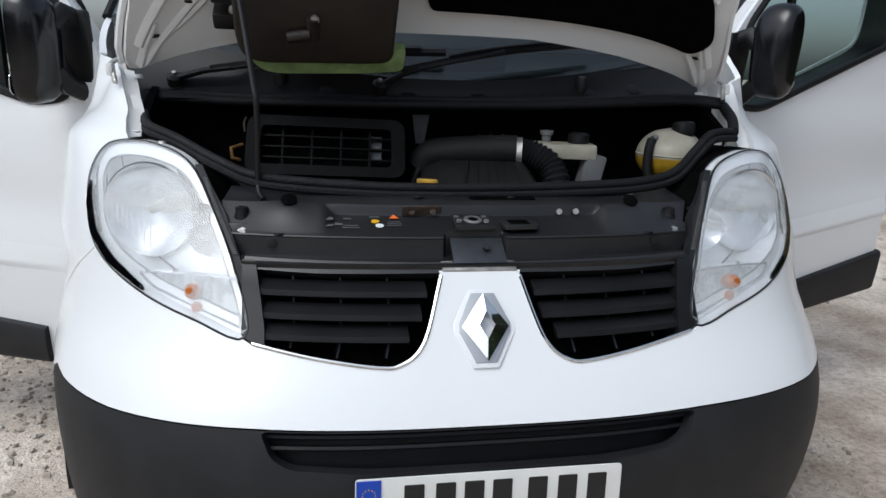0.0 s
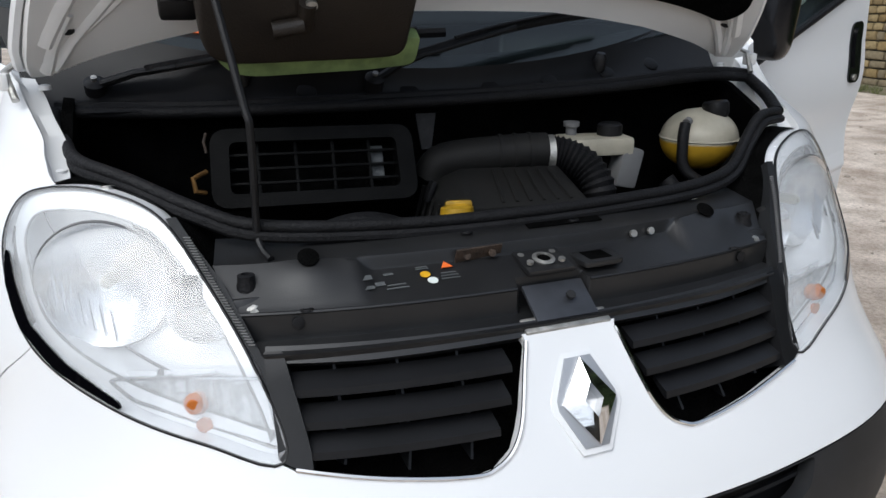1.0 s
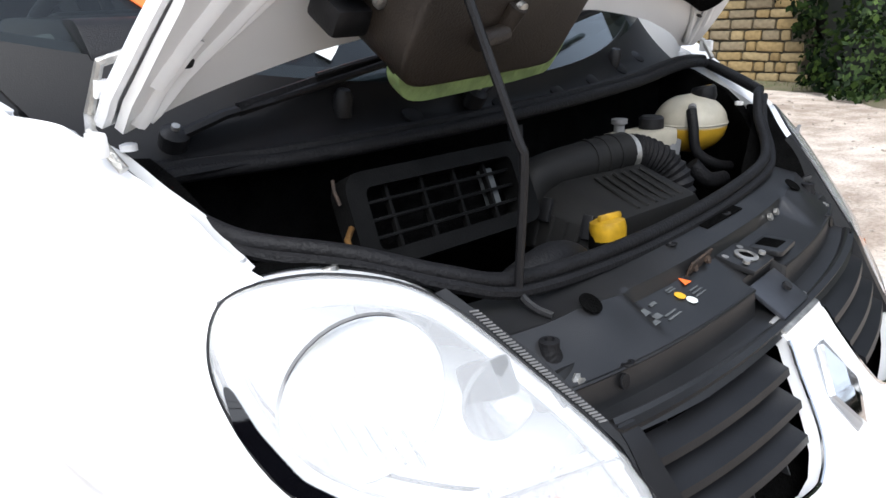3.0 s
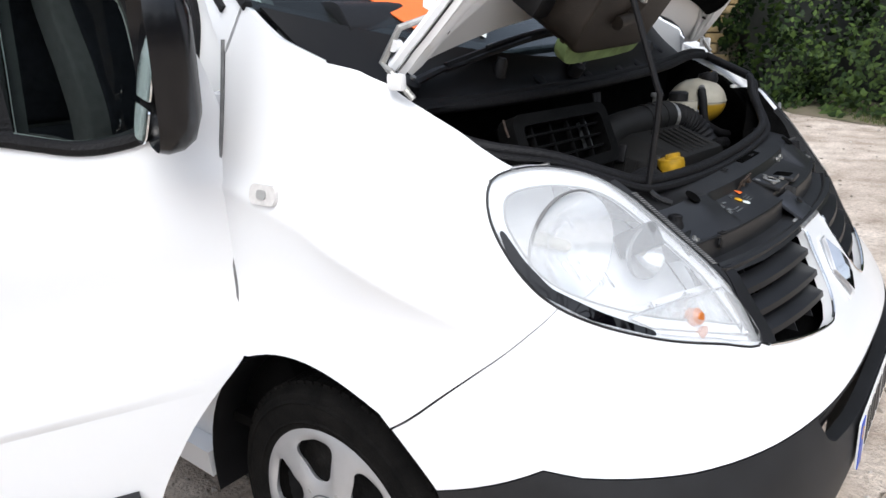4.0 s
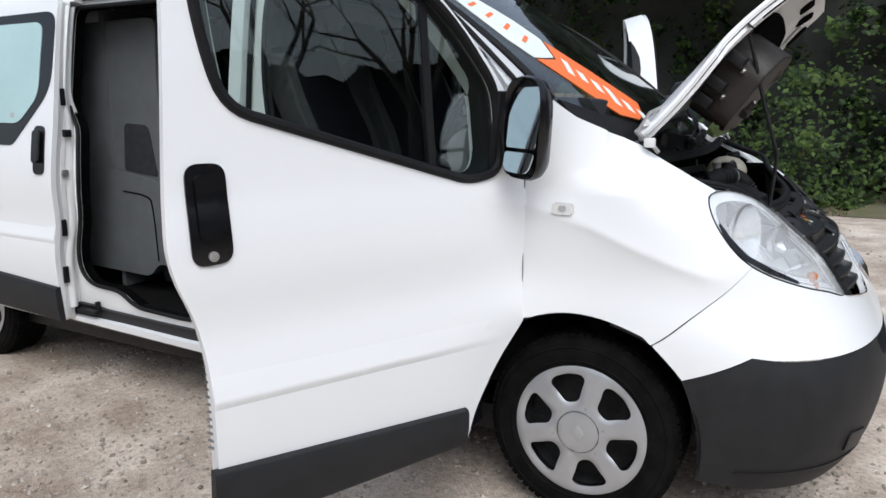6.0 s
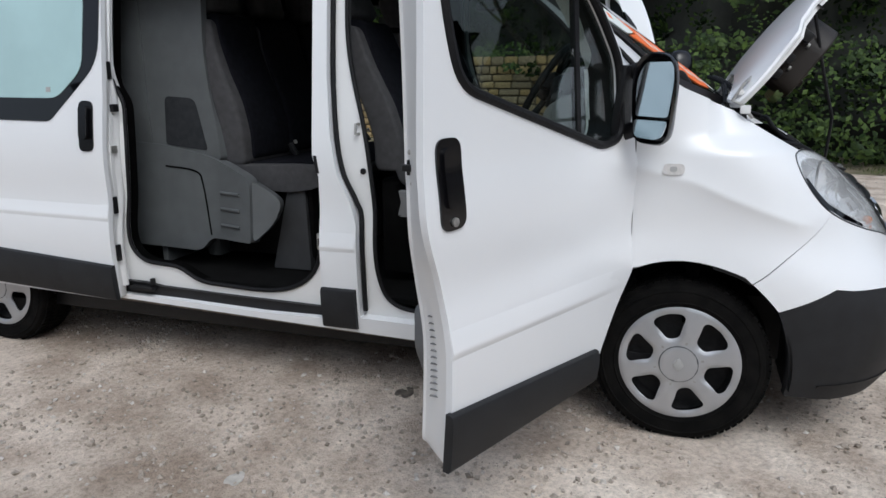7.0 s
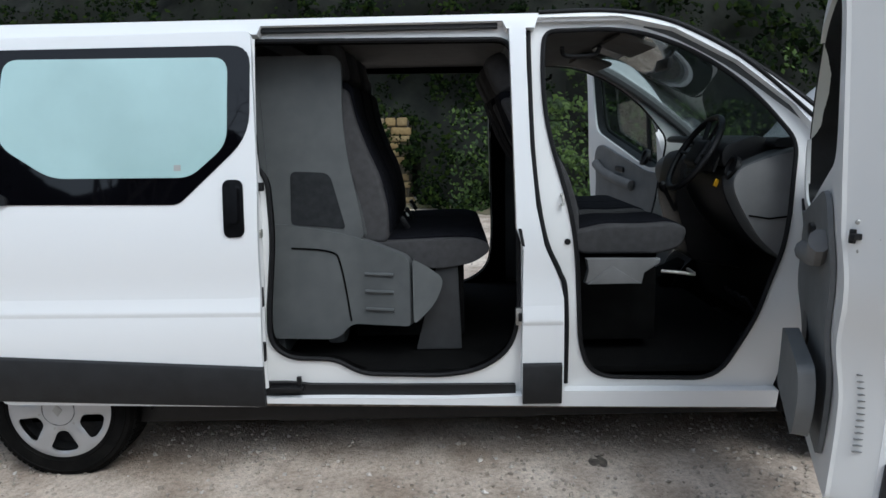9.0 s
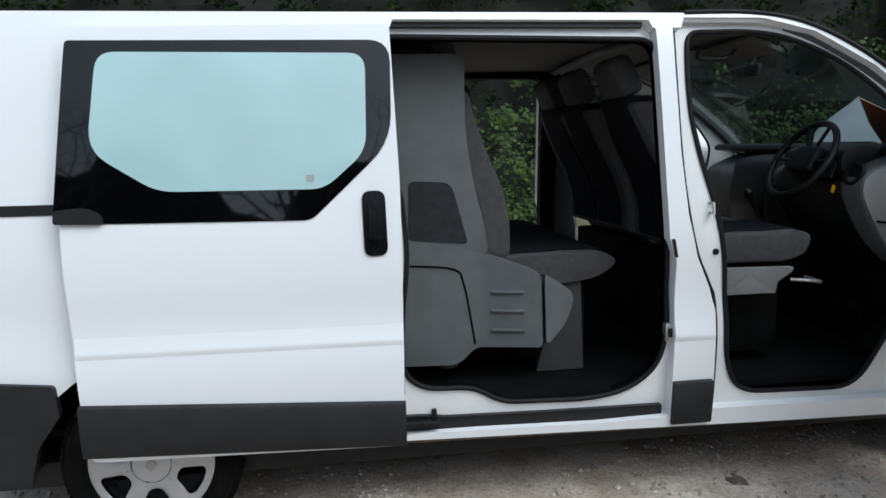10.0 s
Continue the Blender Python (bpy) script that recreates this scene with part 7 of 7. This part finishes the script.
    fine = ramp(tex("Noise", 38.0, 8).outputs["Fac"], [(0.32, (0.56, 0.54, 0.51)), (0.5, (0.96, 0.94, 0.92)), (0.70, (1.22, 1.2, 1.18))])
    col = mix("MULTIPLY", 0.75, patches.outputs["Color"], mid.outputs["Color"])
    col = mix("MULTIPLY", 0.75, col, grit.outputs["Color"])
    col = mix("MULTIPLY", 0.55, col, fine.outputs["Color"])
    nt.links.new(col, b.inputs["Base Color"])
    b.inputs["Roughness"].default_value, b.inputs["Specular IOR Level"].default_value = 0.92, 0.2
    h = nt.nodes.new("ShaderNodeMath")
    h.operation = "ADD"
    nt.links.new(tex("Noise", 110.0, 4).outputs["Fac"], h.inputs[0])
    nt.links.new(tex("Noise", 22.0, 10).outputs["Fac"], h.inputs[1])
    bp = nt.nodes.new("ShaderNodeBump")
    bp.inputs["Strength"].default_value, bp.inputs["Distance"].default_value = 0.6, 0.02
    nt.links.new(h.outputs[0], bp.inputs["Height"])
    nt.links.new(bp.outputs["Normal"], b.inputs["Normal"])
    return m


def island_material(name, colors, rough=0.85, bump=0.4, bump_scale=60.0, spec=0.3):
    """Colour that changes from piece to piece in one joined mesh."""
    m = bpy.data.materials.new(name)
    m.use_nodes = True
    nt = m.node_tree
    b = nt.nodes["Principled BSDF"]
    geo, ramp, co, n = nt.nodes.new("ShaderNodeNewGeometry"), nt.nodes.new("ShaderNodeValToRGB"), nt.nodes.new("ShaderNodeTexCoord"), nt.nodes.new("ShaderNodeTexNoise")
    while len(ramp.color_ramp.elements) < len(colors):
        ramp.color_ramp.elements.new(0.5)
    for i, (e, c) in enumerate(zip(ramp.color_ramp.elements, colors)):
        e.position, e.color = i / (len(colors) - 1), (*c, 1)
    nt.links.new(geo.outputs["Random Per Island"], ramp.inputs["Fac"])
    n.inputs["Scale"].default_value = bump_scale
    nt.links.new(co.outputs["Object"], n.inputs["Vector"])
    mixn = nt.nodes.new("ShaderNodeMix")
    mixn.data_type, mixn.blend_type = "RGBA", "MULTIPLY"
    mixn.inputs[0].default_value = 0.6
    r2 = nt.nodes.new("ShaderNodeValToRGB")
    r2.color_ramp.elements[0].position, r2.color_ramp.elements[1].position = 0.3, 0.7
    r2.color_ramp.elements[0].color = (0.5, 0.5, 0.5, 1)
    nt.links.new(n.outputs["Fac"], r2.inputs["Fac"])
    nt.links.new(ramp.outputs["Color"], mixn.inputs[6])
    nt.links.new(r2.outputs["Color"], mixn.inputs[7])
    nt.links.new(mixn.outputs[2], b.inputs["Base Color"])
    b.inputs["Roughness"].default_value, b.inputs["Specular IOR Level"].default_value = rough, spec
    if bump:
        bp = nt.nodes.new("ShaderNodeBump")
        bp.inputs["Strength"].default_value, bp.inputs["Distance"].default_value = bump, 0.02
        nt.links.new(n.outputs["Fac"], bp.inputs["Height"])
        nt.links.new(bp.outputs["Normal"], b.inputs["Normal"])
    return m


GRAVEL = gravel_material()


def ground_z(x, y):
    near = max(0.0, 1 - max(abs(x + 1) - 9, abs(y - 1) - 9, 0) / 3)
    return near * (0.014 * (noise.noise((x * 1.3, y * 1.3, 0)) + 0.5 * noise.noise((x * 4, y * 4, 3))) - 0.004)


bm = bmesh.new()
xs = np.concatenate([[-400, -150, -60, -25, -14], np.arange(-8, 5.01, 0.16), [6, 8, 10, 14, 25, 60, 150, 400]])
ys = np.concatenate([[-400, -150, -60, -25, -12], np.arange(-5, 7.01, 0.16), [8, 10, 14, 25, 60, 150, 400]])
grid = [[bm.verts.new((x, y, ground_z(x, y))) for x in xs] for y in ys]
for a, b in zip(grid, grid[1:]):
    for i in range(len(xs) - 1):
        bm.faces.new([a[i], a[i + 1], b[i + 1], b[i]])
ground = tagged(part("ground", bm, GRAVEL), "pale grey-brown compacted gravel yard", "ground", kind="structure")


def pebble(bm, c, r, rng, flat=0.6):
    q = Euler((rng.random() * 6, rng.random() * 6, rng.random() * 6)).to_matrix()
    sx, sy, sz = r * (0.7 + 0.6 * rng.random()), r * (0.7 + 0.6 * rng.random()), r * (0.6 + 0.4 * rng.random())
    dirs = [(1, 0, 0), (-1, 0, 0), (0, 1, 0), (0, -1, 0), (0, 0, 1), (0, 0, -1)]
    vs = []
    for d in dirs:
        v = q @ Vector((d[0] * sx, d[1] * sy, d[2] * sz))
        vs.append(bm.verts.new((c[0] + v.x, c[1] + v.y, c[2] + v.z * flat)))
    for a, b, d in ((0, 2, 4), (2, 1, 4), (1, 3, 4), (3, 0, 4), (2, 0, 5), (1, 2, 5), (3, 1, 5), (0, 3, 5)):
        bm.faces.new([vs[a], vs[b], vs[d]])


STONES = island_material("loose_stones", [(0.27, 0.230, 0.187), (0.40, 0.345, 0.288), (0.47, 0.412, 0.350), (0.35, 0.302, 0.252), (0.44, 0.385, 0.326), (0.52, 0.46, 0.40), (0.70, 0.66, 0.61)], 0.9, 0.3, 90)
rng = random.Random(11)
bm = bmesh.new()
k = 0
while k < 36000:
    x, y = rng.uniform(-5.2, 1.6), rng.uniform(-2.6, 6.0)
    if noise.noise((x * 1.1, y * 1.1, 9)) + 0.5 * noise.noise((x * 3.5, y * 3.5, 4)) + rng.uniform(-0.25, 0.75) < 0.1:
        continue
    r = 0.0030 + 0.0135 * rng.random() ** 2.6 + (0.010 if rng.random() < 0.010 else 0)
    pebble(bm, (x, y, ground_z(x, y) + r * 0.30), r, rng, 0.75)
    k += 1
for k in range(1500):
    x, y = rng.uniform(2.5, 10.0), rng.uniform(-4, 9)
    r = 0.008 + 0.02 * rng.random() ** 3
    pebble(bm, (x, y, ground_z(x, y) + r * 0.3), r, rng)
tagged(part("loose_gravel", bm, STONES, smooth=False), "scattered loose grey and brown gravel", "gravel", kind="stuff")
for c, r, m, lab in (((-0.856, 1.995), 0.055, material("oily_stain", (0.14, 0.12, 0.10), 0.85, vary=0.5, scale=30), "small dark oily stain on the gravel"), ((-1.70, 2.30), 0.042, material("pale_dust", (0.50, 0.47, 0.43), 0.95, vary=0.2, scale=30), "pale dusty patch on the gravel")):
    pts = [(c[0] + r * (1 + 0.25 * math.sin(3 * t + r * 40)) * math.cos(t), c[1] + 0.75 * r * math.sin(t)) for t in (2 * math.pi * i / 22 for i in range(22))]
    tagged(part("stain", sheet(pts, lambda x, y: (x, y, ground_z(x, y) + 0.004), 0.02, 0.003, core=(0, None, -5)), m), lab, "stain", kind="structure")

# dry-stone wall along the yard's far edge
WALL_STONE = [island_material("wall_stone_%s" % n, c, 0.9, 0.8, 14) for n, c in (("ochre", [(0.19, 0.13, 0.055), (0.29, 0.21, 0.095)]), ("buff", [(0.21, 0.155, 0.075), (0.32, 0.245, 0.125)]), ("grey", [(0.13, 0.105, 0.065), (0.23, 0.185, 0.115)]))]
MORTAR = material("dark_wall_joint", (0.07, 0.06, 0.04), 0.95, vary=0.5, scale=10, bump=0.6, bump_scale=30)
A, B = Vector((11.9, 12.5, 0)), Vector((10.57, 3.45, 0))
along = (B - A).normalized()
out = Vector((along.y, -along.x, 0)) if Vector((along.y, -along.x, 0)).x < 0 else Vector((-along.y, along.x, 0))
length = (B - A).length
W = Matrix((along.to_4d(), out.to_4d(), (0, 0, 1, 0), (0, 0, 0, 1))).transposed()
W.translation = A
bm = box((length, 0.4, 1.75), (length / 2, -0.22, 0.85))
bm.transform(W)
stone_wall = tagged(part("wall_east", bm, MORTAR), "ochre and buff coursed rubble stone wall", "wall", kind="structure")


def stone_mesh(w, h, d, seed):
    r = random.Random(seed)
    bm = bmesh.new()
    o = rounded([(-w / 2 + r.uniform(0, 0.012), -h / 2 + r.uniform(0, 0.01)), (w / 2 - r.uniform(0, 0.012), -h / 2 + r.uniform(0, 0.01)), (w / 2 - r.uniform(0, 0.012), h / 2 - r.uniform(0, 0.01)), (-w / 2 + r.uniform(0, 0.012), h / 2 - r.uniform(0, 0.01))], 0.03, 2)
    rim = [bm.verts.new((p[0], -0.02, p[1])) for p in o]
    mid_ = [bm.verts.new((p[0] * 0.97, d * 0.7, p[1] * 0.95)) for p in o]
    top = [bm.verts.new((p[0] * 0.80, d * r.uniform(0.9, 1.15), p[1] * 0.75)) for p in o]
    for a, b in ((rim, mid_), (mid_, top)):
        for i in range(len(a)):
            bm.faces.new([a[i], a[(i + 1) % len(a)], b[(i + 1) % len(a)], b[i]])
    bm.faces.new(top)
    bmesh.ops.recalc_face_normals(bm, faces=bm.faces[:])
    me = bpy.data.meshes.new("stone")
    bm.to_mesh(me)
    bm.free()
    me.shade_smooth()
    me.set_sharp_from_angle(angle=radians(45))
    me.materials.append(WALL_STONE[seed % 3 if seed % 7 else 0])
    return me


sizes = [(w, h) for h in (0.13, 0.155, 0.18) for w in (0.16, 0.22, 0.28, 0.36, 0.44)]
kinds = [[stone_mesh(w, h, 0.035, 10 * i + v) for v in range(3)] for i, (w, h) in enumerate(sizes)]
rng = random.Random(3)
z, count = 0.06, 0
rest = bmesh.new()
while z < 1.68:
    hi = rng.choice((0, 1, 2))
    h = (0.13, 0.155, 0.18)[hi]
    x = 1.0 + rng.uniform(0, 0.2)
    while x < length - 0.2:
        wi = rng.randrange(5)
        w = sizes[hi * 5 + wi][0]
        me = rng.choice(kinds[hi * 5 + wi])
        m = W @ Matrix.Translation((x + w / 2, 0.0, z + h / 2)) @ pose(0, 0, 0, rng.uniform(-3, 3), rng.uniform(-2, 2), rng.uniform(-3, 3))
        if 3.6 < x < length - 0.3 and count < 290:
            st = new("stone", me)
            st.parent = stone_wall
            st.matrix_world = m
            count += 1
        elif not 3.6 < x < length - 0.3:
            tmp = bmesh.new()
            tmp.from_mesh(me)
            tmp.transform(m)
            merge(rest, tmp)
        x += w + 0.014
    z += h + 0.012
tagged(part("wall_rubble", rest, WALL_STONE[1], stone_wall), kind="stuff")


# leaves: one joined mesh for each bank, folded leaf by leaf
def leaf(bm, c, n, size, rng):
    t = n.orthogonal().normalized()
    t = Matrix.Rotation(rng.random() * 6.28, 3, n) @ t
    s = n.cross(t)
    l, w = size, size * rng.uniform(0.45, 0.7)
    a = bm.verts.new(c - t * l * 0.5)
    b = bm.verts.new(c + t * l * 0.5 - n * l * 0.15)
    p = bm.verts.new(c + s * w * 0.5 - n * l * 0.12)
    q = bm.verts.new(c - s * w * 0.5 - n * l * 0.12)
    bm.faces.new([a, p, b])
    bm.faces.new([a, b, q])


# near-black and light green leaf tones carry the bank's shade and light
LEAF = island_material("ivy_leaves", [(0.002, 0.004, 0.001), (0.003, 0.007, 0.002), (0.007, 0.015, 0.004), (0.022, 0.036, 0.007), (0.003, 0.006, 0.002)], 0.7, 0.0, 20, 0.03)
LEAF_LIT = island_material("fresh_leaves", [(0.010, 0.023, 0.005), (0.024, 0.048, 0.009), (0.070, 0.115, 0.020), (0.016, 0.032, 0.007)], 0.6, 0.0, 20, 0.2)
# near-black backing: the shade between the leaves is in its colour
SHADOWED = material("hedge_shade_backing", (0.006, 0.008, 0.004), 0.95, vary=0.5, scale=3, bump=0.8, bump_scale=8)


def bank_x(y, z):
    """Where the face of the planted bank stands."""
    base = float(np.interp(y, [-16, -6, -1.5, 1.0, 2.6, 3.6, 6.0, 14.0], [9.5, 8.6, 8.3, 8.7, 9.6, 10.15, 11.3, 12.6]))
    lump = 1.05 * noise.noise((y * 0.55, z * 0.6, 1)) + 0.35 * noise.noise((y * 1.6, z * 1.7, 5))
    return base + 0.28 * z + lump


def bank_floor(y):
    """The foliage hangs over the wall, lower towards its end."""
    return float(np.interp(y, [-16, 2.9, 3.35, 3.62, 4.4, 5.5, 6.3, 14], [0.0, 0.0, 0.15, 1.05, 1.45, 1.70, 1.60, 1.65])) + 0.18 * noise.noise((y * 2.2, 0, 7))


# backing sheet behind the bank's leaves, coloured as their shaded gaps
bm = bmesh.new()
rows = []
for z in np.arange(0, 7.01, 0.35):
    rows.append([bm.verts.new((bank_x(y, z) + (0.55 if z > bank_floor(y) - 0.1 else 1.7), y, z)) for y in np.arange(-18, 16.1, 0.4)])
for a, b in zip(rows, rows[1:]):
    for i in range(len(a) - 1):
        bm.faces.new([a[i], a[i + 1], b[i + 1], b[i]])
bank = tagged(part("hedge_bank", bm, SHADOWED), "near-black backing sheet, the shade behind the ivy leaves", "hedge", kind="structure")
rng = random.Random(21)
bm, bright = bmesh.new(), bmesh.new()
for k in range(1700):
    y, z = rng.uniform(-13, 14), 6.2 * rng.random() ** 1.5
    # fewer lit leaves higher up: the canopy's shade goes into the colour
    lit_noise = noise.noise((y * 0.5, z * 0.6, 77)) + 0.5 * noise.noise((y * 1.7, z * 1.9, 53)) - 0.22 * max(0.0, z - 1.6)
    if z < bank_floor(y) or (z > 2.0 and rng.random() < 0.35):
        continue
    lit = lit_noise + rng.uniform(-0.25, 0.25) > (0.02 if y < 2.5 else 0.22)
    spread, out_ = rng.uniform(0.12, 0.42), rng.uniform(-0.35, 0.25)
    size = rng.uniform(0.055, 0.16) * (1.2 if z > 2.5 else 1.0)
    for j in range(int(rng.uniform(16, 46))):
        a, b = rng.gauss(0, spread * 0.6), rng.gauss(0, spread * 0.45)
        if z + b < bank_floor(y + a):
            continue
        n = Vector((-1, 1.2 * a + rng.uniform(-0.5, 0.5), 1.4 * b + rng.uniform(0.0, 0.9))).normalized()
        depth = out_ + 0.8 * (a * a + b * b) / max(spread, 0.1) + rng.uniform(-0.05, 0.08)
        leaf(bright if lit else bm, Vector((bank_x(y + a, z + b) + depth, y + a, z + b)), n, size * rng.uniform(0.6, 1.2), rng)
for k in range(5000):
    y, z = rng.uniform(-9, 2.6), 1.9 * rng.random() ** 1.5
    n = Vector((-1, rng.uniform(-0.8, 0.8), rng.uniform(0.1, 1.2))).normalized()
    leaf(bright, Vector((bank_x(y, z) + rng.uniform(-0.22, 0.10), y, z + 0.03)), n, rng.uniform(0.05, 0.13), rng)
tagged(part("bramble", bright, LEAF_LIT, smooth=False), "fresh green bramble and nettle leaves on the bank", "bramble", kind="stuff")
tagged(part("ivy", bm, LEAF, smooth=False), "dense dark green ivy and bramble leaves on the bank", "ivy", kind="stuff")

# grass and moss along the foot of wall and bank
GRASS = island_material("verge_grass", [(0.04, 0.07, 0.015), (0.09, 0.12, 0.03), (0.14, 0.13, 0.05), (0.06, 0.09, 0.02)], 0.8, 0.0, 20, 0.3)
VERGE = material("mossy_verge", (0.10, 0.10, 0.045), 0.95, scale=2.5, bump=0.8, bump_scale=40, second=(0.16, 0.13, 0.09))
foot = lambda y: float(np.interp(y, [-16, -6, -1.5, 1.0, 2.0, 2.8, 12.5], [8.9, 8.0, 7.7, 8.1, 8.8, 9.9, 11.3]))
bm = bmesh.new()
rows = [[bm.verts.new((foot(y) + d + 0.15 * noise.noise((y * 1.3, d, 2)), y, 0.004 + h)) for d, h in ((0.0, 0.0), (0.25, 0.03), (0.7, 0.08), (1.4, 0.25), (3.0, 0.5))] for y in np.arange(-16, 13.1, 0.3)]
for a, b in zip(rows, rows[1:]):
    for i in range(4):
        bm.faces.new([a[i], a[i + 1], b[i + 1], b[i]])
bmesh.ops.recalc_face_normals(bm, faces=bm.faces[:])
tagged(part("verge", bm, VERGE), "mossy earth verge at the foot of the bank", "verge", kind="structure")
bm = bmesh.new()
rng = random.Random(8)
for k in range(9000):
    y = rng.uniform(-9, 12)
    d = abs(rng.gauss(0.15, 0.35))
    x = foot(y) + d + 0.15 * noise.noise((y * 1.3, d, 2))
    if noise.noise((x * 1.5, y * 1.5, 12)) < -0.05:
        continue
    h = rng.uniform(0.03, 0.13)
    t = rng.random() * 6.28
    w = Vector((math.cos(t), math.sin(t), 0)) * 0.008
    c = Vector((x, y, 0.0))
    tip_ = c + Vector((rng.uniform(-0.05, 0.05), rng.uniform(-0.05, 0.05), h))
    bm.faces.new([bm.verts.new(c - w), bm.verts.new(c + w), bm.verts.new(tip_)])
tagged(part("verge_grass", bm, GRASS, smooth=False), "short tufts of grass along the verge", "grass", kind="stuff")


# dark evergreen hedges along the yard's other two edges, mirrored in glass and paint
def hedge(name, a, b, height, seed):
    a, b = Vector(a), Vector(b)
    d = (b - a).normalized()
    side = Vector((-d.y, d.x, 0))
    n = int((b - a).length / 0.5)
    face = lambda s, z: a + d * s + side * (1.1 * noise.noise((s * 0.5, z * 0.6, seed)) + 0.4 * noise.noise((s * 1.6, z * 1.8, seed + 3)) - 0.15 * z) + Vector((0, 0, z))
    top = lambda s: height * (0.85 + 0.35 * noise.noise((s * 0.35, seed, 0)) + 0.12 * noise.noise((s * 1.5, seed, 2)))
    # near-black body under the leaves, its colour standing for shade
    bm = bmesh.new()
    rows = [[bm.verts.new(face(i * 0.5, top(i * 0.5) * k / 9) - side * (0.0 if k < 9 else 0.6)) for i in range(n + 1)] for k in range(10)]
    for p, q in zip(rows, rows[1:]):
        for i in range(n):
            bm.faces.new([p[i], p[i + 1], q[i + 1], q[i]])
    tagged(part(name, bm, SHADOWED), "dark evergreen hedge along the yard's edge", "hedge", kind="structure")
    r = random.Random(seed)
    lv = bmesh.new()
    for k in range(7000):
        s = r.uniform(0, (b - a).length)
        z = top(s) * r.random()
        nn = (side + Vector((r.uniform(-0.7, 0.7), r.uniform(-0.7, 0.7), r.uniform(-0.1, 0.9)))).normalized()
        leaf(lv, face(s, z) + side * r.uniform(0, 0.15), nn, r.uniform(0.12, 0.26), r)
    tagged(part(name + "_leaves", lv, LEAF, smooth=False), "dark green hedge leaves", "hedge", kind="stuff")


hedge("hedge_west", (-15.5, -16, 0), (-15.5, 18, 0), 6.0, 61)
hedge("hedge_south", (9, -17, 0), (-15, -17, 0), 4.2, 67)


# trees: leafless ones in front of and beside the van, mirrored in its glass
BARK = material("grey_bark", (0.10, 0.085, 0.065), 0.9, vary=0.4, scale=9, bump=0.7, bump_scale=40)


def tree(at, height, seed):
    rng = random.Random(seed)
    bm = bmesh.new()
    root = Vector(at)
    tr_ = thing("tree", "tall leafless tree with grey bark beside the yard", "tree", at, group="bare trees round the yard")

    def grow(p, d, l, r, depth, bm):
        n = 3
        line, radii = [p], [r]
        for i in range(n):
            d = (d + Vector((rng.uniform(-0.18, 0.18), rng.uniform(-0.18, 0.18), rng.uniform(-0.02, 0.16)))).normalized()
            p = p + d * (l / n)
            line.append(p)
            radii.append(r * (1 - 0.42 * (i + 1) / n))
        tube(line, radii, 7 if depth < 2 else 4 if depth < 4 else 3, bm=bm)
        if depth < 5:
            for j in range(3 if depth < 4 else 2):
                a = rng.random() * 6.28
                side = d.orthogonal().normalized()
                side = Matrix.Rotation(a, 3, d) @ side
                nd = (d * rng.uniform(0.5, 0.9) + side * rng.uniform(0.5, 0.9)).normalized()
                grow(line[-1] if j else line[-2], nd, l * rng.uniform(0.6, 0.78), radii[-1] * rng.uniform(0.6, 0.8), depth + 1, bm)

    trunk = bmesh.new()
    tube([Vector((0, 0, -0.1)), Vector((0.05, 0, height * 0.12)), Vector((0.02, 0.08, height * 0.26))], [0.20, 0.15, 0.13], 10, bm=trunk)
    part("trunk", trunk, BARK, tr_)
    for j in range(4):
        a = j * 1.57 + rng.random()
        grow(Vector((0.02, 0.08, height * (0.20 + 0.02 * j))), Vector((0.5 * math.cos(a), 0.5 * math.sin(a), 1)).normalized(), height * 0.24, 0.085, 1, bm)
    part("crown", bm, BARK, tr_)
    return tr_


for i, (x, y, h) in enumerate(((-9.5, -7.5, 9.0), (-12.5, -2.0, 10.0), (-11.5, 4.0, 9.0), (-4.0, -10.5, 9.5), (2.5, -11.5, 8.5), (-13.0, 9.5, 9.0), (6.5, -9.5, 8.0), (0.0, -14.5, 11.0), (-7.5, -13.5, 10.5))):
    tree((x, y, 0), h, 40 + i)
